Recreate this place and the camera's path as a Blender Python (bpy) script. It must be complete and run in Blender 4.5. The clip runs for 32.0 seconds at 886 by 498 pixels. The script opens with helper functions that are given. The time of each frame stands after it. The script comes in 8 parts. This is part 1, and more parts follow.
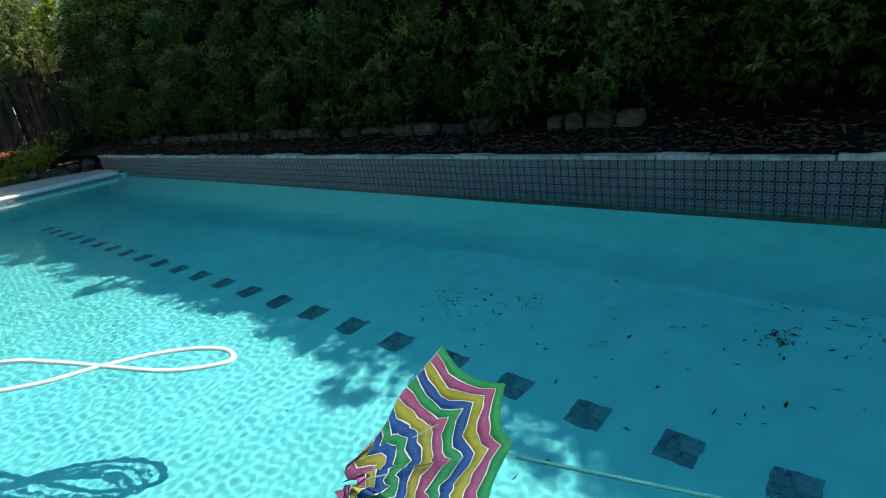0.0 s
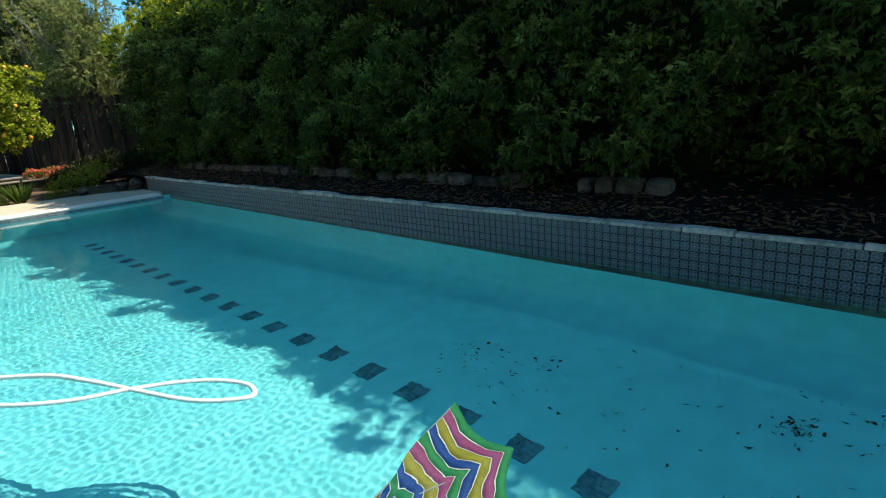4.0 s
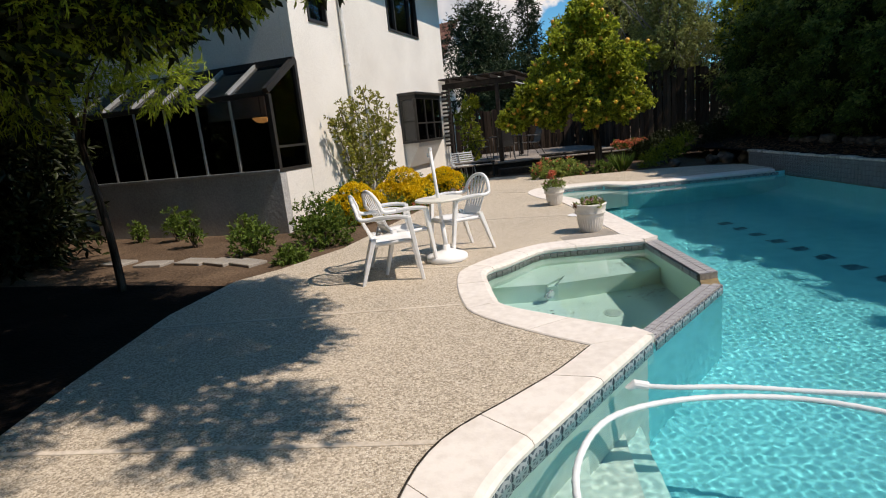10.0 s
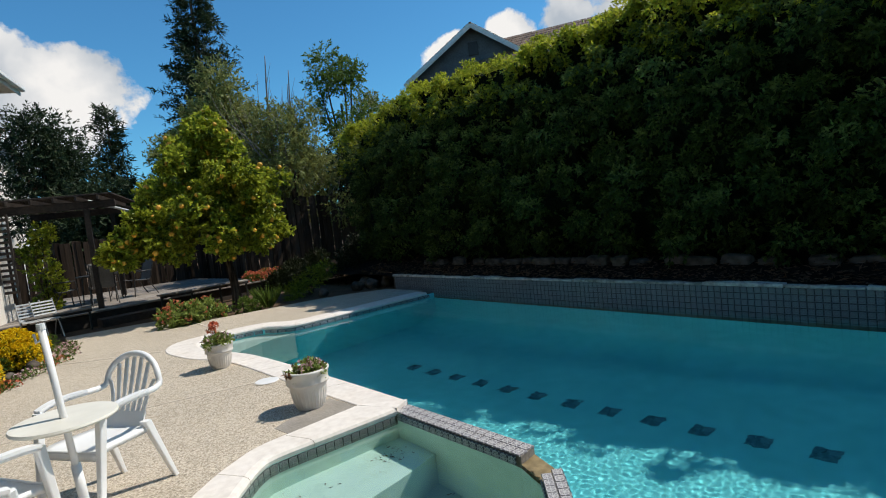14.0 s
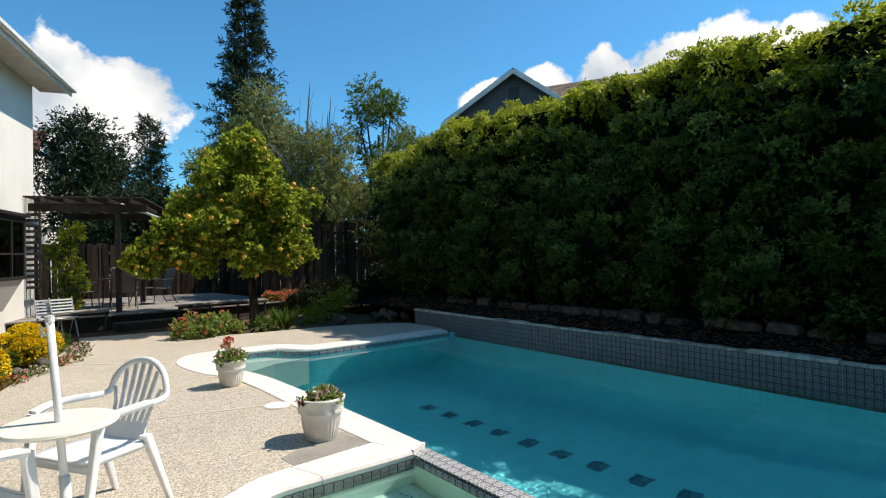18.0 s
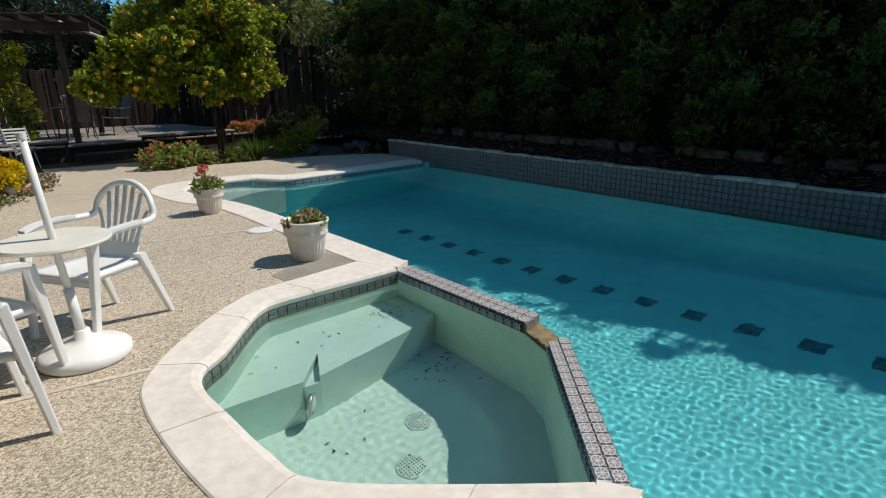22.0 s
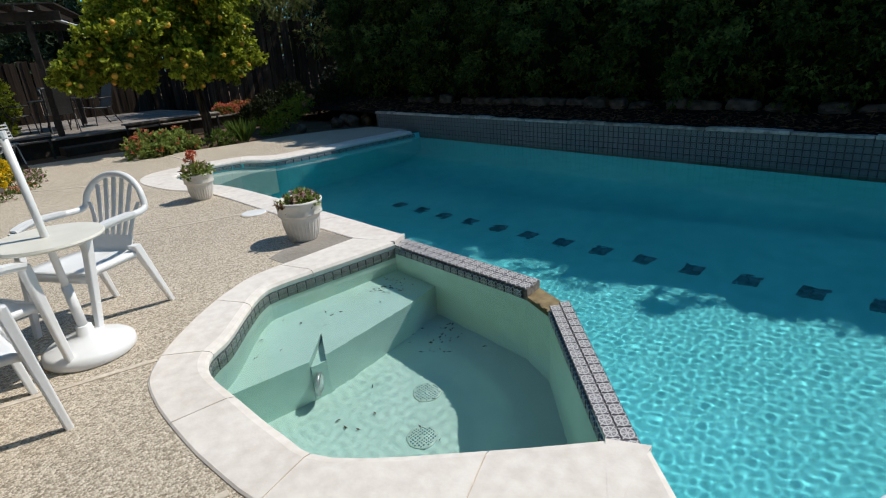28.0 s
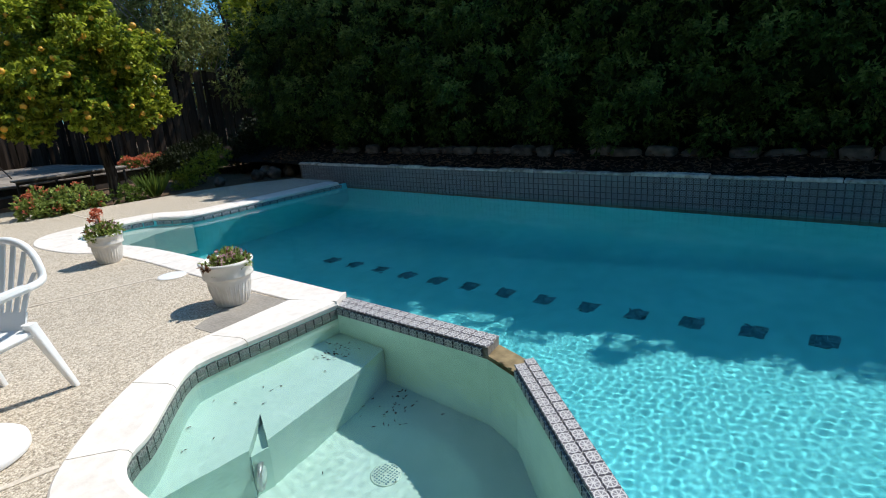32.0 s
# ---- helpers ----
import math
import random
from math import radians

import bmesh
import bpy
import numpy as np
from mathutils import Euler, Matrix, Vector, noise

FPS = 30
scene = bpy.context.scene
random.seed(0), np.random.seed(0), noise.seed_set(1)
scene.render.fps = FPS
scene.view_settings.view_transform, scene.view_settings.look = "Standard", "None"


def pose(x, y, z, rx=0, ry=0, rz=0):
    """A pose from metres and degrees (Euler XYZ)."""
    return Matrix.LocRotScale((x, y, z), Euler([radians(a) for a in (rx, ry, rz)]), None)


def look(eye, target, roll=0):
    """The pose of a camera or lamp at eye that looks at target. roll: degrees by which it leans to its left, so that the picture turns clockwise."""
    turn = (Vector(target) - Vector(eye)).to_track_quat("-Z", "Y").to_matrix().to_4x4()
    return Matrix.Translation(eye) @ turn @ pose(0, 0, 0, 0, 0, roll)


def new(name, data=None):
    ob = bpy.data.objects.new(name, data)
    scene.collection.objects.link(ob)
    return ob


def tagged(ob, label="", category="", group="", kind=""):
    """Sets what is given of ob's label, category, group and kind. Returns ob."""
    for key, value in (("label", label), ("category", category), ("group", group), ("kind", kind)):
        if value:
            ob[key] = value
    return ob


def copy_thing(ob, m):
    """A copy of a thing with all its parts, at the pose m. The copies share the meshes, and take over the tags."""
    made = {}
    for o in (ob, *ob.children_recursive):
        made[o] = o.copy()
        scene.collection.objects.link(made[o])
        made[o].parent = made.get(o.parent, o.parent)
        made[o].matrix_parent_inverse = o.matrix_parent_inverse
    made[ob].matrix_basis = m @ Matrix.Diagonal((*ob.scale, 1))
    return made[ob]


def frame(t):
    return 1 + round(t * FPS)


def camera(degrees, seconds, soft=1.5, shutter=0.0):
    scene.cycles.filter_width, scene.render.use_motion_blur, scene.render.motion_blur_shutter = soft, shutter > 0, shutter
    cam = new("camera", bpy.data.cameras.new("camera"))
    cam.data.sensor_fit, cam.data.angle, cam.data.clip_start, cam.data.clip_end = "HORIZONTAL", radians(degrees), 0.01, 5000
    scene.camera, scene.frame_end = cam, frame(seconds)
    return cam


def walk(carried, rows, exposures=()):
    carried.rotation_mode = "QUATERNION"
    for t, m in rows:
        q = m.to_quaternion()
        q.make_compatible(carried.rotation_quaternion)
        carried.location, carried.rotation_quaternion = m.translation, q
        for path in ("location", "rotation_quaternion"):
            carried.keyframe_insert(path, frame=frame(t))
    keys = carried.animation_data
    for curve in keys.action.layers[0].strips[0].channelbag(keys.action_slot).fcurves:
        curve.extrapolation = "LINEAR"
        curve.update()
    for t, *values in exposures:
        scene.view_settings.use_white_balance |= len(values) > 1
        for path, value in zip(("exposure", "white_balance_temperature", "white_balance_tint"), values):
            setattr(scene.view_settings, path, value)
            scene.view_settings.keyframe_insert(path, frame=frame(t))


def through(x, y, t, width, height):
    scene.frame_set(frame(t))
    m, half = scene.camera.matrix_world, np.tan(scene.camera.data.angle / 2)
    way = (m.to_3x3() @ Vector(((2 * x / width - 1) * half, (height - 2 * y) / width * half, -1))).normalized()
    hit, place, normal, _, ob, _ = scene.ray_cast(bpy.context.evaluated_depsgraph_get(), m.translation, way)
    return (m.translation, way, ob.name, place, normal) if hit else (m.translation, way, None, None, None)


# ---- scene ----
cam = camera(77.6, 32.0, soft=1.1)
# seconds, eye, target, roll
PATH = [
    (0.0, (-0.113, -8.227, 1.296), (1.969, -6.295, 0.329), -8.49),
    (0.5, (-0.079, -8.250, 1.297), (2.243, -6.723, 0.166), -7.10),
    (1.0, (-0.076, -8.278, 1.300), (2.408, -7.081, 0.119), -6.89),
    (1.5, (-0.042, -8.336, 1.309), (2.585, -7.490, 0.132), -5.17),
    (2.0, (-0.018, -8.354, 1.318), (2.710, -7.599, 0.324), -3.12),
    (2.5, (-0.039, -8.339, 1.336), (2.655, -7.359, 0.451), -4.91),
    (4.5, (-0.183, -8.285, 1.435), (1.512, -5.942, 0.634), -2.09),
    (5.0, (-0.193, -8.237, 1.434), (1.116, -5.671, 0.595), 0.26),
    (5.5, (-0.276, -8.088, 1.413), (0.441, -5.249, 0.762), 2.00),
    (6.0, (-0.425, -7.945, 1.429), (-0.430, -4.985, 0.941), 1.41),
    (6.5, (-0.677, -7.811, 1.446), (-1.180, -4.866, 1.172), 0.14),
    (7.0, (-0.875, -7.643, 1.437), (-1.679, -4.780, 1.038), -1.05),
    (7.5, (-1.079, -7.385, 1.424), (-1.995, -4.545, 1.111), -1.49),
    (8.0, (-1.327, -7.167, 1.427), (-2.255, -4.344, 1.010), -2.43),
    (8.5, (-1.607, -6.888, 1.424), (-2.350, -4.026, 0.916), -4.15),
    (9.0, (-1.779, -6.608, 1.432), (-2.457, -3.721, 0.976), -5.02),
    (9.5, (-2.049, -6.406, 1.431), (-2.373, -3.488, 0.814), -4.56),
    (10.0, (-2.294, -6.186, 1.439), (-2.365, -3.255, 0.803), -5.79),
    (10.5, (-2.447, -5.920, 1.451), (-2.414, -2.973, 0.892), -8.55),
    (11.0, (-2.593, -5.688, 1.464), (-2.120, -2.788, 0.861), -6.09),
    (11.5, (-2.747, -5.449, 1.481), (-1.785, -2.720, 0.689), -6.98),
    (12.0, (-2.738, -5.126, 1.509), (-1.484, -2.441, 1.041), -5.19),
    (12.5, (-2.803, -4.848, 1.533), (-1.269, -2.301, 1.132), -6.10),
    (13.0, (-2.816, -4.541, 1.544), (-1.021, -2.186, 1.059), -7.65),
    (13.5, (-2.722, -4.167, 1.585), (-0.976, -1.766, 1.149), -7.47),
    (14.0, (-2.709, -3.935, 1.625), (-0.775, -1.651, 1.418), -6.54),
    (14.5, (-2.719, -3.746, 1.643), (-0.452, -1.800, 1.371), -7.11),
    (15.0, (-2.658, -3.658, 1.643), (-0.475, -1.600, 1.603), -7.31),
    (15.5, (-2.675, -3.665, 1.631), (-0.640, -1.467, 1.787), -8.30),
    (17.5, (-2.612, -3.565, 1.596), (-0.876, -1.131, 1.848), 0.92),
    (18.0, (-2.651, -3.619, 1.552), (-0.785, -1.271, 1.570), -0.86),
    (18.5, (-2.624, -3.646, 1.541), (-0.667, -1.382, 1.333), -3.18),
    (19.0, (-2.650, -3.654, 1.542), (-0.539, -1.530, 1.354), -4.11),
    (19.5, (-2.622, -3.662, 1.534), (-0.396, -1.664, 1.313), -3.05),
    (20.0, (-2.634, -3.660, 1.516), (-0.384, -1.695, 1.247), -1.57),
    (20.5, (-2.644, -3.633, 1.497), (-0.468, -1.753, 0.643), 4.99),
    (21.0, (-2.716, -3.547, 1.493), (-0.781, -1.500, 0.462), -3.33),
    (21.5, (-2.734, -3.586, 1.484), (-0.841, -1.461, 0.533), -2.51),
    (22.0, (-2.746, -3.596, 1.468), (-0.849, -1.439, 0.604), -0.61),
    (22.5, (-2.727, -3.596, 1.465), (-0.779, -1.502, 0.558), -3.05),
    (23.0, (-2.741, -3.588, 1.451), (-0.872, -1.507, 0.367), -1.09),
    (23.5, (-2.737, -3.591, 1.455), (-0.910, -1.477, 0.362), -4.13),
    (24.0, (-2.749, -3.608, 1.465), (-0.817, -1.557, 0.434), -3.24),
    (24.5, (-2.753, -3.606, 1.474), (-0.867, -1.493, 0.485), -3.45),
    (25.0, (-2.743, -3.601, 1.465), (-0.894, -1.453, 0.483), -4.63),
    (25.5, (-2.736, -3.589, 1.463), (-0.905, -1.422, 0.488), -3.73),
    (27.5, (-2.747, -3.582, 1.475), (-0.897, -1.445, 0.470), -5.28),
    (28.0, (-2.737, -3.582, 1.477), (-0.866, -1.472, 0.455), -4.34),
    (28.5, (-2.746, -3.567, 1.480), (-0.839, -1.431, 0.584), -4.37),
    (29.0, (-2.742, -3.580, 1.482), (-0.835, -1.432, 0.615), -5.33),
    (29.5, (-2.745, -3.577, 1.491), (-0.807, -1.455, 0.633), -4.61),
    (30.0, (-2.734, -3.578, 1.500), (-0.830, -1.429, 0.631), -2.46),
    (30.5, (-2.730, -3.540, 1.522), (-0.521, -1.617, 0.872), -1.06),
    (31.0, (-2.772, -3.513, 1.500), (-0.458, -1.743, 0.785), -1.97),
    (31.5, (-2.735, -3.395, 1.490), (-0.450, -1.613, 0.714), -3.58),
    (32.0, (-2.681, -3.269, 1.470), (-0.457, -1.425, 0.662), -4.21),
]
EXPOSURES = [(0.0, 1.0, 7100, 2), (1.0, 1.2, 7200, 0), (2.5, 1.45, 7500, 0), (4.5, 0.85, 7300, 8), (5.2, 0.6, 7400, 16), (6.0, 0.28, 7600, 16), (7.0, 0.28, 7500, 16), (9.0, 0.19, 7250, 17), (11.0, 0.11, 7050, 14), (12.5, -0.05, 6750, 10), (13.5, 0.0, 6650, 10), (14.5, 0.31, 6750, 10), (15.5, 0.41, 6650, 10), (17.5, 0.45, 6750, 10), (19.0, 0.6, 7050, 10), (20.0, 0.65, 7150, 10), (20.8, 0.2, 7050, 10), (23.0, -0.05, 6850, 10), (28.0, 0.0, 6500, 10), (30.0, 0.15, 6450, 10), (31.0, 0.37, 6400, 10), (32.0, 0.4, 6350, 10)]
walk(cam, [(t, look(eye, target, roll)) for t, eye, target, roll in PATH], EXPOSURES)

# ---- sky and sun ----
SUN_WAY = Vector((0.935, -0.355, 0.0)).normalized()
SUN_ELEVATION = radians(54.0)
world = bpy.data.worlds.new("sky")
scene.world = world
world.use_nodes = True
wn, wl = world.node_tree.nodes, world.node_tree.links
wn.clear()
sky = wn.new("ShaderNodeTexSky")
sky.sky_type = "NISHITA"
sky.sun_disc = False
sky.sun_elevation = SUN_ELEVATION
sky.sun_rotation = math.atan2(SUN_WAY.x, SUN_WAY.y)
sky.air_density, sky.dust_density, sky.ozone_density = 1.0, 0.3, 3.0
coord = wn.new("ShaderNodeTexCoord")
# banks of cumulus low over the roofs: the middle of each puff and its half-width in degrees
PUFFS = [((0.731, 0.621, 0.276), 2.6), ((0.786, 0.546, 0.280), 3.0), ((0.833, 0.466, 0.286), 3.8), ((0.875, 0.376, 0.290), 4.0), ((0.912, 0.300, 0.280), 3.2), ((0.66, 0.70, 0.25), 2.6),
         ((0.063, 0.967, 0.240), 4.6), ((0.117, 0.967, 0.215), 5.0), ((0.165, 0.958, 0.235), 3.6), ((0.103, 0.978, 0.175), 4.4), ((-0.035, 0.972, 0.225), 4.6), ((-0.13, 0.96, 0.25), 4.8), ((-0.35, -0.9, 0.30), 9.0), ((-0.75, -0.6, 0.25), 8.0)]
cover = None
for way, width in PUFFS:
    dot = wn.new("ShaderNodeVectorMath")
    dot.operation = "DOT_PRODUCT"
    dot.inputs[1].default_value = Vector(way).normalized()
    wl.new(coord.outputs["Generated"], dot.inputs[0])
    soft_edge = wn.new("ShaderNodeMapRange")
    soft_edge.inputs["From Min"].default_value, soft_edge.inputs["From Max"].default_value = math.cos(radians(width * 1.35)), 1.0
    wl.new(dot.outputs["Value"], soft_edge.inputs["Value"])
    if cover is None:
        cover = soft_edge.outputs["Result"]
    else:
        most = wn.new("ShaderNodeMath")
        most.operation = "MAXIMUM"
        wl.new(cover, most.inputs[0])
        wl.new(soft_edge.outputs["Result"], most.inputs[1])
        cover = most.outputs["Value"]
cloud_noise = wn.new("ShaderNodeTexNoise")
cloud_noise.inputs["Scale"].default_value = 12.0
cloud_noise.inputs["Detail"].default_value = 9.0
cloud_noise.inputs["Roughness"].default_value = 0.58
wl.new(coord.outputs["Generated"], cloud_noise.inputs["Vector"])
ragged = wn.new("ShaderNodeMath")
ragged.operation = "MULTIPLY_ADD"
ragged.inputs[1].default_value = 2.0
wl.new(cloud_noise.outputs["Fac"], ragged.inputs[0])
wl.new(cover, ragged.inputs[2])
amount = wn.new("ShaderNodeMapRange")
amount.inputs["From Min"].default_value, amount.inputs["From Max"].default_value = 1.42, 1.60
wl.new(ragged.outputs["Value"], amount.inputs["Value"])
# cloud tops are white, the hollows a soft grey
billow = wn.new("ShaderNodeTexNoise")
billow.inputs["Scale"].default_value, billow.inputs["Detail"].default_value = 6.0, 6.0
wl.new(coord.outputs["Generated"], billow.inputs["Vector"])
cloud_tone = wn.new("ShaderNodeValToRGB")
cloud_tone.color_ramp.elements[0].position, cloud_tone.color_ramp.elements[1].position = 0.38, 0.58
cloud_tone.color_ramp.elements[0].color, cloud_tone.color_ramp.elements[1].color = (0.50, 0.57, 0.66, 1), (1.0, 1.0, 1.0, 1)
wl.new(billow.outputs["Fac"], cloud_tone.inputs["Fac"])
cloud_light = wn.new("ShaderNodeVectorMath")
cloud_light.operation = "SCALE"
cloud_light.inputs["Scale"].default_value = 8.8
wl.new(cloud_tone.outputs["Color"], cloud_light.inputs[0])
tint = wn.new("ShaderNodeMix")
tint.data_type, tint.blend_type = "RGBA", "MULTIPLY"
tint.inputs["Factor"].default_value = 1.0
tint.inputs["B"].default_value = (0.46, 1.08, 1.34, 1)
mixed = wn.new("ShaderNodeMix")
mixed.data_type = "RGBA"
back = wn.new("ShaderNodeBackground")
back.inputs["Strength"].default_value = 0.092
out = wn.new("ShaderNodeOutputWorld")
wl.new(sky.outputs["Color"], tint.inputs["A"])
wl.new(cloud_light.outputs["Vector"], mixed.inputs["B"])
wl.new(amount.outputs["Result"], mixed.inputs["Factor"])
wl.new(tint.outputs["Result"], mixed.inputs["A"])
wl.new(mixed.outputs["Result"], back.inputs["Color"])
wl.new(back.outputs["Background"], out.inputs["Surface"])

sun_data = bpy.data.lights.new("sun", "SUN")
sun_data.energy, sun_data.angle, sun_data.color = 4.0, radians(0.55), (1.0, 0.955, 0.88)
sun_data.cycles.is_caustics_light = True
sun = new("sun", sun_data)
sun_from = SUN_WAY * math.cos(SUN_ELEVATION) + Vector((0, 0, math.sin(SUN_ELEVATION)))
sun.matrix_world = look(sun_from * 40, (0, 0, 0))

# ---- materials ----
def surface(name, dark, light, fine=30.0, coarse=2.0, rough=0.8, bump=0.3, bump_scale=None, metal=0.0, spread=(0.35, 0.65), detail=6.0, vary=0.0, coat=0.0, stretch=(1, 1, 1), depth=0.01, sheen=0.0):
    """A two-scale noise surface: dark and light are linear colours."""
    m = bpy.data.materials.new(name)
    m.use_nodes = True
    n, l = m.node_tree.nodes, m.node_tree.links
    b = n["Principled BSDF"]
    tc = n.new("ShaderNodeTexCoord")
    mp = n.new("ShaderNodeMapping")
    mp.inputs["Scale"].default_value = stretch
    l.new(tc.outputs["Object"], mp.inputs["Vector"])
    a = n.new("ShaderNodeTexNoise")
    a.inputs["Scale"].default_value, a.inputs["Detail"].default_value = fine, detail
    c = n.new("ShaderNodeTexNoise")
    c.inputs["Scale"].default_value, c.inputs["Detail"].default_value = coarse, 4.0
    for t in (a, c):
        l.new(mp.outputs["Vector"], t.inputs["Vector"])
    s = n.new("ShaderNodeMath")
    s.operation = "MULTIPLY_ADD"
    s.inputs[1].default_value = 0.55
    w = n.new("ShaderNodeMath")
    w.operation = "MULTIPLY"
    w.inputs[1].default_value = 0.45
    l.new(c.outputs["Fac"], w.inputs[0])
    l.new(a.outputs["Fac"], s.inputs[0])
    l.new(w.outputs[0], s.inputs[2])
    value = s.outputs[0]
    if vary:
        oi = n.new("ShaderNodeObjectInfo")
        v = n.new("ShaderNodeMath")
        v.operation = "MULTIPLY_ADD"
        v.inputs[1].default_value = vary
        l.new(oi.outputs["Random"], v.inputs[0])
        sub = n.new("ShaderNodeMath")
        sub.operation = "SUBTRACT"
        sub.inputs[1].default_value = vary / 2
        l.new(value, sub.inputs[0])
        l.new(sub.outputs[0], v.inputs[2])
        value = v.outputs[0]
    r = n.new("ShaderNodeValToRGB")
    r.color_ramp.elements[0].position, r.color_ramp.elements[1].position = spread
    r.color_ramp.elements[0].color, r.color_ramp.elements[1].color = (*dark, 1), (*light, 1)
    l.new(value, r.inputs["Fac"])
    l.new(r.outputs["Color"], b.inputs["Base Color"])
    b.inputs["Roughness"].default_value, b.inputs["Metallic"].default_value = rough, metal
    b.inputs["Coat Weight"].default_value = coat
    if rough >= 0.9:
        b.inputs["Specular IOR Level"].default_value = 0.1
    if bump:
        h = a
        if bump_scale:
            h = n.new("ShaderNodeTexNoise")
            h.inputs["Scale"].default_value, h.inputs["Detail"].default_value = bump_scale, 5.0
            l.new(mp.outputs["Vector"], h.inputs["Vector"])
        bp = n.new("ShaderNodeBump")
        bp.inputs["Strength"].default_value, bp.inputs["Distance"].default_value = bump, depth
        l.new(h.outputs["Fac"], bp.inputs["Height"])
        l.new(bp.outputs["Normal"], b.inputs["Normal"])
    return m


def leaf_material(name, dark, light, through=0.35, rough=0.45):
    """Leaves that let some light through; every leaf takes its own shade."""
    m = bpy.data.materials.new(name)
    m.use_nodes = True
    n, l = m.node_tree.nodes, m.node_tree.links
    b = n["Principled BSDF"]
    g = n.new("ShaderNodeNewGeometry")
    tc = n.new("ShaderNodeTexCoord")
    c = n.new("ShaderNodeTexNoise")
    c.inputs["Scale"].default_value = 1.6
    l.new(tc.outputs["Object"], c.inputs["Vector"])
    s = n.new("ShaderNodeMath")
    s.operation = "MULTIPLY_ADD"
    s.inputs[1].default_value = 0.55
    w = n.new("ShaderNodeMath")
    w.operation = "MULTIPLY"
    w.inputs[1].default_value = 0.5
    l.new(c.outputs["Fac"], w.inputs[0])
    l.new(g.outputs["Random Per Island"], s.inputs[0])
    l.new(w.outputs[0], s.inputs[2])
    r = n.new("ShaderNodeValToRGB")
    r.color_ramp.elements[0].position, r.color_ramp.elements[1].position = 0.1, 0.85
    r.color_ramp.elements[0].color, r.color_ramp.elements[1].color = (*dark, 1), (*light, 1)
    l.new(s.outputs[0], r.inputs["Fac"])
    l.new(r.outputs["Color"], b.inputs["Base Color"])
    b.inputs["Roughness"].default_value = rough
    b.inputs["Specular IOR Level"].default_value = 0.18
    t = n.new("ShaderNodeBsdfTranslucent")
    l.new(r.outputs["Color"], t.inputs["Color"])
    mx = n.new("ShaderNodeMixShader")
    mx.inputs["Fac"].default_value = through
    l.new(b.outputs["BSDF"], mx.inputs[1])
    l.new(t.outputs["BSDF"], mx.inputs[2])
    l.new(mx.outputs["Shader"], n["Material Output"].inputs["Surface"])
    return m


def aggregate_material():
    """Exposed aggregate: rounded pebbles in sandy cement."""
    m = surface("exposed_aggregate", (0.32, 0.255, 0.18), (0.64, 0.53, 0.40), fine=55, coarse=0.8, rough=0.85, bump=0)
    n, l = m.node_tree.nodes, m.node_tree.links
    b = n["Principled BSDF"]
    tc = n.new("ShaderNodeTexCoord")
    v = n.new("ShaderNodeTexVoronoi")
    v.inputs["Scale"].default_value = 105.0
    l.new(tc.outputs["Object"], v.inputs["Vector"])
    sep = n.new("ShaderNodeSeparateColor")
    l.new(v.outputs["Color"], sep.inputs["Color"])
    ramp = n.new("ShaderNodeValToRGB")
    e = ramp.color_ramp.elements
    e[0].position, e[0].color = 0.0, (0.12, 0.10, 0.07, 1)
    e[1].position, e[1].color = 1.0, (0.80, 0.72, 0.60, 1)
    mid = e.new(0.45)
    mid.color = (0.46, 0.39, 0.30, 1)
    l.new(sep.outputs["Red"], ramp.inputs["Fac"])
    mx = n.new("ShaderNodeMix")
    mx.data_type = "RGBA"
    mx.inputs["Factor"].default_value = 0.66
    old = b.inputs["Base Color"].links[0].from_socket
    l.new(old, mx.inputs["A"])
    l.new(ramp.outputs["Color"], mx.inputs["B"])
    l.new(mx.outputs["Result"], b.inputs["Base Color"])
    bp = n.new("ShaderNodeBump")
    bp.invert = True
    bp.inputs["Strength"].default_value, bp.inputs["Distance"].default_value = 0.6, 0.006
    l.new(v.outputs["Distance"], bp.inputs["Height"])
    l.new(bp.outputs["Normal"], b.inputs["Normal"])
    return m


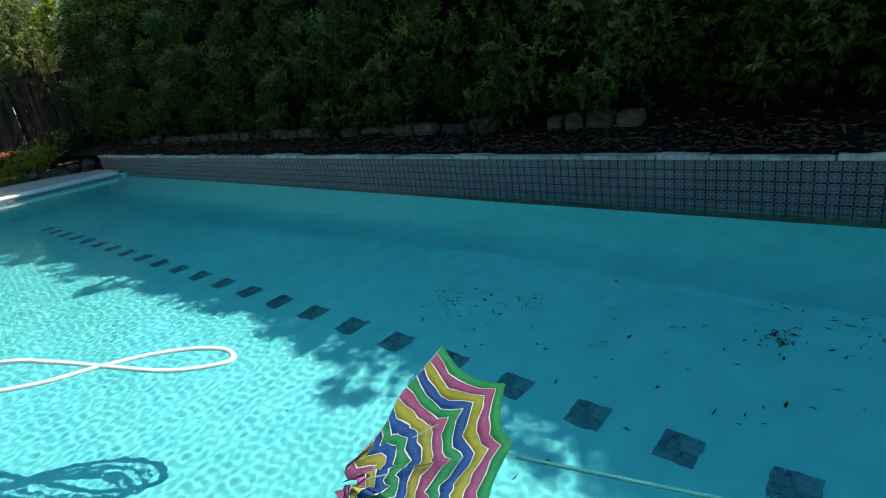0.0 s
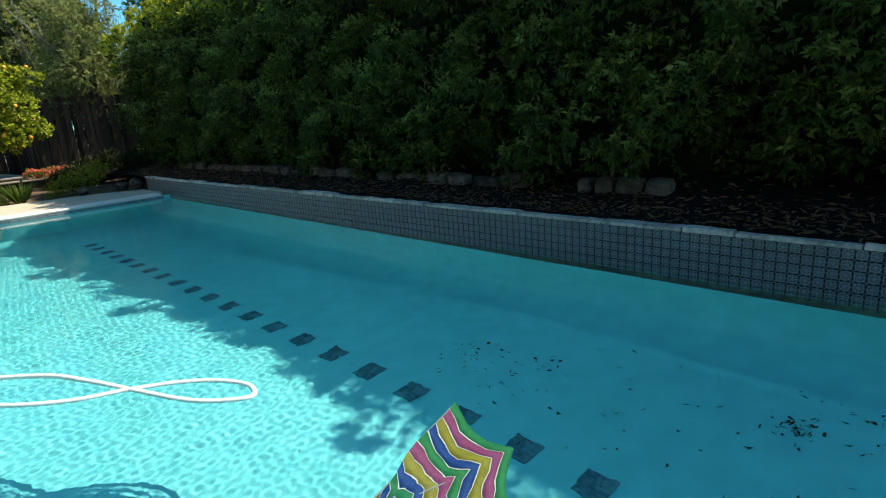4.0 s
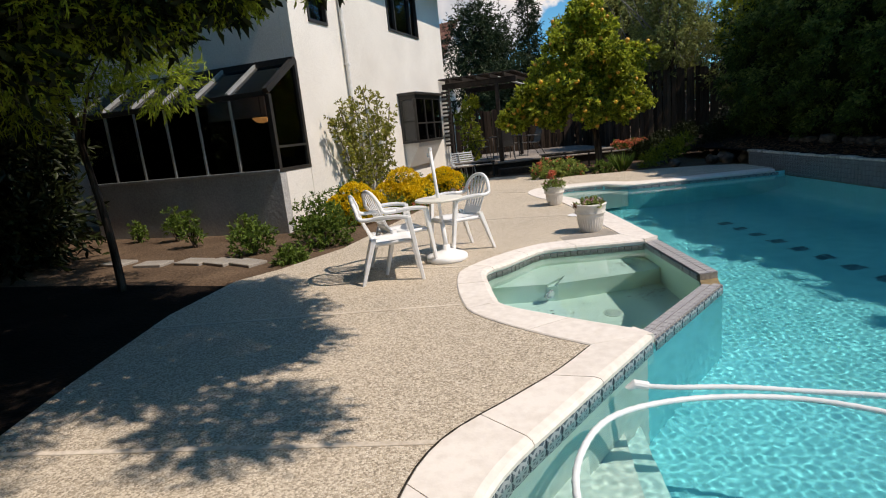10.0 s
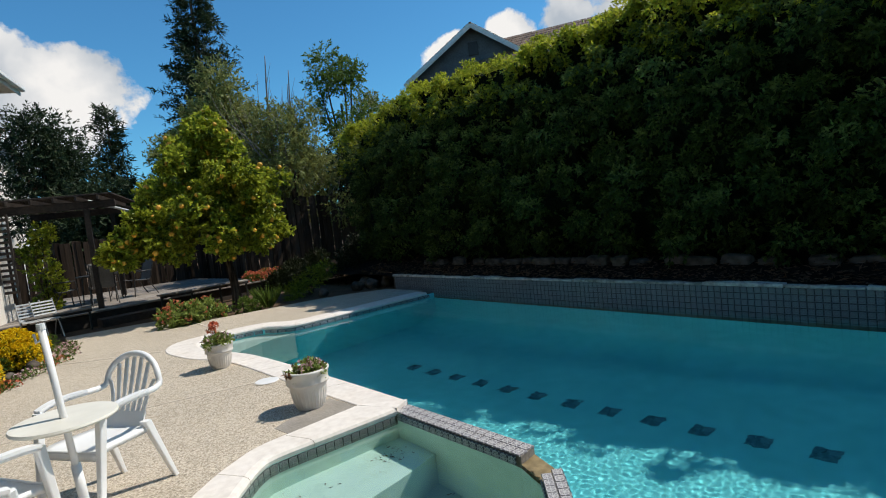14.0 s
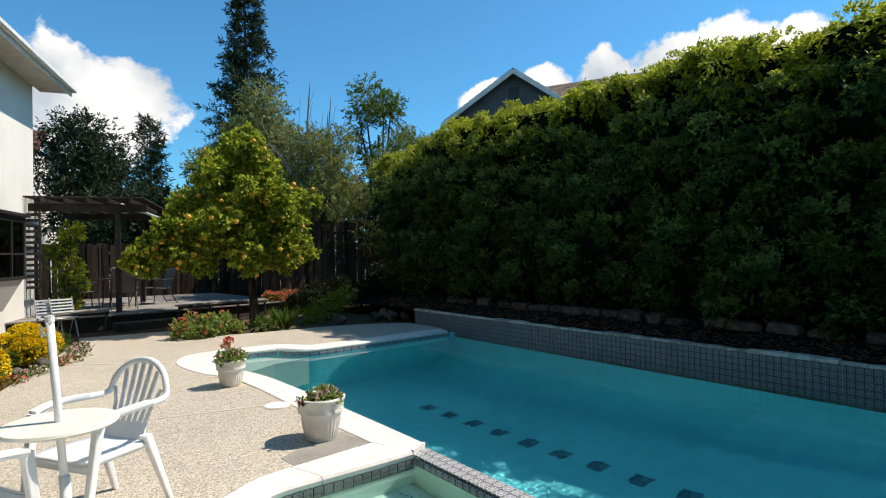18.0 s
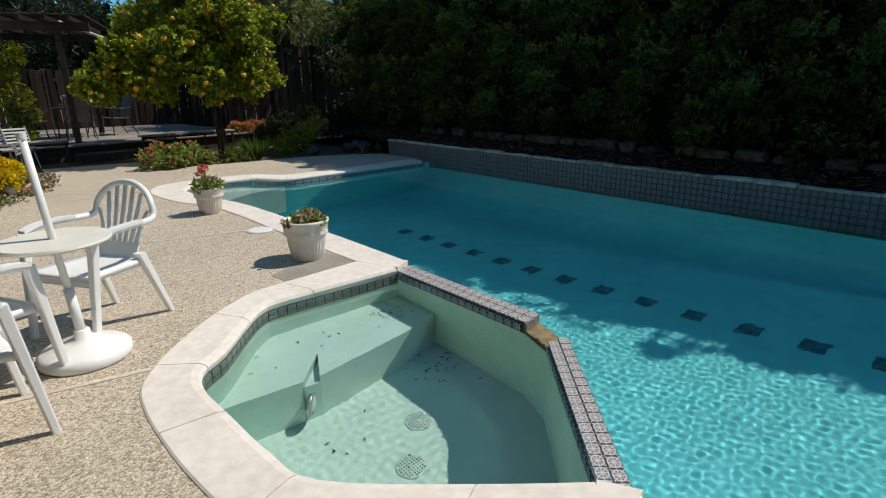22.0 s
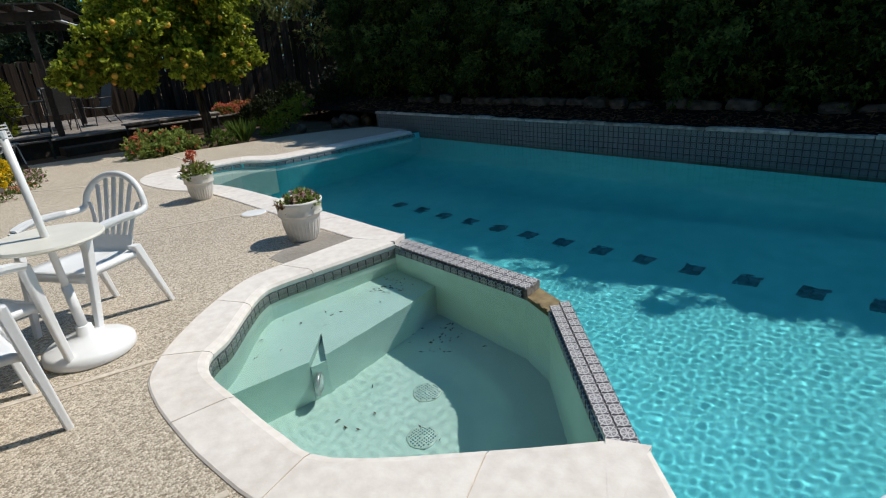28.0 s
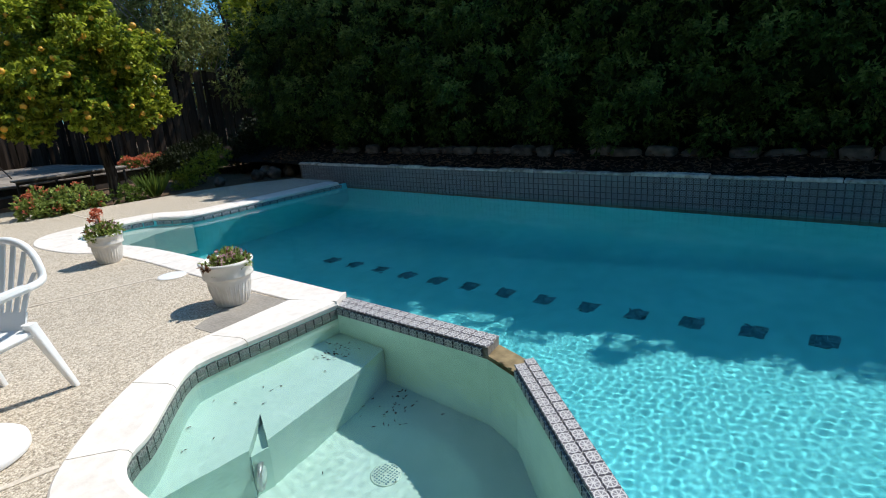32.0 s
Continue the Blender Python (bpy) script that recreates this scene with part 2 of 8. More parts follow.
def deco_tile_material(name, ground, line, width=0.06, repeat=1.0):
    """Glazed tile with a star of diagonals, a cross and a ring drawn in a paler glaze."""
    m = bpy.data.materials.new(name)
    m.use_nodes = True
    n, l = m.node_tree.nodes, m.node_tree.links
    b = n["Principled BSDF"]
    uv = n.new("ShaderNodeUVMap")
    sep = n.new("ShaderNodeSeparateXYZ")
    l.new(uv.outputs["UV"], sep.inputs["Vector"])

    def op(kind, a, c=None):
        k = n.new("ShaderNodeMath")
        k.operation = kind
        for i, x in enumerate((a, c)):
            if x is None:
                continue
            if isinstance(x, (int, float)):
                k.inputs[i].default_value = x
            else:
                l.new(x, k.inputs[i])
        return k.outputs[0]

    fx, fy = (op("FRACT", op("MULTIPLY", sep.outputs[k], repeat)) for k in ("X", "Y"))
    u, v = op("SUBTRACT", fx, 0.5), op("SUBTRACT", fy, 0.5)
    au, av = op("ABSOLUTE", u), op("ABSOLUTE", v)
    diagonal = op("ABSOLUTE", op("SUBTRACT", au, av))
    radius = op("SQRT", op("ADD", op("MULTIPLY", u, u), op("MULTIPLY", v, v)))
    ring = op("ABSOLUTE", op("SUBTRACT", radius, 0.40))
    cross = op("MINIMUM", au, av)
    near = op("MINIMUM", op("MINIMUM", diagonal, ring), cross)
    mask = op("LESS_THAN", near, width)
    tc = n.new("ShaderNodeTexCoord")
    dirt = n.new("ShaderNodeTexNoise")
    dirt.inputs["Scale"].default_value, dirt.inputs["Detail"].default_value = 3.0, 6.0
    l.new(tc.outputs["Object"], dirt.inputs["Vector"])
    a = n.new("ShaderNodeMix")
    a.data_type = "RGBA"
    a.inputs["A"].default_value, a.inputs["B"].default_value = (*ground, 1), (*line, 1)
    l.new(mask, a.inputs["Factor"])
    g = n.new("ShaderNodeMix")
    g.data_type, g.blend_type = "RGBA", "MULTIPLY"
    g.inputs["Factor"].default_value = 0.5
    l.new(a.outputs["Result"], g.inputs["A"])
    l.new(dirt.outputs["Fac"], g.inputs["B"])
    l.new(g.outputs["Result"], b.inputs["Base Color"])
    b.inputs["Roughness"].default_value = 0.32
    return m


def water_material():
    m = bpy.data.materials.new("water")
    m.use_nodes = True
    n, l = m.node_tree.nodes, m.node_tree.links
    n.remove(n["Principled BSDF"])
    tc = n.new("ShaderNodeTexCoord")
    a = n.new("ShaderNodeTexNoise")
    a.inputs["Scale"].default_value, a.inputs["Detail"].default_value, a.inputs["Distortion"].default_value = 5.5, 2.5, 0.8
    bp = n.new("ShaderNodeBump")
    bp.inputs["Strength"].default_value, bp.inputs["Distance"].default_value = 0.05, 0.02
    l.new(tc.outputs["Object"], a.inputs["Vector"])
    l.new(a.outputs["Fac"], bp.inputs["Height"])
    r = n.new("ShaderNodeBsdfRefraction")
    r.inputs["IOR"].default_value, r.inputs["Roughness"].default_value = 1.333, 0.0
    r.inputs["Color"].default_value = (0.92, 0.985, 0.985, 1)
    g = n.new("ShaderNodeBsdfGlossy")
    g.inputs["Roughness"].default_value = 0.07
    f = n.new("ShaderNodeFresnel")
    f.inputs["IOR"].default_value = 1.333
    mx = n.new("ShaderNodeMixShader")
    for s in (r, g, f):
        l.new(bp.outputs["Normal"], s.inputs["Normal"])
    l.new(f.outputs["Fac"], mx.inputs["Fac"])
    l.new(r.outputs["BSDF"], mx.inputs[1])
    l.new(g.outputs["BSDF"], mx.inputs[2])
    l.new(mx.outputs["Shader"], n["Material Output"].inputs["Surface"])
    return m


def glass_material():
    m = bpy.data.materials.new("window_glass")
    m.use_nodes = True
    n, l = m.node_tree.nodes, m.node_tree.links
    n.remove(n["Principled BSDF"])
    t = n.new("ShaderNodeBsdfTransparent")
    t.inputs["Color"].default_value = (0.66, 0.67, 0.67, 1)
    g = n.new("ShaderNodeBsdfGlossy")
    g.inputs["Roughness"].default_value = 0.02
    f = n.new("ShaderNodeFresnel")
    f.inputs["IOR"].default_value = 1.5
    mx = n.new("ShaderNodeMixShader")
    l.new(f.outputs["Fac"], mx.inputs["Fac"])
    l.new(t.outputs["BSDF"], mx.inputs[1])
    l.new(g.outputs["BSDF"], mx.inputs[2])
    l.new(mx.outputs["Shader"], n["Material Output"].inputs["Surface"])
    return m


def pool_plaster(name, dark, light, relief, depth):
    """Trowelled plaster: faint mottling, and a dimpled relief that catches the sun."""
    m = surface(name, dark, light, fine=6, coarse=0.7, rough=0.85, bump=0, spread=(0.3, 0.7))
    n, l = m.node_tree.nodes, m.node_tree.links
    tc = n.new("ShaderNodeTexCoord")
    warp = n.new("ShaderNodeTexNoise")
    warp.inputs["Scale"].default_value = 4.0
    add = n.new("ShaderNodeVectorMath")
    add.operation = "MULTIPLY_ADD"
    add.inputs[1].default_value = (0.16, 0.16, 0.16)
    l.new(tc.outputs["Object"], warp.inputs["Vector"])
    l.new(warp.outputs["Color"], add.inputs[0])
    l.new(tc.outputs["Object"], add.inputs[2])
    v = n.new("ShaderNodeTexVoronoi")
    v.feature = "SMOOTH_F1"
    v.inputs["Scale"].default_value, v.inputs["Smoothness"].default_value = 19.0, 0.15
    l.new(add.outputs["Vector"], v.inputs["Vector"])
    bp = n.new("ShaderNodeBump")
    bp.inputs["Strength"].default_value, bp.inputs["Distance"].default_value = relief, depth
    l.new(v.outputs["Distance"], bp.inputs["Height"])
    l.new(bp.outputs["Normal"], n["Principled BSDF"].inputs["Normal"])
    return m


AGGREGATE = aggregate_material()
COPING = surface("cast_stone_coping", (0.62, 0.555, 0.49), (0.80, 0.74, 0.675), fine=16, coarse=1.6, rough=0.8, bump=0.3, bump_scale=60, spread=(0.28, 0.62), vary=0.07, depth=0.003)
MORTAR = surface("grey_mortar", (0.16, 0.14, 0.12), (0.34, 0.31, 0.27), rough=0.9, bump=0.4)
CAP_MORTAR = surface("rough_pale_mortar_cap", (0.20, 0.19, 0.165), (0.58, 0.55, 0.50), fine=22, coarse=5, rough=0.92, bump=0.6, spread=(0.35, 0.62), vary=0.15, depth=0.012)
GAP = surface("black_joint_filler", (0.015, 0.014, 0.012), (0.06, 0.05, 0.04), rough=0.95)
JOINT = surface("pale_cement_joint", (0.45, 0.38, 0.30), (0.72, 0.64, 0.54), rough=0.9)
# Pool plasters are tinted by depth for the light deep water absorbs.
PLASTER = pool_plaster("pool_plaster", (0.12, 0.60, 0.65), (0.20, 0.77, 0.82), 0.12, 0.01)
STEP_PLASTER = pool_plaster("step_plaster", (0.52, 0.64, 0.57), (0.66, 0.78, 0.70), 0.15, 0.01)
MID_PLASTER = pool_plaster("deep_step_plaster", (0.38, 0.64, 0.60), (0.50, 0.78, 0.74), 0.12, 0.01)
SPA_PLASTER = pool_plaster("spa_plaster", (0.56, 0.75, 0.65), (0.71, 0.88, 0.79), 0.15, 0.01)
TILE = deco_tile_material("blue_grey_glazed_tile", (0.060, 0.085, 0.115), (0.42, 0.45, 0.47))
TILE_SPA = deco_tile_material("wet_grey_green_tile", (0.085, 0.10, 0.095), (0.27, 0.29, 0.27), 0.05)
TILE_WALL = deco_tile_material("small_patterned_wall_tile", (0.028, 0.042, 0.058), (0.23, 0.265, 0.29), 0.055, 1.0)
TILE_TOP = deco_tile_material("grey_glazed_tile", (0.27, 0.25, 0.265), (0.72, 0.70, 0.68), 0.04)
TILE_MARK = surface("dark_blue_mosaic", (0.03, 0.13, 0.18), (0.11, 0.29, 0.35), fine=26, coarse=5, rough=0.5, spread=(0.4, 0.62))
SLOT = surface("shadowed_drain_slot", (0.04, 0.15, 0.18), (0.10, 0.26, 0.30), fine=40, rough=0.5)
WATER = water_material()
GLASS = glass_material()
STUCCO = surface("cream_stucco", (0.56, 0.52, 0.46), (0.80, 0.765, 0.70), fine=45, coarse=0.7, rough=0.92, bump=0.35, bump_scale=70, depth=0.006, spread=(0.25, 0.6))
# Trowelled front base of the lean-to, greyed to carry its shade.
SHADED_RENDER = surface("shade_greyed_base_render", (0.26, 0.255, 0.245), (0.48, 0.47, 0.45), fine=30, coarse=1.6, rough=0.95, bump=0.6, bump_scale=14, depth=0.02, spread=(0.25, 0.65))
WHITE_TRIM = surface("white_painted_trim", (0.62, 0.60, 0.56), (0.82, 0.80, 0.76), fine=12, coarse=1.5, rough=0.5, bump=0.05)
SOFFIT = surface("cream_soffit", (0.55, 0.50, 0.42), (0.74, 0.69, 0.6), fine=10, rough=0.8, bump=0.1)
BRONZE = surface("dark_bronze_frame", (0.012, 0.011, 0.010), (0.035, 0.031, 0.027), fine=20, rough=0.45, bump=0.05)
SILVER = surface("grey_aluminium", (0.42, 0.42, 0.41), (0.62, 0.62, 0.60), fine=15, rough=0.4, metal=0.6, bump=0.04)
# Dark stand-in for the dimness of unlit rooms behind the glass.
DARK_ROOM = surface("dim_room_shade", (0.10, 0.092, 0.082), (0.18, 0.165, 0.148), fine=8, rough=0.9, bump=0)
BLIND = surface("grey_window_blind", (0.20, 0.20, 0.195), (0.32, 0.315, 0.30), fine=10, rough=0.8, bump=0.05)
ROOF_TILE = surface("terracotta_roof_tile", (0.16, 0.06, 0.035), (0.42, 0.20, 0.13), fine=8, coarse=2, rough=0.85, bump=0.3, vary=0.3)
ROOF_GREY = surface("brown_grey_roof_tile", (0.06, 0.038, 0.026), (0.27, 0.175, 0.12), fine=8, coarse=2, rough=0.85, bump=0.3)
GREY_WALL = surface("grey_painted_siding", (0.075, 0.082, 0.09), (0.13, 0.14, 0.15), fine=14, rough=0.85, bump=0.15)
DARK_WOOD = surface("dark_stained_timber", (0.014, 0.010, 0.008), (0.055, 0.040, 0.030), fine=14, coarse=2, rough=0.8, bump=0.3, stretch=(1, 1, 1), vary=0.2)
DECK_WOOD = surface("weathered_grey_deck_wood", (0.13, 0.11, 0.095), (0.34, 0.30, 0.26), fine=18, coarse=2, rough=0.85, bump=0.3, stretch=(0.15, 1, 1), vary=0.25)
# Dark also to carry the shade that trees throw over the fences.
FENCE_WOOD = surface("weathered_fence_wood", (0.020, 0.014, 0.010), (0.075, 0.054, 0.040), fine=20, coarse=2, rough=0.9, bump=0.4, stretch=(1, 1, 0.12), vary=0.3)
WHITE_PLASTIC = surface("white_moulded_plastic", (0.76, 0.76, 0.75), (0.86, 0.86, 0.85), fine=5, coarse=1, rough=0.38, bump=0.02)
TABLE_TOP = surface("cream_plastic_tabletop", (0.70, 0.67, 0.58), (0.82, 0.79, 0.70), fine=6, coarse=1, rough=0.45, bump=0.02)
POT = surface("cream_resin_planter", (0.60, 0.56, 0.50), (0.80, 0.76, 0.70), fine=9, coarse=3, rough=0.6, bump=0.08)
HOSE = surface("white_vinyl_hose", (0.66, 0.70, 0.70), (0.82, 0.85, 0.85), fine=10, rough=0.4, bump=0.0)
SUNK_HOSE = surface("dark_teal_hose", (0.03, 0.20, 0.23), (0.07, 0.30, 0.34), fine=10, rough=0.6, bump=0.0)
SOIL = surface("dry_brown_soil", (0.055, 0.036, 0.024), (0.17, 0.115, 0.075), fine=24, coarse=1.2, rough=0.95, bump=0.7, depth=0.03)
# Near-black: shade under trees and hedge is put into the mulch colour.
MULCH = surface("shade_darkened_mulch", (0.005, 0.0035, 0.003), (0.022, 0.015, 0.011), fine=30, coarse=2, rough=0.95, bump=0.8, depth=0.03)
ROCK = surface("weathered_tan_stone", (0.045, 0.038, 0.032), (0.16, 0.135, 0.11), fine=9, coarse=2, rough=0.9, bump=0.6, depth=0.02, vary=0.2)
BARK = surface("rough_brown_bark", (0.008, 0.006, 0.005), (0.15, 0.108, 0.08), fine=22, coarse=3, rough=0.95, bump=1.0, stretch=(1, 1, 0.13), depth=0.05, spread=(0.40, 0.62))
PALE_BARK = surface("pale_grey_bark", (0.13, 0.115, 0.105), (0.32, 0.285, 0.255), fine=16, coarse=3, rough=0.95, bump=0.7, stretch=(1, 1, 0.3), depth=0.02)
METAL_BLACK = surface("black_powder_coated_metal", (0.010, 0.010, 0.010), (0.03, 0.03, 0.03), fine=20, rough=0.5, bump=0.03)
SLING = surface("grey_brown_sling_fabric", (0.10, 0.095, 0.09), (0.20, 0.19, 0.18), fine=60, rough=0.85, bump=0.2)
GREY_METAL = surface("pale_tubular_metal", (0.35, 0.36, 0.36), (0.55, 0.56, 0.55), fine=12, rough=0.45, metal=0.4, bump=0.03)
DRAIN = surface("pale_drain_grate", (0.55, 0.68, 0.57), (0.70, 0.82, 0.72), fine=12, rough=0.6, bump=0)
LENS = surface("pale_frosted_lens", (0.55, 0.66, 0.60), (0.72, 0.80, 0.75), fine=20, rough=0.25, bump=0.05)
DAMP_SHADED = surface("damp_shaded_cement", (0.22, 0.195, 0.165), (0.36, 0.325, 0.28), fine=50, coarse=3, rough=0.8, bump=0.3)
RUST = surface("rusty_tile_bed", (0.10, 0.07, 0.03), (0.32, 0.24, 0.12), fine=14, rough=0.85, bump=0.4)
STRIPES = {k[0].upper(): surface("canvas_" + k, [c * 0.7 for c in col], col, fine=30, coarse=6, rough=0.75, bump=0.1) for k, col in (("pink", (0.32, 0.06, 0.18)), ("green", (0.015, 0.23, 0.08)), ("blue", (0.005, 0.06, 0.28)), ("yellow", (0.33, 0.29, 0.035)))}
CANVAS_WHITE = surface("canvas_white", (0.55, 0.55, 0.53), (0.78, 0.78, 0.75), fine=30, rough=0.8, bump=0.1)
# Dark, tip and top leaf colours carry shade, sky light and sun.
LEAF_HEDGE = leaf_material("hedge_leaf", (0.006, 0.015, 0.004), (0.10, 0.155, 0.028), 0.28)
LEAF_HEDGE_TIP = leaf_material("skylit_shoot_leaf", (0.055, 0.09, 0.025), (0.27, 0.35, 0.085), 0.3)
LEAF_HEDGE_TOP = leaf_material("sunlit_young_leaf", (0.13, 0.18, 0.015), (0.60, 0.61, 0.06), 0.5)
LEAF_TREE = leaf_material("feathery_tree_leaf", (0.05, 0.09, 0.012), (0.54, 0.64, 0.07), 0.6)
# Near-black leaves: deep shade among foliage is put into this colour.
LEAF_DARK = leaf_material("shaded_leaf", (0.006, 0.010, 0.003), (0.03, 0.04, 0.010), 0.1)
LEAF_ORANGE = leaf_material("citrus_leaf", (0.045, 0.085, 0.010), (0.54, 0.58, 0.06), 0.5, 0.35)
LEAF_DULL = leaf_material("olive_leaf", (0.075, 0.092, 0.026), (0.36, 0.38, 0.12), 0.4)
LEAF_ROSE = leaf_material("rose_leaf", (0.07, 0.09, 0.015), (0.36, 0.34, 0.06), 0.35)
LEAF_FIR = leaf_material("conifer_needle", (0.012, 0.026, 0.012), (0.05, 0.075, 0.03), 0.2)
LEAF_SHRUB = leaf_material("shrub_leaf", (0.035, 0.070, 0.012), (0.18, 0.26, 0.045), 0.35)
LEAF_YELLOW = leaf_material("variegated_leaf", (0.16, 0.20, 0.015), (0.80, 0.68, 0.05), 0.4)
PETAL_YELLOW = leaf_material("yellow_petal", (0.62, 0.42, 0.008), (0.85, 0.62, 0.02), 0.3)
PETAL_RED = leaf_material("coral_petal", (0.50, 0.09, 0.05), (0.84, 0.32, 0.18), 0.3)
PETAL_PINK = leaf_material("pink_petal", (0.50, 0.22, 0.26), (0.82, 0.62, 0.62), 0.3)
LEAF_POT = leaf_material("fresh_pot_leaf", (0.08, 0.13, 0.02), (0.42, 0.50, 0.14), 0.4)
LEAF_RED = leaf_material("bronze_leaf", (0.07, 0.03, 0.012), (0.26, 0.13, 0.06), 0.3)
LITTER = leaf_material("fallen_leaf", (0.03, 0.018, 0.010), (0.17, 0.10, 0.06), 0.1, 0.8)
FRUIT = surface("orange_peel", (0.62, 0.26, 0.02), (0.80, 0.42, 0.04), fine=60, rough=0.5, bump=0.15)
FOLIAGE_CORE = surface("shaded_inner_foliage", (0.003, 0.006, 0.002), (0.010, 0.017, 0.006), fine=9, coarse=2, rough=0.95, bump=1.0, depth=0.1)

# ---- building helpers ----
def mesh_of(name, bm, material, smooth=False):
    me = bpy.data.meshes.new(name)
    bm.to_mesh(me)
    bm.free()
    me.materials.append(material)
    if smooth:
        me.polygons.foreach_set("use_smooth", [True] * len(me.polygons))
    return me


def part(name, bm, material, parent=None, label="", smooth=False):
    """Links a bmesh as one mesh object under a thing or a part."""
    ob = new(name, mesh_of(name, bm, material, smooth))
    if parent is not None:
        ob.parent = parent
    if label:
        ob["label"] = label
    return ob


def thing(name, x, y, z, rz, label, category, group="", kind=""):
    ob = new(name)
    ob.empty_display_size = 0.1
    ob.matrix_basis = pose(x, y, z, 0, 0, rz)
    return tagged(ob, label, category, group, kind)


def box(bm, centre, size, rot=(0, 0, 0), bevel=0.0, segments=1):
    m = pose(*centre, *rot) @ Matrix.Diagonal((*size, 1))
    made = bmesh.ops.create_cube(bm, size=1, matrix=m)
    if bevel:
        edges = list({e for v in made["verts"] for e in v.link_edges})
        bmesh.ops.bevel(bm, geom=edges, offset=bevel, segments=segments, affect="EDGES", profile=0.5)
    return bm


def new_box(centre, size, rot=(0, 0, 0), bevel=0.004, segments=1):
    return box(bmesh.new(), centre, size, rot, bevel, segments)


def tube(bm, points, radii, sides=8, caps=True):
    """A tapered tube along points."""
    pts = [Vector(p) for p in points]
    if isinstance(radii, (int, float)):
        radii = [radii] * len(pts)
    rings, side = [], None
    for i, p in enumerate(pts):
        way = (pts[min(i + 1, len(pts) - 1)] - pts[max(i - 1, 0)]).normalized()
        if side is None:
            side = way.orthogonal().normalized()
        side = (side - way * side.dot(way)).normalized()
        up = way.cross(side)
        rings.append([bm.verts.new(p + (side * math.cos(a) + up * math.sin(a)) * radii[i]) for a in (2 * math.pi * k / sides for k in range(sides))])
    for a, b in zip(rings, rings[1:]):
        for k in range(sides):
            bm.faces.new((a[k], a[(k + 1) % sides], b[(k + 1) % sides], b[k]))
    if caps:
        bm.faces.new(reversed(rings[0]))
        bm.faces.new(rings[-1])
    return bm


def lathe(bm, profile, steps=32, centre=(0, 0)):
    """Turns (radius, height) pairs round the upright axis."""
    rings = []
    for r, z in profile:
        rings.append([bm.verts.new((centre[0] + r * math.cos(a), centre[1] + r * math.sin(a), z)) for a in (2 * math.pi * k / steps for k in range(steps))])
    for a, b in zip(rings, rings[1:]):
        for k in range(steps):
            bm.faces.new((a[k], a[(k + 1) % steps], b[(k + 1) % steps], b[k]))
    bm.faces.new(reversed(rings[0]))
    bm.faces.new(rings[-1])
    bmesh.ops.recalc_face_normals(bm, faces=bm.faces)
    return bm


def spline(points, per=8, closed=False):
    """A smooth line through 2D or 3D points (Catmull-Rom)."""
    p = [Vector(q) for q in points]
    n, out = len(p), []
    for i in range(n if closed else n - 1):
        if closed:
            a, b, c, d = p[(i - 1) % n], p[i], p[(i + 1) % n], p[(i + 2) % n]
        else:
            a, b, c, d = p[max(i - 1, 0)], p[i], p[i + 1], p[min(i + 2, n - 1)]
        for k in range(per):
            t = k / per
            out.append(0.5 * ((2 * b) + (c - a) * t + (2 * a - 5 * b + 4 * c - d) * t * t + (3 * b - a - 3 * c + d) * t ** 3))
    if not closed:
        out.append(p[-1])
    return out


def prism(outline, z0, z1):
    """A flat slab over a simple outline."""
    bm = bmesh.new()
    low = [bm.verts.new((x, y, z0)) for x, y in outline]
    high = [bm.verts.new((x, y, z1)) for x, y in outline]
    n = len(outline)
    for i in range(n):
        bm.faces.new((low[i], low[(i + 1) % n], high[(i + 1) % n], high[i]))
    bm.faces.new(high)
    bm.faces.new(reversed(low))
    bmesh.ops.recalc_face_normals(bm, faces=bm.faces)
    bmesh.ops.triangulate(bm, faces=[f for f in bm.faces if len(f.verts) > 4])
    return bm


def sheet(outline, holes, z):
    """A level sheet with holes in it."""
    bm = bmesh.new()
    edges = []
    for loop in (outline, *holes):
        vs = [bm.verts.new((x, y, z)) for x, y in loop]
        edges += [bm.edges.new((vs[i], vs[(i + 1) % len(vs)])) for i in range(len(vs))]
    bmesh.ops.triangle_fill(bm, use_beauty=True, use_dissolve=False, edges=edges, normal=(0, 0, 1))
    for f in bm.faces:
        if f.normal.z < 0:
            f.normal_flip()
    return bm


HOUSE_TURN = -19.2
BAY = 0.935
_ht = radians(HOUSE_TURN)


def H(u, v):
    """House axes (u out of the wall, v along it in bays) to the ground plan."""
    v = 1.25 + BAY * (v - 1.64)
    return (u * math.cos(_ht) - v * math.sin(_ht), u * math.sin(_ht) + v * math.cos(_ht))


# ---- plan ----
WATER_Z = -0.088
SPA_WATER_Z = -0.085
WALL_X = 4.35
# edge of the pool's coping over the water, then its outer edge
FAR_IN = [(0.0, 0.0), (0.0, 1.3), (-0.02, 2.6), (-0.08, 3.5), (-0.25, 4.2), (-0.30, 4.9), (-0.05, 5.25), (0.40, 5.33), (0.85, 5.25), (1.03, 4.98), (1.25, 4.80), (1.75, 4.78), (3.0, 4.82), (4.16, 4.86)]
FAR_OUT = [(-0.33, 0.29), (-0.36, 1.4), (-0.37, 2.7), (-0.43, 3.5), (-0.66, 4.1), (-0.74, 5.0), (-0.42, 5.60), (0.35, 5.72), (1.02, 5.62), (1.28, 5.30), (1.45, 5.17), (1.85, 5.14), (3.0, 5.18), (4.16, 5.22)]
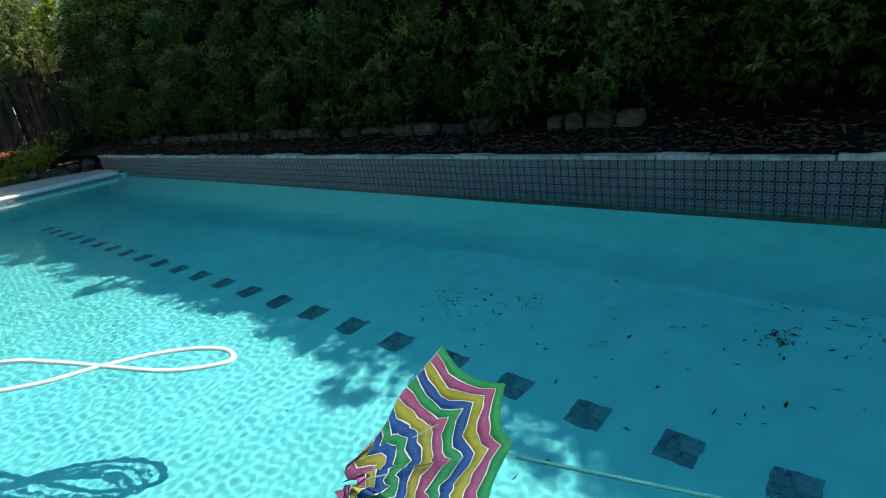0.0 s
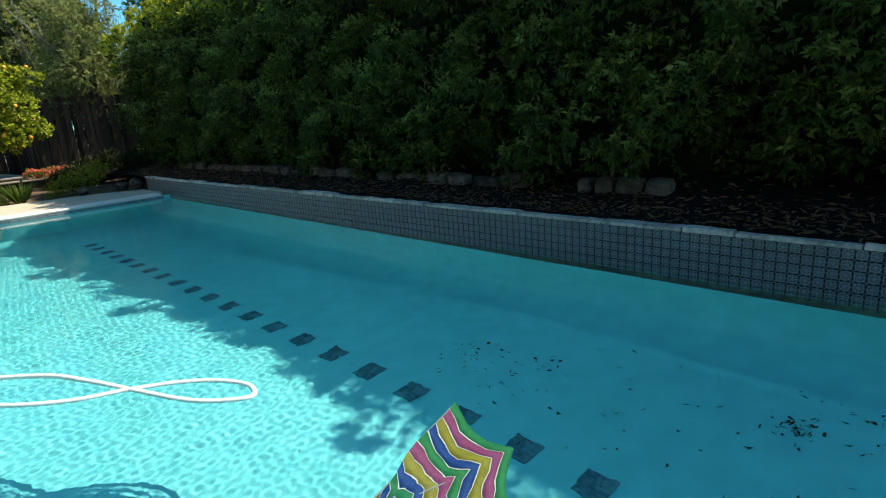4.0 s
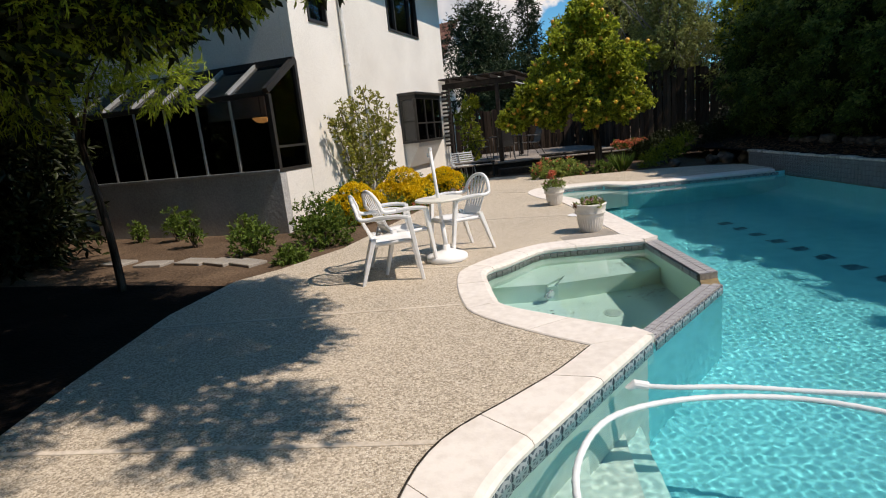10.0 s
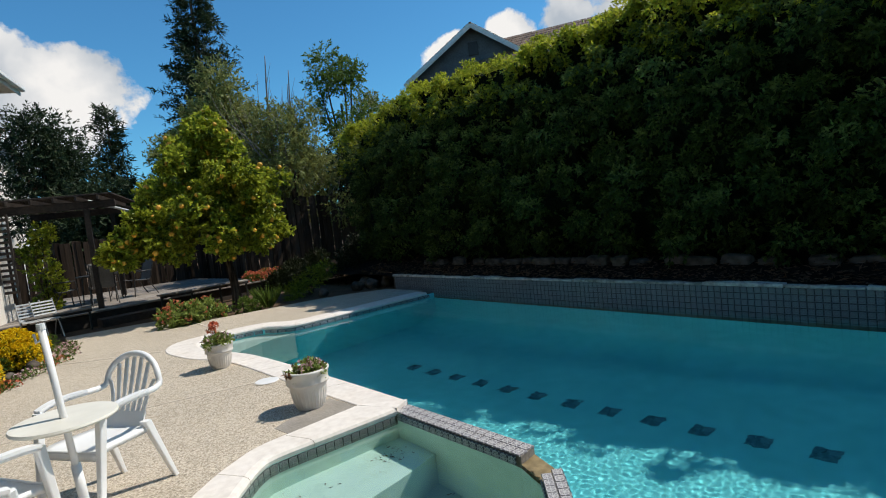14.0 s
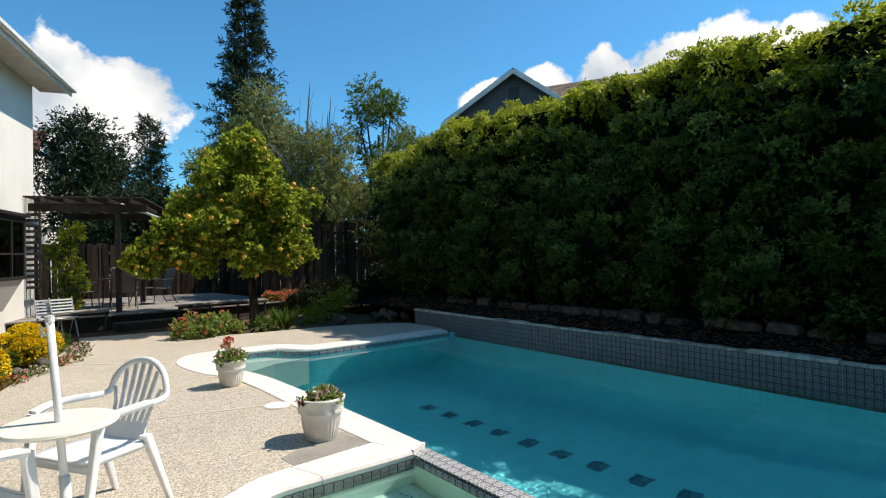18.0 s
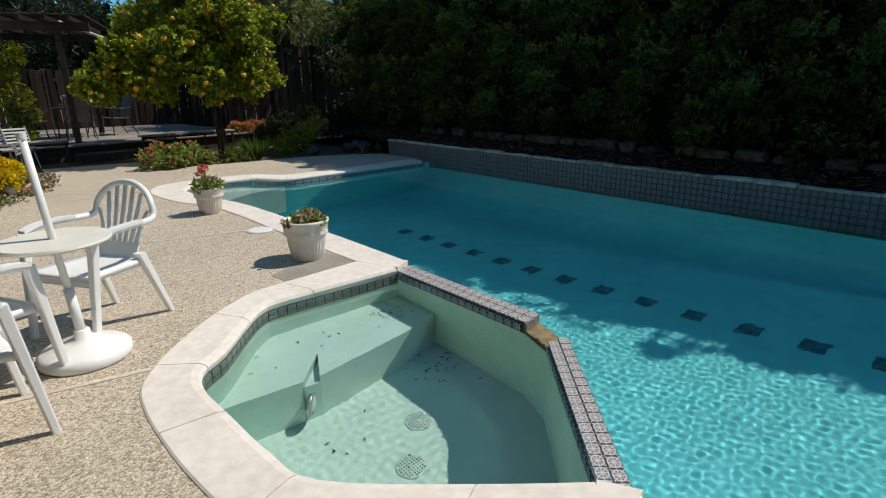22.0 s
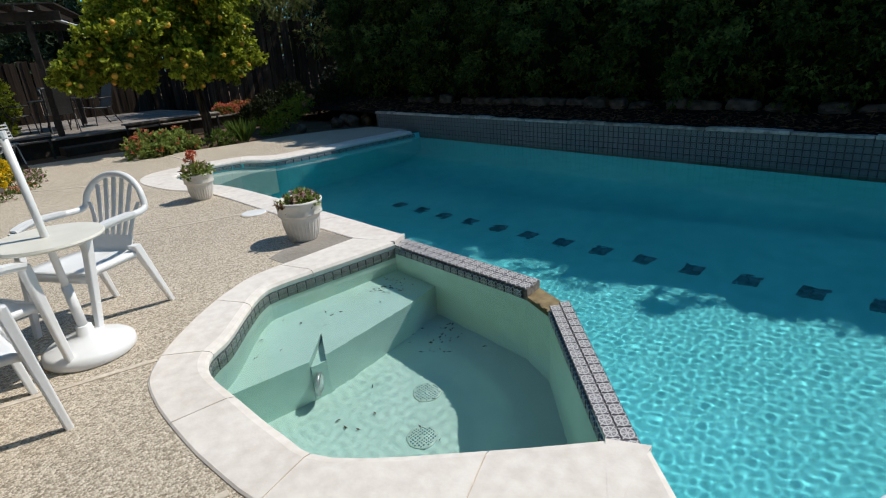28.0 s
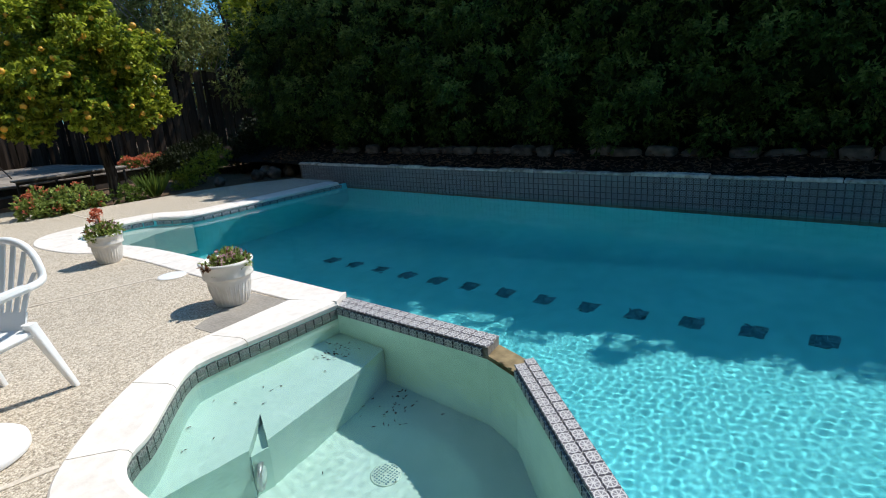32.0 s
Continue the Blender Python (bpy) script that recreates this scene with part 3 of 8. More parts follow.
NEAR_IN = [(-1.075, -2.79), (-1.47, -3.24), (-1.84, -3.67), (-2.20, -4.11), (-2.38, -4.52), (-2.44, -4.90), (-2.44, -5.28), (-2.37, -5.62), (-2.24, -5.90), (-1.8, -6.10), (-1.2, -6.30), (-0.5, -6.62), (0.05, -6.98), (0.40, -7.5), (0.56, -8.2), (0.66, -8.9), (0.80, -9.38), (1.15, -9.68), (1.7, -9.76), (3.0, -9.75), (4.16, -9.66)]
NEAR_OUT = [(-1.50, -2.88), (-1.77, -3.19), (-2.05, -3.45), (-2.45, -3.82), (-2.63, -4.26), (-2.68, -4.83), (-2.70, -5.32), (-2.66, -5.78), (-2.42, -6.22), (-1.9, -6.42), (-1.33, -6.63), (-0.68, -6.94), (-0.22, -7.22), (0.06, -7.62), (0.20, -8.25), (0.30, -8.95), (0.47, -9.52), (0.98, -10.0), (1.7, -10.08), (3.0, -10.06), (4.16, -9.98)]
SPA_IN = [(-0.17, -0.085), (-0.65, -0.08), (-1.20, -0.07), (-1.38, -0.13), (-1.57, -0.32), (-1.80, -0.58), (-1.94, -0.69), (-2.01, -0.80), (-2.04, -0.95), (-2.03, -1.22), (-2.01, -1.62), (-1.94, -1.93), (-1.50, -2.36), (-1.14, -2.67)]
SPA_OUT = [(-0.33, 0.29), (-0.80, 0.25), (-1.26, 0.20), (-1.50, 0.08), (-1.70, -0.06), (-1.97, -0.31), (-2.15, -0.52), (-2.27, -0.72), (-2.31, -0.93), (-2.32, -1.2), (-2.30, -1.62), (-2.21, -2.05), (-1.85, -2.53), (-1.50, -2.88)]
# spa weir wall between spa and pool: pool side, spa side
WEIR_OUT = [(0.0, -0.02), (-0.01, -1.46), (-0.12, -1.77), (-1.075, -2.79)]
WEIR_IN = [(-0.17, -0.085), (-0.185, -1.49), (-0.285, -1.745), (-1.14, -2.67)]
FAR_LINE = [(v.x, v.y) for v in spline(FAR_IN, 5)]
NEAR_LINE = [(v.x, v.y) for v in spline(NEAR_IN, 5)]
SPA_LINE = [(v.x, v.y) for v in spline(SPA_IN, 5)]
POOL = list(reversed(FAR_LINE[1:])) + WEIR_OUT + NEAR_LINE[1:] + [(WALL_X + 0.02, -9.66), (WALL_X + 0.02, 4.86)]
POOL_WIDE = list(reversed(FAR_OUT)) + SPA_OUT[1:] + NEAR_OUT[1:] + [(WALL_X, -9.98), (WALL_X, 5.22)]


def floor_z(y):
    """The pool floor falls towards its far end."""
    t = min(max((y + 5.6) / 8.4, 0.0), 1.05)
    return -1.10 - 1.15 * t ** 1.25


# ---- ground ----
HOLE = [(x, y) for x, y in POOL_WIDE]
ground = part("ground", sheet([(-900, -900), (900, -900), (900, 900), (-900, 900)], [HOLE], -0.045), SOIL)
tagged(ground, "dry brown earth of the garden beds and beyond", "ground", kind="structure")

PATIO = [(4.34, 6.45), (3.6, 6.95), (2.75, 7.2), (1.3, 7.35), (0.2, 7.6), (0.0, 8.9), (-1.55, 9.1), (-1.60, 8.2), (-2.05, 7.0), (-2.45, 5.6), (-2.8, 4.35), (-3.1, 3.4), (-3.45, 2.25), (-3.82, 1.10), (-4.40, 0.20), (-4.80, -0.2), (-5.02, -1.3), (-5.0, -2.7), (-4.95, -3.5), (-4.75, -4.3), (-4.05, -5.1), (-3.42, -5.87), (-3.0, -8.0), (-2.4, -10.5), (-2.0, -13.5), (4.34, -13.5), (4.34, -9.982)]
PATIO_RIM = list(reversed(NEAR_OUT)) + list(reversed(SPA_OUT))[1:] + FAR_OUT[1:]
patio_outline = PATIO + [(4.16, -9.982)] + PATIO_RIM[1:] + [(4.34, 5.222)]
bm = bmesh.new()
vs = [bm.verts.new((x, y, 0.0)) for x, y in patio_outline]
es = [bm.edges.new((vs[i], vs[(i + 1) % len(vs)])) for i in range(len(vs))]
bmesh.ops.triangle_fill(bm, use_beauty=True, use_dissolve=False, edges=es, normal=(0, 0, 1))
for f in bm.faces:
    if f.normal.z < 0:
        f.normal_flip()
made = bmesh.ops.extrude_face_region(bm, geom=list(bm.faces))
bmesh.ops.translate(bm, verts=[g for g in made["geom"] if isinstance(g, bmesh.types.BMVert)], vec=(0, 0, 0.0))
for v in set(vs):
    if v.is_valid:
        v.co.z = -0.10
bmesh.ops.recalc_face_normals(bm, faces=bm.faces)
patio = part("patio", bm, AGGREGATE)
tagged(patio, "tan exposed-aggregate concrete patio round the pool", "patio", kind="structure")

# near-black bed laid where tree shade falls beside the patio
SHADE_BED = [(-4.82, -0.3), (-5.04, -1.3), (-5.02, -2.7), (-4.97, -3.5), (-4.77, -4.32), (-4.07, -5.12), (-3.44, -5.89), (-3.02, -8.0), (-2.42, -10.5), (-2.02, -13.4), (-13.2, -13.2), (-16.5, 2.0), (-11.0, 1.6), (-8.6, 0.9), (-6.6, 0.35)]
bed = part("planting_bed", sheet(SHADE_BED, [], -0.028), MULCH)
tagged(bed, "mulch under the trees beside the patio, blackened for their shade", "planting bed", kind="structure")

# pale control joints across the patio
for i, (a, b) in enumerate((((-4.03, -5.12), (-2.71, -5.34)), ((-4.92, -3.58), (-2.46, -3.84)), ((-4.98, -1.66), (-2.30, -1.80)), ((-3.35, -0.30), (-2.17, -0.54)), ((-3.40, 2.45), (-2.2, 2.40)), ((-2.2, 2.40), (-0.40, 1.95)), ((-2.2, 6.2), (-0.75, 5.15)), ((0.4, 7.5), (0.35, 5.73)))):
    va, vb = Vector(a), Vector(b)
    mid, d = (va + vb) / 2, vb - va
    part("joint_strip", new_box((mid.x, mid.y, 0.002), (d.length, 0.035, 0.008), (0, 0, math.degrees(math.atan2(d.y, d.x))), 0.002), JOINT, patio)
infill = prism([(-0.338, 0.30), (-0.365, 0.72), (-0.55, 0.70), (-1.02, 0.46), (-1.0, 0.245)], -0.02, 0.003)
part("cement_infill", infill, DAMP_SHADED, patio, "darker damp cement infill by the spa corner")
# black filler between coping and patio
gap_line = [Vector((x, y, 0)) for x, y in spline(NEAR_OUT, 6)]
bm = bmesh.new()
for a, b in zip(gap_line, gap_line[1:]):
    d = b - a
    box(bm, ((a + b) / 2 + Vector((0, 0, 0.003)))[:], (d.length + 0.004, 0.013, 0.006), (0, 0, math.degrees(math.atan2(d.y, d.x))))
part("joint_filler", bm, GAP, patio)

# ---- pool shell ----
pool = new("pool_basin")
tagged(pool, "swimming pool with water-tinted turquoise plaster and a tiled waterline", "swimming pool", kind="structure")
bm = bmesh.new()
shell = POOL
n = len(shell)
top = [bm.verts.new((x, y, -0.13 if (x, y) in WEIR_OUT[1:3] else -0.065 if (x, y) in WEIR_OUT else -0.03)) for x, y in shell]
low = [bm.verts.new((x, y, -2.6)) for x, y in shell]
pale = bmesh.new()
for i in range(n):
    ring = (top[i], top[(i + 1) % n], low[(i + 1) % n], low[i])
    if ring[0].co.x < -1.1 and -6.4 < ring[0].co.y < -2.76:
        pale.faces.new([pale.verts.new(v.co) for v in ring])
    else:
        bm.faces.new(ring)
bmesh.ops.remove_doubles(pale, verts=pale.verts, dist=0.0005)
for b in (bm, pale):
    bmesh.ops.recalc_face_normals(b, faces=b.faces)
part("basin_wall", bm, PLASTER, pool)
part("step_side_wall", pale, STEP_PLASTER, pool, "pale plaster round the entry steps")
bm = bmesh.new()
ys = [-10.2 + 0.4 * k for k in range(40)]
rows = [[bm.verts.new((x, y, floor_z(y))) for x in (-3.0, -1.0, 1.0, 3.0, 4.75)] for y in ys]
for a, b in zip(rows, rows[1:]):
    for k in range(4):
        bm.faces.new((a[k], a[k + 1], b[k + 1], b[k]))
part("basin_floor", bm, PLASTER, pool, smooth=True)
# the long wall runs down to the floor in a wide cove
bm = bmesh.new()
rows = []
for y in ys:
    fz = floor_z(y)
    rows.append([bm.verts.new((WALL_X + 0.012 - 0.75 * (1 - math.sin(a)), y, fz + 0.004 + 0.75 * (1 - math.cos(a)))) for a in (radians(9 * k) for k in range(11))])
for a, b in zip(rows, rows[1:]):
    for k in range(10):
        bm.faces.new((a[k], a[k + 1], b[k + 1], b[k]))
part("cove", bm, PLASTER, pool, smooth=True)
# corner bench and entry steps, each a slab of plaster following the corner
STEP_EDGES = [(-0.40, [(-1.45, -3.1), (-1.72, -3.45), (-2.01, -3.75), (-2.11, -4.17), (-2.18, -4.58), (-2.50, -4.90), (-2.95, -5.1)]),
              (-0.63, [(-1.60, -2.9), (-1.67, -3.41), (-1.75, -3.90), (-1.79, -4.60), (-1.93, -5.02), (-2.42, -5.36), (-2.95, -5.6)]),
              (-0.86, [(-1.30, -2.7), (-1.38, -3.15), (-1.45, -3.75), (-1.49, -4.41), (-1.66, -4.92), (-2.15, -5.42), (-2.75, -5.95)]),
              (-1.02, [(-1.18, -2.6), (-1.26, -3.4), (-1.30, -4.10), (-1.37, -4.69), (-1.60, -5.20), (-2.02, -5.66), (-2.5, -6.3)])]
for (z, edge), coat in zip(STEP_EDGES, (STEP_PLASTER, STEP_PLASTER, STEP_PLASTER, MID_PLASTER)):
    line = [(v.x, v.y) for v in spline(edge, 4)] + [(-3.05, -6.3), (-3.05, -2.8)]
    part("pool_step", prism(line, -2.0, z), coat, pool)
part("bench", prism([(-0.42, 4.30), (0.10, 4.40), (0.58, 4.68), (1.32, 4.83), (1.4, 5.45), (-0.6, 5.45)], -2.0, -0.33), STEP_PLASTER, pool, "pale plaster seat in the far niche")
def inside(outline, x, y):
    """Which places lie within an outline."""
    held, n = np.zeros(x.shape, bool), len(outline)
    for i in range(n):
        (x0, y0), (x1, y1) = outline[i], outline[(i + 1) % n]
        if y0 != y1:
            held ^= ((y0 > y) != (y1 > y)) & (x < x0 + (y - y0) / (y1 - y0) * (x1 - x0))
    return held


RIPPLES = []
ripple_rng = random.Random(3)
for k in range(26):
    a, length = ripple_rng.uniform(0, 2 * math.pi), 0.036 * 2.3 ** ripple_rng.random()
    RIPPLES.append((2 * math.pi / length * math.cos(a), 2 * math.pi / length * math.sin(a), ripple_rng.uniform(0, 6.3), length))


def ripple_sheet(outline, z, step, height, margin):
    """Water with small waves: a fine grid cut to the outline."""
    xs, ys = [p[0] for p in outline], [p[1] for p in outline]
    nx, ny = int((max(xs) - min(xs) + 2 * margin) / step) + 2, int((max(ys) - min(ys) + 2 * margin) / step) + 2
    gx, gy = np.meshgrid(min(xs) - margin + np.arange(nx) * step, min(ys) - margin + np.arange(ny) * step)
    gz = np.full(gx.shape, float(z))
    for kx, ky, phase, length in RIPPLES:
        gz += height * (length / 0.15) ** 1.5 * np.sin(kx * gx + ky * gy + phase + 0.8 * np.sin(1.7 * gx - 1.3 * gy + phase))
    mx, my = gx[:-1, :-1] + step / 2, gy[:-1, :-1] + step / 2
    keep = inside(outline, mx, my)
    for ox, oy in ((margin, 0), (-margin, 0), (0, margin), (0, -margin)):
        keep |= inside(outline, mx + ox, my + oy)
    j, i = np.nonzero(keep)
    a = j * nx + i
    used, index = np.unique(np.stack([a, a + 1, a + nx + 1, a + nx], 1), return_inverse=True)
    me = bpy.data.meshes.new("water")
    me.from_pydata(np.stack([gx.ravel(), gy.ravel(), gz.ravel()], 1)[used].tolist(), [], index.reshape(-1, 4).tolist())
    me.materials.append(WATER)
    me.polygons.foreach_set("use_smooth", [True] * len(me.polygons))
    return me


water = new("pool_water", ripple_sheet(POOL, WATER_Z, 0.0135, 0.00012, 0.03))
water.cycles.is_caustics_caster = True
tagged(water, "clear turquoise pool water with a gently rippled surface", "water", kind="structure")

# ---- spa shell ----
spa = new("spa_basin")
tagged(spa, "pale green plastered corner spa with an inner bench", "spa", kind="structure")
SPA = SPA_LINE + list(reversed(WEIR_IN))[1:-1]
bm = bmesh.new()
n = len(SPA)
top = [bm.verts.new((x, y, -0.13 if (x, y) in WEIR_IN[1:3] else -0.065 if (x, y) in WEIR_IN else -0.03)) for x, y in SPA]
low = [bm.verts.new((x, y, -1.0)) for x, y in SPA]
for i in range(n):
    bm.faces.new((top[i], top[(i + 1) % n], low[(i + 1) % n], low[i]))
bm.faces.new(low)
bmesh.ops.triangulate(bm, faces=[f for f in bm.faces if len(f.verts) > 4])
bmesh.ops.recalc_face_normals(bm, faces=bm.faces)
bmesh.ops.reverse_faces(bm, faces=bm.faces)
part("spa_shell", bm, SPA_PLASTER, spa)
part("spa_bench", prism([(-0.15, -0.04), (-0.18, -0.57), (-0.56, -0.66), (-1.295, -0.762), (-1.165, -0.50), (-1.405, -0.752), (-1.90, -0.71), (-2.12, -0.68), (-1.75, -0.28), (-1.3, -0.02)], -1.01, -0.50), SPA_PLASTER, spa)
# added fill, so the notch shows lit plaster and not a dark slit
part("notch_sill", prism([(-1.403, -0.756), (-1.16, -0.495), (-1.293, -0.766)], -1.01, -0.575), SPA_PLASTER, spa)
spa_water = new("spa_water", ripple_sheet(SPA, SPA_WATER_Z, 0.016, 0.00006, 0.02))
spa_water.cycles.is_caustics_caster = True
tagged(spa_water, "still clear water in the corner spa", "water", kind="structure")
for x, y in ((-0.87, -1.22), (-1.15, -1.49)):
    d = thing("spa_drain", x, y, -0.999, 0, "round pale drain grate on the spa floor", "drain", "spa drains")
    part("rim", lathe(bmesh.new(), [(0.092, 0.0), (0.092, 0.004), (0.085, 0.007), (0.0, 0.008)], 24), DRAIN, d, smooth=True)
    # dark squares on the grate stand for shade inside its slots
    bm = bmesh.new()
    for i in range(-4, 5):
        for j in range(-4, 5):
            if 0.016 < 0.018 * math.hypot(i, j) < 0.078:
                box(bm, (0.018 * i, 0.018 * j, 0.0075), (0.009, 0.009, 0.003))
    part("slots", bm, SLOT, d)
lamp = thing("spa_light", -1.385, -0.775, -0.78, -40, "round lens light set in the spa bench front", "pool light")
bm = lathe(bmesh.new(), [(0.082, 0.012), (0.06, 0.03), (0.03, 0.036), (0.0, 0.037)], 24)
ring_bm = lathe(bmesh.new(), [(0.105, 0.0), (0.105, 0.02), (0.095, 0.028), (0.084, 0.02), (0.082, 0.0)], 28)
for turned in (bm, ring_bm):
    bmesh.ops.rotate(turned, verts=turned.verts, matrix=Euler((radians(90), 0, radians(90))).to_matrix())
part("lens", bm, LENS, lamp, smooth=True)
part("rim", ring_bm, SILVER, lamp, smooth=True)

# ---- retaining wall on the hedge side ----
wall = new("retaining_wall")
tagged(wall, "low tiled retaining wall along the pool with a mortar cap", "wall", kind="structure")
part("wall_core", new_box((WALL_X + 0.088, -3.6, -0.045), (0.15, 19.7, 0.65), bevel=0.01), ROCK, wall)

# planted bank behind the wall
bm = bmesh.new()
profile = [(WALL_X + 0.13, 0.285), (4.8, 0.36), (5.25, 0.46), (5.9, 0.64), (7.2, 0.80), (9.0, 0.85), (12.5, 0.80)]
lines = []
for k in range(70):
    y = -18 + 0.42 * k
    lines.append([bm.verts.new((x, y, z + 0.05 * noise.noise((x * 1.5, y * 1.5, 3.0)))) for x, z in profile])
for a, b in zip(lines, lines[1:]):
    for k in range(len(profile) - 1):
        bm.faces.new((a[k], a[k + 1], b[k + 1], b[k]))
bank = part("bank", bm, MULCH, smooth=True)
tagged(bank, "dark mulched bank strewn with fallen leaves under the hedge", "ground", kind="structure")

# ---- house ----
UW = -5.84


def house_box(bm, u0, u1, v0, v1, z0, z1, bevel=0.0):
    cx, cy = H((u0 + u1) / 2, (v0 + v1) / 2)
    return box(bm, (cx, cy, (z0 + z1) / 2), (abs(u1 - u0), abs(v1 - v0) * BAY, z1 - z0), (0, 0, HOUSE_TURN), bevel)


def hbox(u0, u1, v0, v1, z0, z1, bevel=0.004):
    return house_box(bmesh.new(), u0, u1, v0, v1, z0, z1, bevel)


house = new("house")
tagged(house, "two-storey cream stucco house with dark window frames", "house", kind="structure")


def wall_with_holes(u, v0, v1, z0, z1, holes, thick=0.2):
    """The long wall, built from solid blocks round its openings (v0, v1, z0, z1)."""
    bm = bmesh.new()
    cuts_v = sorted({v0, v1, *[h[0] for h in holes], *[h[1] for h in holes]})
    cuts_z = sorted({z0, z1, *[h[2] for h in holes], *[h[3] for h in holes]})
    for a, b in zip(cuts_v, cuts_v[1:]):
        for c, d in zip(cuts_z, cuts_z[1:]):
            mv, mz = (a + b) / 2, (c + d) / 2
            if any(h[0] < mv < h[1] and h[2] < mz < h[3] for h in holes):
                continue
            house_box(bm, u - thick, u, a, b, c, d)
    bmesh.ops.remove_doubles(bm, verts=bm.verts, dist=0.001)
    inner = [f for f in bm.faces if sum(1 for g in bm.faces if g is not f and (g.calc_center_median() - f.calc_center_median()).length < 1e-4)]
    bmesh.ops.delete(bm, geom=inner, context="FACES_ONLY")
    return bm


LONG = [(7.12, 9.21, 3.88, 5.07), (3.3, 4.02, 3.60, 4.72), (7.35, 9.2, 1.2, 2.3)]
part("wall", wall_with_holes(UW, 2.65, 11.25, -0.06, 5.42, LONG), STUCCO, house)
part("wall", hbox(-16.0, UW - 0.205, 2.65, 2.85, 2.0, 7.3), STUCCO, house)
part("wall", hbox(-16.0, UW - 0.205, 11.05, 11.25, -0.06, 5.4), STUCCO, house)
part("wall", hbox(-16.2, -16.0, 1.66, 11.25, -0.06, 5.4), STUCCO, house)
part("wall", hbox(-16.0, -10.3, 2.65, 2.85, -0.06, 2.0), STUCCO, house)
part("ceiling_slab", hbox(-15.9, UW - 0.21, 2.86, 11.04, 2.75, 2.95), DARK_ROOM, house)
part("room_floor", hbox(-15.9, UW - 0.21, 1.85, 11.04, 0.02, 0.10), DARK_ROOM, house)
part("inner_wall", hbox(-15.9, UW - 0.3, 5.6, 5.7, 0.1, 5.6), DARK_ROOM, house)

# roof: a shallow slope to the eave on the pool side
roof_bm = bmesh.new()
E0, E1 = 2.2, 11.75
eave_u, eave_z = UW + 0.62, 5.44
ridge_u, ridge_z = -10.8, 7.6
for (ua, za), (ub, zb) in (((eave_u, eave_z), (ridge_u, ridge_z)), ((ridge_u, ridge_z), (-16.8, 5.6))):
    corners = [(ua, E0, za), (ub, E0, zb), (ub, E1, zb), (ua, E1, za)]
    up = [roof_bm.verts.new((*H(u, v), z + 0.09)) for u, v, z in corners]
    dn = [roof_bm.verts.new((*H(u, v), z - 0.03)) for u, v, z in corners]
    roof_bm.faces.new(up)
    roof_bm.faces.new(reversed(dn))
    for i in range(4):
        roof_bm.faces.new((up[i], up[(i + 1) % 4], dn[(i + 1) % 4], dn[i]))
bmesh.ops.recalc_face_normals(roof_bm, faces=roof_bm.faces)
part("roof", roof_bm, ROOF_GREY, house)
part("soffit", hbox(UW + 0.002, eave_u - 0.02, E0, E1, 5.38, 5.41), SOFFIT, house)
part("fascia", hbox(eave_u - 0.02, eave_u + 0.015, E0, E1, 5.32, 5.52), WHITE_TRIM, house)
bm = hbox(eave_u + 0.017, eave_u + 0.12, E0, E1, 5.40, 5.51, 0.02)
part("gutter", bm, WHITE_TRIM, house, "white metal gutter")
bm = bmesh.new()
pipe = [(eave_u + 0.06, 4.55, 5.42), (eave_u - 0.02, 4.55, 5.30), (UW + 0.16, 4.55, 5.08), (UW + 0.07, 4.55, 4.96), (UW + 0.07, 4.55, 0.05)]
tube(bm, [(*H(u, v), z) for u, v, z in pipe], 0.042, 10)
part("downpipe", bm, WHITE_TRIM, house, "white round downpipe")
bm = bmesh.new()
for z in (1.4, 2.9, 4.4):
    house_box(bm, UW + 0.003, UW + 0.12, 4.50, 4.60, z, z + 0.03)
part("pipe_strap", bm, WHITE_TRIM, house)
# gable end above the lean-to
bm = bmesh.new()
for v0, z0 in ((2.4, 5.62),):
    house_box(bm, -16.2, eave_u, v0 - 0.03, v0, z0 - 0.25, z0)
part("gable_trim", bm, WHITE_TRIM, house)


def dark_window(name, u, v0, v1, z0, z1, mullions=(), rails=(), label="", blind=False):
    """A window in the long wall: frame, bars and panes."""
    w = new(name)
    tagged(w, label, "window", kind="structure")
    f = bmesh.new()
    t = 0.055
    house_box(f, u - 0.12, u + 0.025, v0, v1, z0, z0 + t)
    house_box(f, u - 0.12, u + 0.025, v0, v1, z1 - t, z1)
    house_box(f, u - 0.12, u + 0.024, v0, v0 + t, z0 + t, z1 - t)
    house_box(f, u - 0.12, u + 0.024, v1 - t, v1, z0 + t, z1 - t)
    part("window_frame", f, BRONZE, w)
    for m in mullions:
        part("mullion", hbox(u - 0.09, u + 0.012, m - 0.03, m + 0.03, z0 + t, z1 - t), BRONZE, w)
    for r in rails:
        part("rail", hbox(u - 0.085, u + 0.010, v0 + t, v1 - t, r - 0.025, r + 0.025), BRONZE, w)
    stops = [v0 + t, *mullions, v1 - t]
    for a, b in zip(stops, stops[1:]):
        part("pane", hbox(u - 0.055, u - 0.049, a, b, z0 + t, z1 - t, 0), GLASS, w)
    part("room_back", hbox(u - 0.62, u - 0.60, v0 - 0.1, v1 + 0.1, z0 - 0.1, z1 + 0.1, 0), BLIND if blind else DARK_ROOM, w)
    return w


dark_window("window_1", UW, 7.12, 9.21, 3.88, 5.07, (7.62, 8.7), (), "upstairs sliding window in a dark bronze frame")
dark_window("window_2", UW, 3.3, 4.02, 3.60, 4.72, (), (), "small upstairs window in a dark frame", True)

# box bay window
bay = new("window_3")
tagged(bay, "projecting box bay window with dark frames over a stucco base", "window", kind="structure")
BU = UW + 0.45
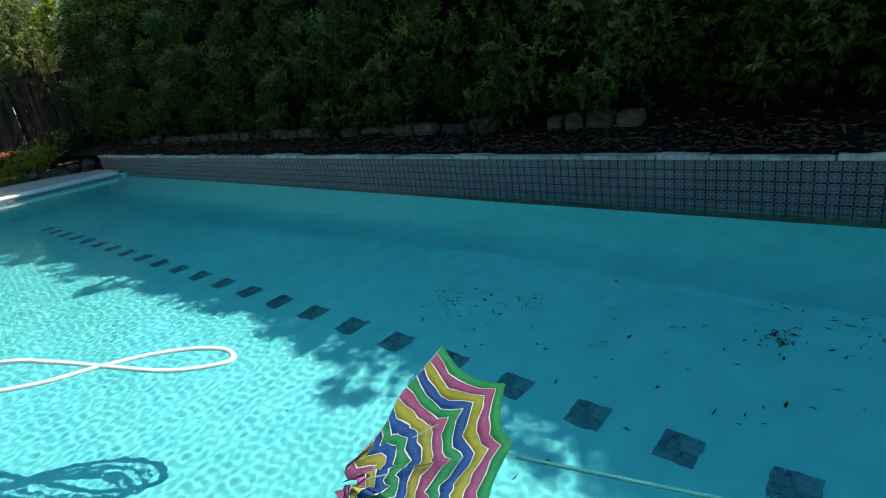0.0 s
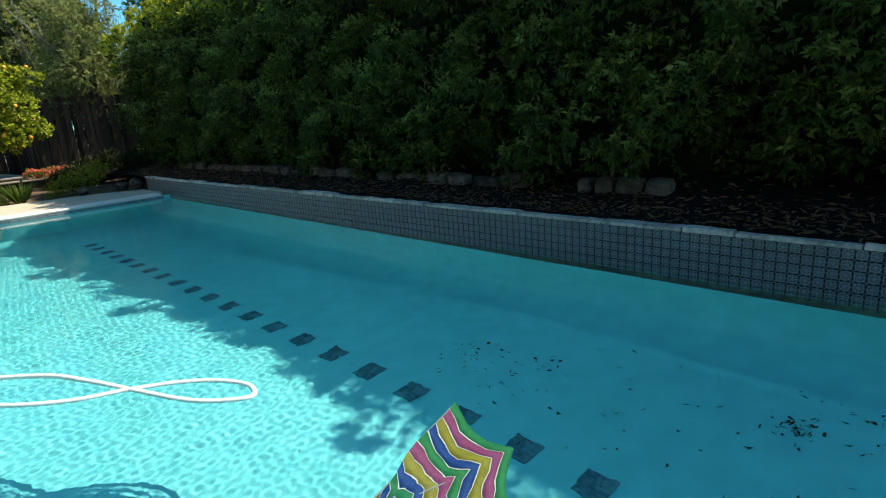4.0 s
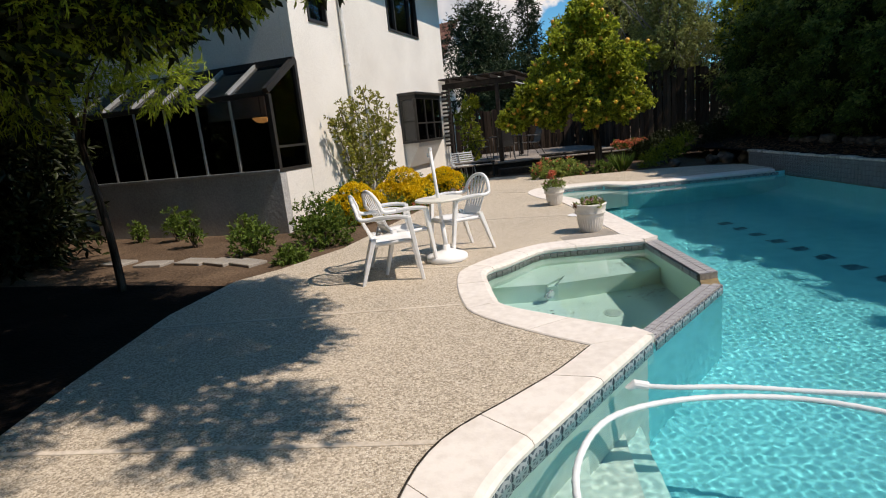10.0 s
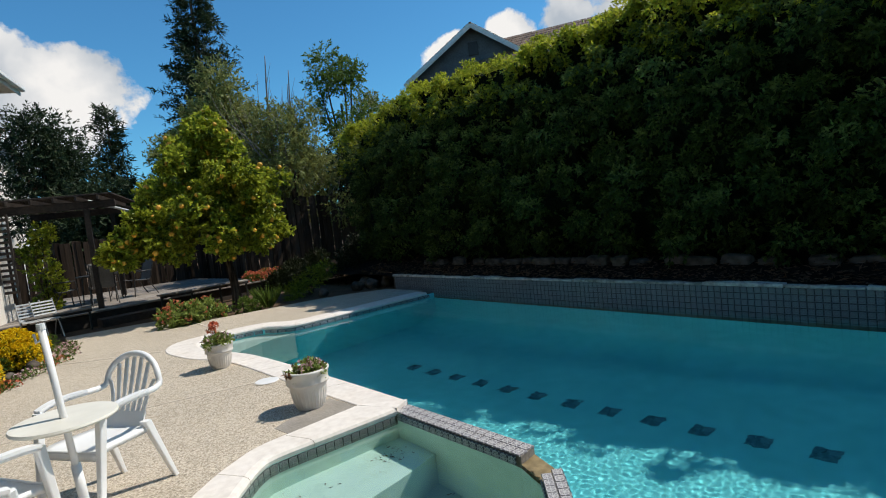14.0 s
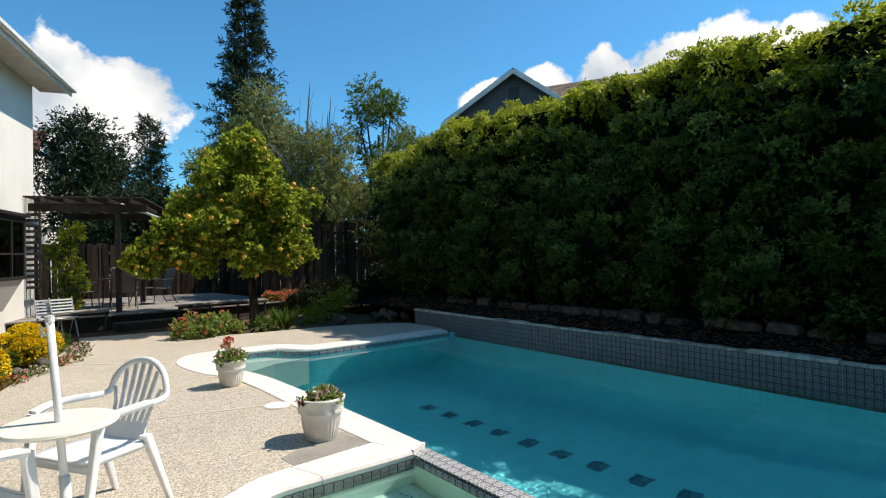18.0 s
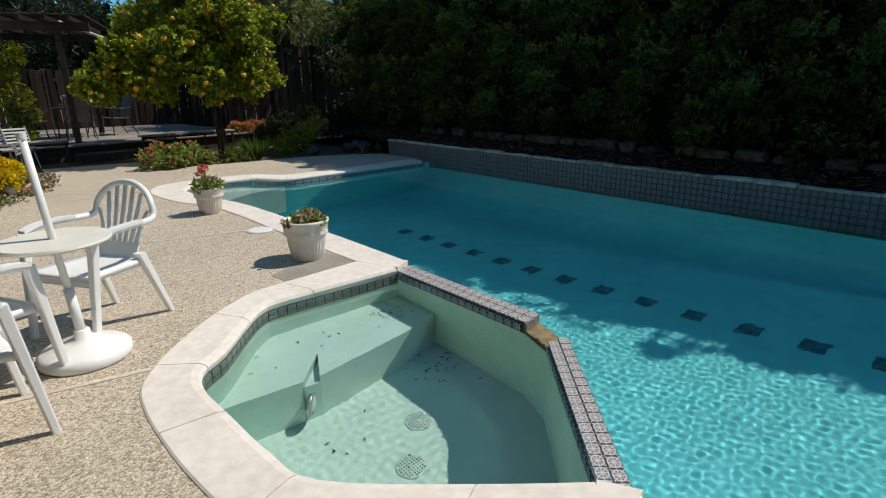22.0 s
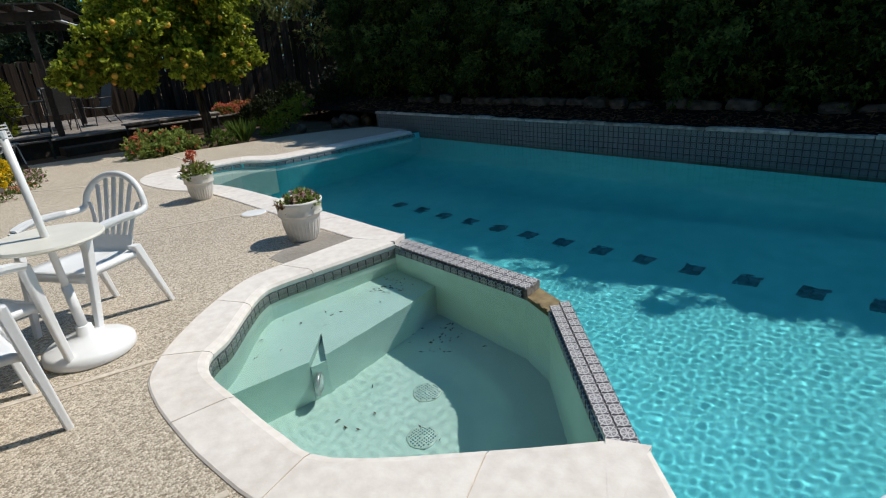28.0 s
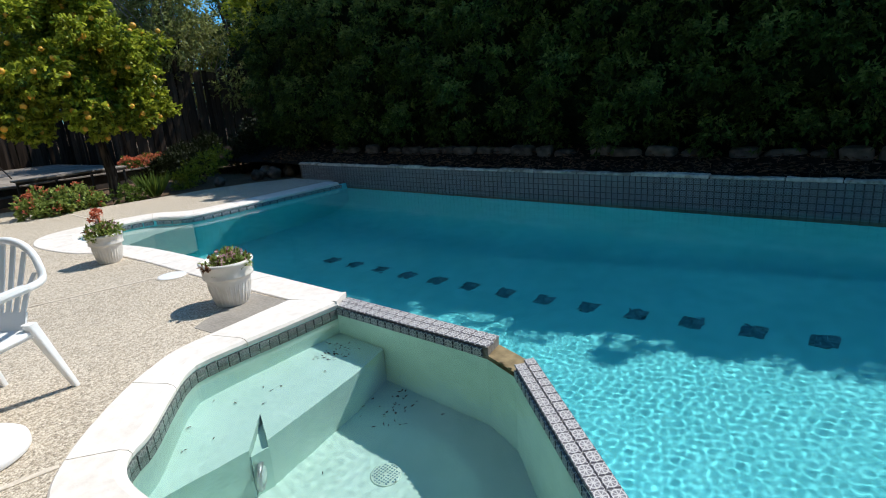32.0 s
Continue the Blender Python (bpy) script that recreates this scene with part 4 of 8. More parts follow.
f = bmesh.new()
for z0, z1 in ((1.16, 1.22), (2.24, 2.34)):
    house_box(f, UW + 0.002, BU, 7.25, 9.24, z0, z1)
part("sill", f, BRONZE, bay)
part("roof", hbox(UW + 0.002, BU + 0.07, 7.18, 9.31, 2.342, 2.40), BRONZE, bay)
f = bmesh.new()
for v in (7.28, 7.95, 8.58, 9.20):
    house_box(f, BU - 0.06, BU - 0.004, v - 0.03, v + 0.03, 1.222, 2.238)
for v in (7.28, 9.20):
    house_box(f, UW + 0.004, UW + 0.06, v - 0.03, v + 0.03, 1.222, 2.238)
part("window_frame", f, BRONZE, bay)
for z in (1.62,):
    part("rail", hbox(BU - 0.055, BU - 0.01, 7.31, 9.17, z, z + 0.035), BRONZE, bay)
    part("rail", hbox(UW + 0.06, BU - 0.06, 7.262, 7.298, z + 0.06, z + 0.095), BRONZE, bay)
for a, b in ((7.31, 7.92), (7.98, 8.55), (8.61, 9.17)):
    part("pane", hbox(BU - 0.034, BU - 0.028, a, b, 1.222, 2.238, 0), GLASS, bay)
part("pane", hbox(UW + 0.06, BU - 0.06, 7.275, 7.281, 1.222, 2.238, 0), GLASS, bay)
part("blind", hbox(UW + 0.07, BU - 0.07, 7.33, 7.342, 1.24, 2.2, 0), BLIND, bay, "pale window blind")
part("blind", hbox(BU - 0.13, BU - 0.118, 7.40, 9.1, 1.66, 2.2, 0), BLIND, bay, "pale window blind")
part("room_back", hbox(UW - 0.30, UW - 0.28, 7.2, 9.25, 1.1, 2.4, 0), BLIND, bay)
bm = bmesh.new()
side = [(UW + 0.002, 1.158), (BU - 0.02, 1.158), (BU - 0.12, 0.98), (UW + 0.10, 0.56), (UW + 0.002, 0.56)]
a = [bm.verts.new((*H(u, 7.32), z)) for u, z in side]
b = [bm.verts.new((*H(u, 9.16), z)) for u, z in side]
for i in range(5):
    bm.faces.new((a[i], a[(i + 1) % 5], b[(i + 1) % 5], b[i]))
bm.faces.new(a)
bm.faces.new(reversed(b))
bmesh.ops.recalc_face_normals(bm, faces=bm.faces)
part("base", bm, STUCCO, bay)
for k, (v, s) in enumerate(((7.6, 0.09), (7.95, 0.07), (8.4, 0.06))):
    jar = thing("window_jar", *H(UW + 0.32, v), 1.222, 0, "small pale pot on the bay window sill", "pot")
    part("jar", lathe(bmesh.new(), [(s * 0.7, 0), (s, s * 1.6), (s * 0.8, s * 2.4), (s * 0.85, s * 2.5)], 14), POT, jar, smooth=True)

# glazed lean-to
GV0, GV1 = 1.64, 2.64
lean = new("glass_lean_to")
tagged(lean, "glazed lean-to with a sloping glass roof on a shade-greyed rendered base", "conservatory", kind="structure")
GU = -10.27
# front base wears its shade in the colour; the ends keep plain stucco
part("base_wall", hbox(GU, UW - 0.002, GV0, GV0 + 0.18, -0.06, 1.0), SHADED_RENDER, lean)
part("base_wall", hbox(UW - 0.18, UW, GV0 + 0.182, GV1 + 0.005, -0.06, 1.0), STUCCO, lean)
part("base_wall", hbox(GU, GU + 0.18, GV0 + 0.182, GV1, -0.06, 1.0), STUCCO, lean)
part("end_frame", house_box(house_box(house_box(hbox(UW - 0.08, UW + 0.012, GV0, GV0 + 0.08, 1.0, 2.28), UW - 0.08, UW + 0.012, GV1 - 0.06, GV1 + 0.02, 1.0, 2.86), UW - 0.078, UW + 0.010, GV0 + 0.08, GV1 - 0.06, 1.002, 1.06), UW - 0.078, UW + 0.010, GV0 + 0.08, GV1 - 0.06, 1.40, 1.44), BRONZE, lean)
slope = math.degrees(math.atan2(2.86 - 2.30, (GV1 - GV0) * BAY))
run = math.hypot(2.86 - 2.30, (GV1 - GV0) * BAY)


def rafter(u, width, depth, lift):
    x, y = H(u, (GV0 + GV1) / 2)
    m = Matrix.Translation((x, y, (2.86 + 2.30) / 2 + lift)) @ Euler((radians(slope), 0, 0)).to_matrix().to_4x4()
    bm = bmesh.new()
    bmesh.ops.create_cube(bm, size=1, matrix=pose(x, y, (2.86 + 2.30) / 2 + lift, 0, 0, HOUSE_TURN) @ pose(0, 0, 0, slope) @ Matrix.Diagonal((width, run, depth, 1)))
    return bm


part("end_rafter", rafter(UW - 0.035, 0.095, 0.09, 0.03), BRONZE, lean)
x, y = H(UW - 0.034, (GV0 + GV1) / 2)
bm = bmesh.new()
quad = [(GV0 + 0.08, 1.06), (GV1 - 0.06, 1.06), (GV1 - 0.06, 2.80), (GV0 + 0.08, 2.33)]
va = [bm.verts.new((*H(UW - 0.036, v), z)) for v, z in quad]
vb = [bm.verts.new((*H(UW - 0.042, v), z)) for v, z in quad]
bm.faces.new(va)
bm.faces.new(reversed(vb))
for i in range(4):
    bm.faces.new((va[i], va[(i + 1) % 4], vb[(i + 1) % 4], vb[i]))
part("end_pane", bm, GLASS, lean)
part("front_sill", hbox(GU, UW - 0.002, GV0 - 0.02, GV0 + 0.10, 1.002, 1.05), SILVER, lean)
part("front_head", hbox(GU, UW - 0.09, GV0 - 0.01, GV0 + 0.09, 2.25, 2.34), BRONZE, lean)
part("wall_flashing", hbox(GU, UW - 0.002, GV1 - 0.09, GV1 + 0.005, 2.83, 2.93), BRONZE, lean)
bars = 6
for k in range(bars + 1):
    u = GU + 0.03 + (UW - 0.12 - GU) * k / bars
    if k < bars:
        part("mullion", hbox(u - 0.022, u + 0.022, GV0 + 0.005, GV0 + 0.065, 1.052, 2.248), SILVER, lean)
        part("rafter", rafter(u, 0.05, 0.06, 0.045), SILVER, lean)
    if k:
        u0 = GU + 0.03 + (UW - 0.12 - GU) * (k - 1) / bars
        part("pane", hbox(u0 + 0.022, u - 0.022, GV0 + 0.03, GV0 + 0.036, 1.052, 2.248, 0), GLASS, lean)
        c = bmesh.new()
        cx, cy = H((u0 + u) / 2, (GV0 + GV1) / 2)
        bmesh.ops.create_cube(c, size=1, matrix=pose(cx, cy, 2.60, 0, 0, HOUSE_TURN) @ pose(0, 0, 0, slope) @ Matrix.Diagonal((u - u0 - 0.05, run, 0.006, 1)))
        part("roof_pane", c, GLASS, lean)
        if k in (3, 4):
            part("blind", hbox(u0 + 0.05, u - 0.05, GV0 + 0.10, GV0 + 0.11, 1.06, 2.24, 0), BLIND, lean)
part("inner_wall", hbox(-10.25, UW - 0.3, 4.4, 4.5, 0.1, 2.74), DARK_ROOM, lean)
x, y = H(-6.53, 2.35)
pend = thing("pendant_lamp", x, y, 1.86, 0, "amber glass bowl pendant lamp inside the lean-to", "lamp")
AMBER = surface("amber_glass", (0.5, 0.28, 0.08), (0.75, 0.5, 0.2), rough=0.4, bump=0)
lit = AMBER.node_tree.nodes["Principled BSDF"]
lit.inputs["Emission Color"].default_value, lit.inputs["Emission Strength"].default_value = (0.9, 0.42, 0.13, 1), 0.5
part("bowl", lathe(bmesh.new(), [(0.02, 0.0), (0.10, 0.02), (0.15, 0.07), (0.16, 0.10), (0.145, 0.10)], 20), AMBER, pend, smooth=True)
part("cord", tube(bmesh.new(), [(0, 0, 0.09), (0, 0, 0.86)], 0.008, 6), METAL_BLACK, pend)

# ---- things on the patio ----
def slab_curve(bm, points, width, thick, across):
    """A flat strip with thickness along points; across gives its width's way."""
    rings = []
    pts = [Vector(p) for p in points]
    ac = Vector(across).normalized()
    for i, p in enumerate(pts):
        way = (pts[min(i + 1, len(pts) - 1)] - pts[max(i - 1, 0)]).normalized()
        up = way.cross(ac).normalized()
        w = width[i] if isinstance(width, (list, tuple)) else width
        rings.append([bm.verts.new(p + ac * (w / 2 * a) + up * (thick / 2 * b)) for a, b in ((-1, -1), (1, -1), (1, 1), (-1, 1))])
    for a, b in zip(rings, rings[1:]):
        for k in range(4):
            bm.faces.new((a[k], a[(k + 1) % 4], b[(k + 1) % 4], b[k]))
    bm.faces.new(rings[0])
    bm.faces.new(reversed(rings[-1]))
    bmesh.ops.recalc_face_normals(bm, faces=bm.faces)
    return bm


def leg_bm(top, foot, w0=0.055, w1=0.038):
    bm = bmesh.new()
    a, b = Vector(top), Vector(foot)
    rings = []
    for p, w in ((a, w0), ((a + b) / 2, (w0 + w1) / 2), (b, w1)):
        rings.append([bm.verts.new((p.x + w / 2 * sx, p.y + w / 2 * sy, p.z)) for sx, sy in ((-1, -1), (1, -1), (1, 1), (-1, 1))])
    for r0, r1 in zip(rings, rings[1:]):
        for k in range(4):
            bm.faces.new((r0[k], r0[(k + 1) % 4], r1[(k + 1) % 4], r1[k]))
    bm.faces.new(rings[0])
    bm.faces.new(reversed(rings[-1]))
    bmesh.ops.recalc_face_normals(bm, faces=bm.faces)
    bmesh.ops.bevel(bm, geom=[e for e in bm.edges if abs((e.verts[0].co - e.verts[1].co).normalized().z) > 0.7], offset=0.008, segments=2, affect="EDGES", profile=0.5)
    return bm


def plastic_chair():
    """A moulded garden armchair that faces -y."""
    c = thing("garden_chair", 0, 0, 0, 0, "white moulded plastic garden armchair with a slatted fan back", "chair", "chairs round the bistro table")
    # seat: a dished slab with a rounded front
    bm = bmesh.new()
    nx, ny = 8, 8
    top, low = [], []
    for j in range(ny + 1):
        v = j / ny
        y = -0.25 + 0.45 * v
        half = 0.235 - 0.03 * v
        row_t, row_l = [], []
        for i in range(nx + 1):
            u = i / nx * 2 - 1
            z = 0.43 - 0.018 * (1 - u * u) * math.sin(math.pi * min(1, v * 1.1)) - 0.03 * max(0, 0.15 - v) / 0.15 - 0.02 * v
            row_t.append(bm.verts.new((half * u, y, z)))
            row_l.append(bm.verts.new((half * u, y, z - 0.02 - (0.02 if i in (0, nx) or j in (0,) else 0))))
        top.append(row_t)
        low.append(row_l)
    for grid, flip in ((top, False), (low, True)):
        for j in range(ny):
            for i in range(nx):
                q = (grid[j][i], grid[j][i + 1], grid[j + 1][i + 1], grid[j + 1][i])
                bm.faces.new(tuple(reversed(q)) if flip else q)
    rim_t = [*top[0], *[r[-1] for r in top[1:]], *reversed(top[-1][:-1]), *[r[0] for r in reversed(top[1:-1])]]
    rim_l = [*low[0], *[r[-1] for r in low[1:]], *reversed(low[-1][:-1]), *[r[0] for r in reversed(low[1:-1])]]
    for k in range(len(rim_t)):
        bm.faces.new((rim_t[k], rim_l[k], rim_l[(k + 1) % len(rim_t)], rim_t[(k + 1) % len(rim_t)]))
    bmesh.ops.recalc_face_normals(bm, faces=bm.faces)
    part("seat", bm, WHITE_PLASTIC, c, smooth=True)

    def back_y(z):
        return 0.19 + (z - 0.42) * 0.34

    # hoop of the back that flows into the arms
    hoop = []
    for k in range(21):
        a = math.pi * k / 20
        x = -0.245 * math.cos(a)
        z = 0.60 + 0.27 * math.sin(a) ** 0.8
        hoop.append((x, back_y(z), z))
    arm_r = [(0.27, -0.20, 0.635), (0.285, -0.10, 0.655), (0.285, 0.02, 0.66), (0.27, 0.14, 0.655)]
    arm_l = [(-x, y, z) for x, y, z in arm_r]
    line = spline([*arm_l, *hoop[1:-1:2], *reversed(arm_r)], 4)
    part("back_hoop", tube(bmesh.new(), line, 0.021, 8), WHITE_PLASTIC, c, smooth=True)
    for s in (-1, 1):
        pts = [(s * x, y, z + 0.012) for x, y, z in arm_r]
        part("armrest", slab_curve(bmesh.new(), spline(pts, 4), 0.055, 0.018, (1, 0, 0)), WHITE_PLASTIC, c)
    # fan of slats
    for k in range(7):
        u = (k - 3) / 3
        z1 = 0.60 + 0.27 * max(0.05, 1 - u * u * 0.86) ** 0.5 * 0.98
        pts = [(0.13 * u, back_y(0.43) - 0.015, 0.43), (0.155 * u, back_y(0.6), 0.60), (0.20 * u, back_y(z1), z1)]
        part("back_slat", slab_curve(bmesh.new(), spline(pts, 4), 0.028, 0.009, (1, 0, 0)), WHITE_PLASTIC, c)
    part("back_panel", slab_curve(bmesh.new(), [(0, back_y(0.41) - 0.02, 0.40), (0, back_y(0.50) - 0.008, 0.50)], 0.32, 0.012, (1, 0, 0)), WHITE_PLASTIC, c)
    for s in (-1, 1):
        # front leg carries on up to the arm
        part("leg", leg_bm((s * 0.262, -0.20, 0.64), (s * 0.245, -0.285, 0.0), 0.050, 0.036), WHITE_PLASTIC, c)
        part("leg", leg_bm((s * 0.20, 0.16, 0.45), (s * 0.235, 0.31, 0.0), 0.056, 0.034), WHITE_PLASTIC, c)
    part("apron", new_box((0, -0.235, 0.395), (0.44, 0.018, 0.045), bevel=0.006), WHITE_PLASTIC, c)
    return c


chair = plastic_chair()
chair.matrix_basis = pose(-2.22, 0.30, 0, 0, 0, -58)
copy_thing(chair, pose(-2.96, -0.66, 0, 0, 0, 98))
copy_thing(chair, pose(-2.88, -0.20, 0, 0, 0, 118))

table = thing("bistro_table", -2.40, -0.13, 0, 0, "small round cream table on a white umbrella pole and base", "table")
part("umbrella_base", lathe(bmesh.new(), [(0.225, 0.0), (0.235, 0.012), (0.232, 0.05), (0.21, 0.068), (0.10, 0.105), (0.045, 0.125), (0.04, 0.17), (0.033, 0.175)], 40), WHITE_PLASTIC, table, "round white plastic base", smooth=True)
part("lower_tube", tube(bmesh.new(), [(0, 0, 0.12), (-0.02, 0, 0.42)], 0.026, 14), WHITE_PLASTIC, table, smooth=True)
part("pole", tube(bmesh.new(), [(-0.018, 0, 0.38), (-0.075, 0, 1.24)], 0.019, 14), WHITE_PLASTIC, table, smooth=True)
bm = lathe(bmesh.new(), [(0.24, 0.675), (0.262, 0.68), (0.268, 0.69), (0.262, 0.702), (0.05, 0.704), (0.0, 0.704)], 48, (-0.035, 0))
part("tabletop", bm, TABLE_TOP, table, smooth=False)
part("pole_cap", tube(bmesh.new(), [(-0.0735, 0, 1.22), (-0.076, 0, 1.255)], 0.022, 12), WHITE_PLASTIC, table)
part("crank_stub", tube(bmesh.new(), [(-0.07, 0, 1.17), (-0.105, 0.03, 1.15), (-0.11, 0.03, 1.20)], 0.008, 6), WHITE_PLASTIC, table)


def planter(name, x, y, scale, label, flowers):
    p = thing(name, x, y, 0, 0, label, "flower pot", "planters by the pool")
    prof = [(0.115, 0.0), (0.12, 0.01), (0.145, 0.10), (0.158, 0.17), (0.163, 0.205), (0.165, 0.222), (0.184, 0.228), (0.188, 0.24), (0.182, 0.25), (0.190, 0.32), (0.198, 0.328), (0.200, 0.345), (0.180, 0.350), (0.168, 0.345), (0.165, 0.30), (0.0, 0.30)]
    bm = lathe(bmesh.new(), [(r * scale, z * scale) for r, z in prof], 40)
    part("pot", bm, POT, p, smooth=True)
    for k in range(30):
        a = 2 * math.pi * k / 30
        b2 = bmesh.new()
        pts = [((0.124 + 0.034 * t) * scale * math.cos(a), (0.124 + 0.034 * t) * scale * math.sin(a), (0.02 + 0.16 * t) * scale) for t in (0, 0.35, 0.7, 1)]
        tube(b2, pts, [0.004 * scale, 0.009 * scale, 0.009 * scale, 0.004 * scale], 5)
        part("rib", b2, POT, p)
    part("soil", lathe(bmesh.new(), [(0.166 * scale, 0.298 * scale), (0.10 * scale, 0.315 * scale), (0.0, 0.32 * scale)], 20), MULCH, p)
    return p


pot_near = planter("planter", -0.575, 0.68, 1.02, "cream ribbed planter with small pink and white flowers", 0)
pot_far = planter("planter", -0.55, 3.13, 0.90, "cream ribbed planter with leggy pink flowers", 0)

cover = thing("skimmer_lid", -0.475, 1.90, 0, 0, "round white skimmer lid set in the patio", "lid")
part("lid", lathe(bmesh.new(), [(0.125, 0.002), (0.125, 0.010), (0.115, 0.013), (0.0, 0.013)], 32), WHITE_PLASTIC, cover)
part("ring", lathe(bmesh.new(), [(0.14, 0.001), (0.14, 0.006), (0.127, 0.007), (0.126, 0.001)], 32), JOINT, cover)

# vacuum hose on the water
hose = thing("pool_hose", 0, 0, 0, 0, "long white pool hose looping on the water", "hose")
HOSE_LINE = [(-1.95, -6.75, 0.035), (-1.82, -6.42, 0.06), (-1.74, -6.12, 0.04), (-1.76, -5.83, -0.06), (-1.83, -5.33, -0.085), (-1.88, -4.80, -0.085), (-1.90, -4.22, -0.085), (-1.79, -3.86, -0.085), (-1.57, -3.60, -0.085), (-1.22, -3.50, -0.085), (-0.83, -3.53, -0.085), (-0.51, -3.65, -0.085), (-0.21, -3.91, -0.085), (0.04, -4.33, -0.085), (0.32, -4.61, -0.088), (0.60, -4.76, -0.09), (0.84, -4.93, -0.09), (1.01, -5.13, -0.09), (1.09, -5.33, -0.09), (1.04, -5.47, -0.09), (0.90, -5.37, -0.09), (0.77, -5.18, -0.09), (0.63, -4.82, -0.09), (0.47, -4.41, -0.085), (0.29, -4.11, -0.065), (-0.09, -3.76, -0.06), (-0.58, -3.51, -0.085), (-0.88, -3.41, -0.085), (-1.16, -3.36, -0.085), (-1.29, -3.32, -0.085)]
line = spline(HOSE_LINE, 10)
ribs = [0.0165 + 0.0018 * (i % 2) for i in range(len(line))]
part("hose_tube", tube(bmesh.new(), line, ribs, 10), HOSE, hose, smooth=True)
e = line[-1]
part("end_cuff", tube(bmesh.new(), [e, (e.x - 0.07, e.y + 0.02, e.z + 0.01), (e.x - 0.11, e.y + 0.02, e.z - 0.02)], [0.028, 0.030, 0.026], 12), WHITE_PLASTIC, hose, "white moulded cuff")
e = line[0]
part("end_cuff", tube(bmesh.new(), [e, (e.x - 0.10, e.y - 0.12, e.z + 0.0)], [0.028, 0.028], 12), WHITE_PLASTIC, hose, "white moulded cuff")

# striped canopy lying in the water
canopy = thing("umbrella_canopy", 0.72, -6.74, -0.085, 0, "striped beach umbrella canopy lying half sunk in the pool", "umbrella")
RIBS = [(0.99, 0.31, -0.07), (0.86, -0.17, -0.08), (0.53, -0.43, -0.06), (0.22, -0.54, -0.05), (-0.08, -0.50, -0.06)]
BANDS = 12


def canopy_point(g, t):
    """g runs from rib to rib, t from the tip to the rim."""
    i = min(int(g), len(RIBS) - 2)
    f = g - i
    p = Vector(RIBS[i]).lerp(Vector(RIBS[i + 1]), f)
    sag = math.sin(math.pi * f)
    q = p * (0.10 + 0.90 * t) * (1 - 0.06 * sag)
    q.z += 0.045 * t * (1 - sag) - 0.02 * sag + 0.012 * math.sin(13 * t + 4 * g) * (0.3 + 0.7 * (1 - t))
    return q + Vector((0.02 * math.sin(7 * g + 9 * t) * (1 - t), 0.03 * math.sin(5 * g - 8 * t) * (1 - t), 0))


for k in range(BANDS):
    bm = bmesh.new()
    vs = []
    for i in range((len(RIBS) - 1) * 6 + 1):
        g = i / 6
        w = 0.010 * math.sin(i * 2.3 + k * 1.7)
        a, b = canopy_point(g, max(0, k / BANDS + (w if k else 0))), canopy_point(g, (k + 1) / BANDS + (0.010 * math.sin(i * 2.3 + (k + 1) * 1.7) if k < BANDS - 1 else 0))
        vs.append([bm.verts.new(a), bm.verts.new(b), bm.verts.new(a - Vector((0, 0, 0.005))), bm.verts.new(b - Vector((0, 0, 0.005)))])
    for p, q in zip(vs, vs[1:]):
        bm.faces.new((p[0], p[1], q[1], q[0]))
        bm.faces.new((p[2], q[2], q[3], p[3]))
        bm.faces.new((p[1], p[3], q[3], q[1]))
        bm.faces.new((p[0], q[0], q[2], p[2]))
    bmesh.ops.recalc_face_normals(bm, faces=bm.faces)
    part("stripe", bm, STRIPES["PYBGBYPGBYPG"[k]], canopy, smooth=True)
    if k:
        seam = bmesh.new()
        line = []
        for i in range((len(RIBS) - 1) * 6 + 1):
            t = k / BANDS + 0.010 * math.sin(i * 2.3 + k * 1.7)
            p, q = canopy_point(i / 6, t - 0.003), canopy_point(i / 6, t + 0.004 + 0.003 * math.sin(i * 5.1 + k))
            line.append((seam.verts.new(p + Vector((0, 0, 0.0025))), seam.verts.new(q + Vector((0, 0, 0.0025)))))
        for p, q in zip(line, line[1:]):
            seam.faces.new((p[0], p[1], q[1], q[0]))
        part("seam", seam, CANVAS_WHITE, canopy, "white stitched seam")
for g in range(len(RIBS)):
    part("rib", tube(bmesh.new(), [canopy_point(g, t) - Vector((0, 0, 0.012)) for t in (0, 0.3, 0.6, 1.0)], 0.004, 6), GREY_METAL, canopy)

part("pole", tube(bmesh.new(), [(0.50, -0.46, -0.06), (0.86, -1.24, -0.30)], 0.010, 10), SUNK_HOSE, canopy, smooth=True)

# edging kerb and stepping stone by the shade tree
edging = thing("edging_kerb", 0, 0, 0, 0, "thin pale concrete edging round the corner bed", "edging")
line = spline([(-3.42, -5.98, 0), (-3.75, -5.58, 0), (-4.14, -5.22, 0), (-4.6, -4.8, 0), (-5.0, -4.32, 0), (-5.1, -4.1, 0)], 5)
bm = bmesh.new()
slab_curve(bm, [(p.x, p.y, 0.012) for p in line], 0.035, 0.06, (0.75, 0.66, 0))
part("kerb", bm, JOINT, edging)


def boulder(name, x, y, z, sx, sy, sz, rz, label, category="rock", group="", material=None, seed=0, sub=3):
    bm = bmesh.new()
    bmesh.ops.create_icosphere(bm, subdivisions=sub, radius=1.0)
    for v in bm.verts:
        p = v.co.copy()
        v.co = p * (1 + 0.22 * noise.noise(p * 1.3 + Vector((seed, 0, 0))) + 0.10 * noise.noise(p * 3.1 + Vector((0, seed, 0))))
        v.co.x *= sx
        v.co.y *= sy
        v.co.z *= sz
    ob = new(name, mesh_of(name, bm, material or ROCK, True))
    ob.matrix_basis = pose(x, y, z, 0, 0, rz)
    return tagged(ob, label, category, group)


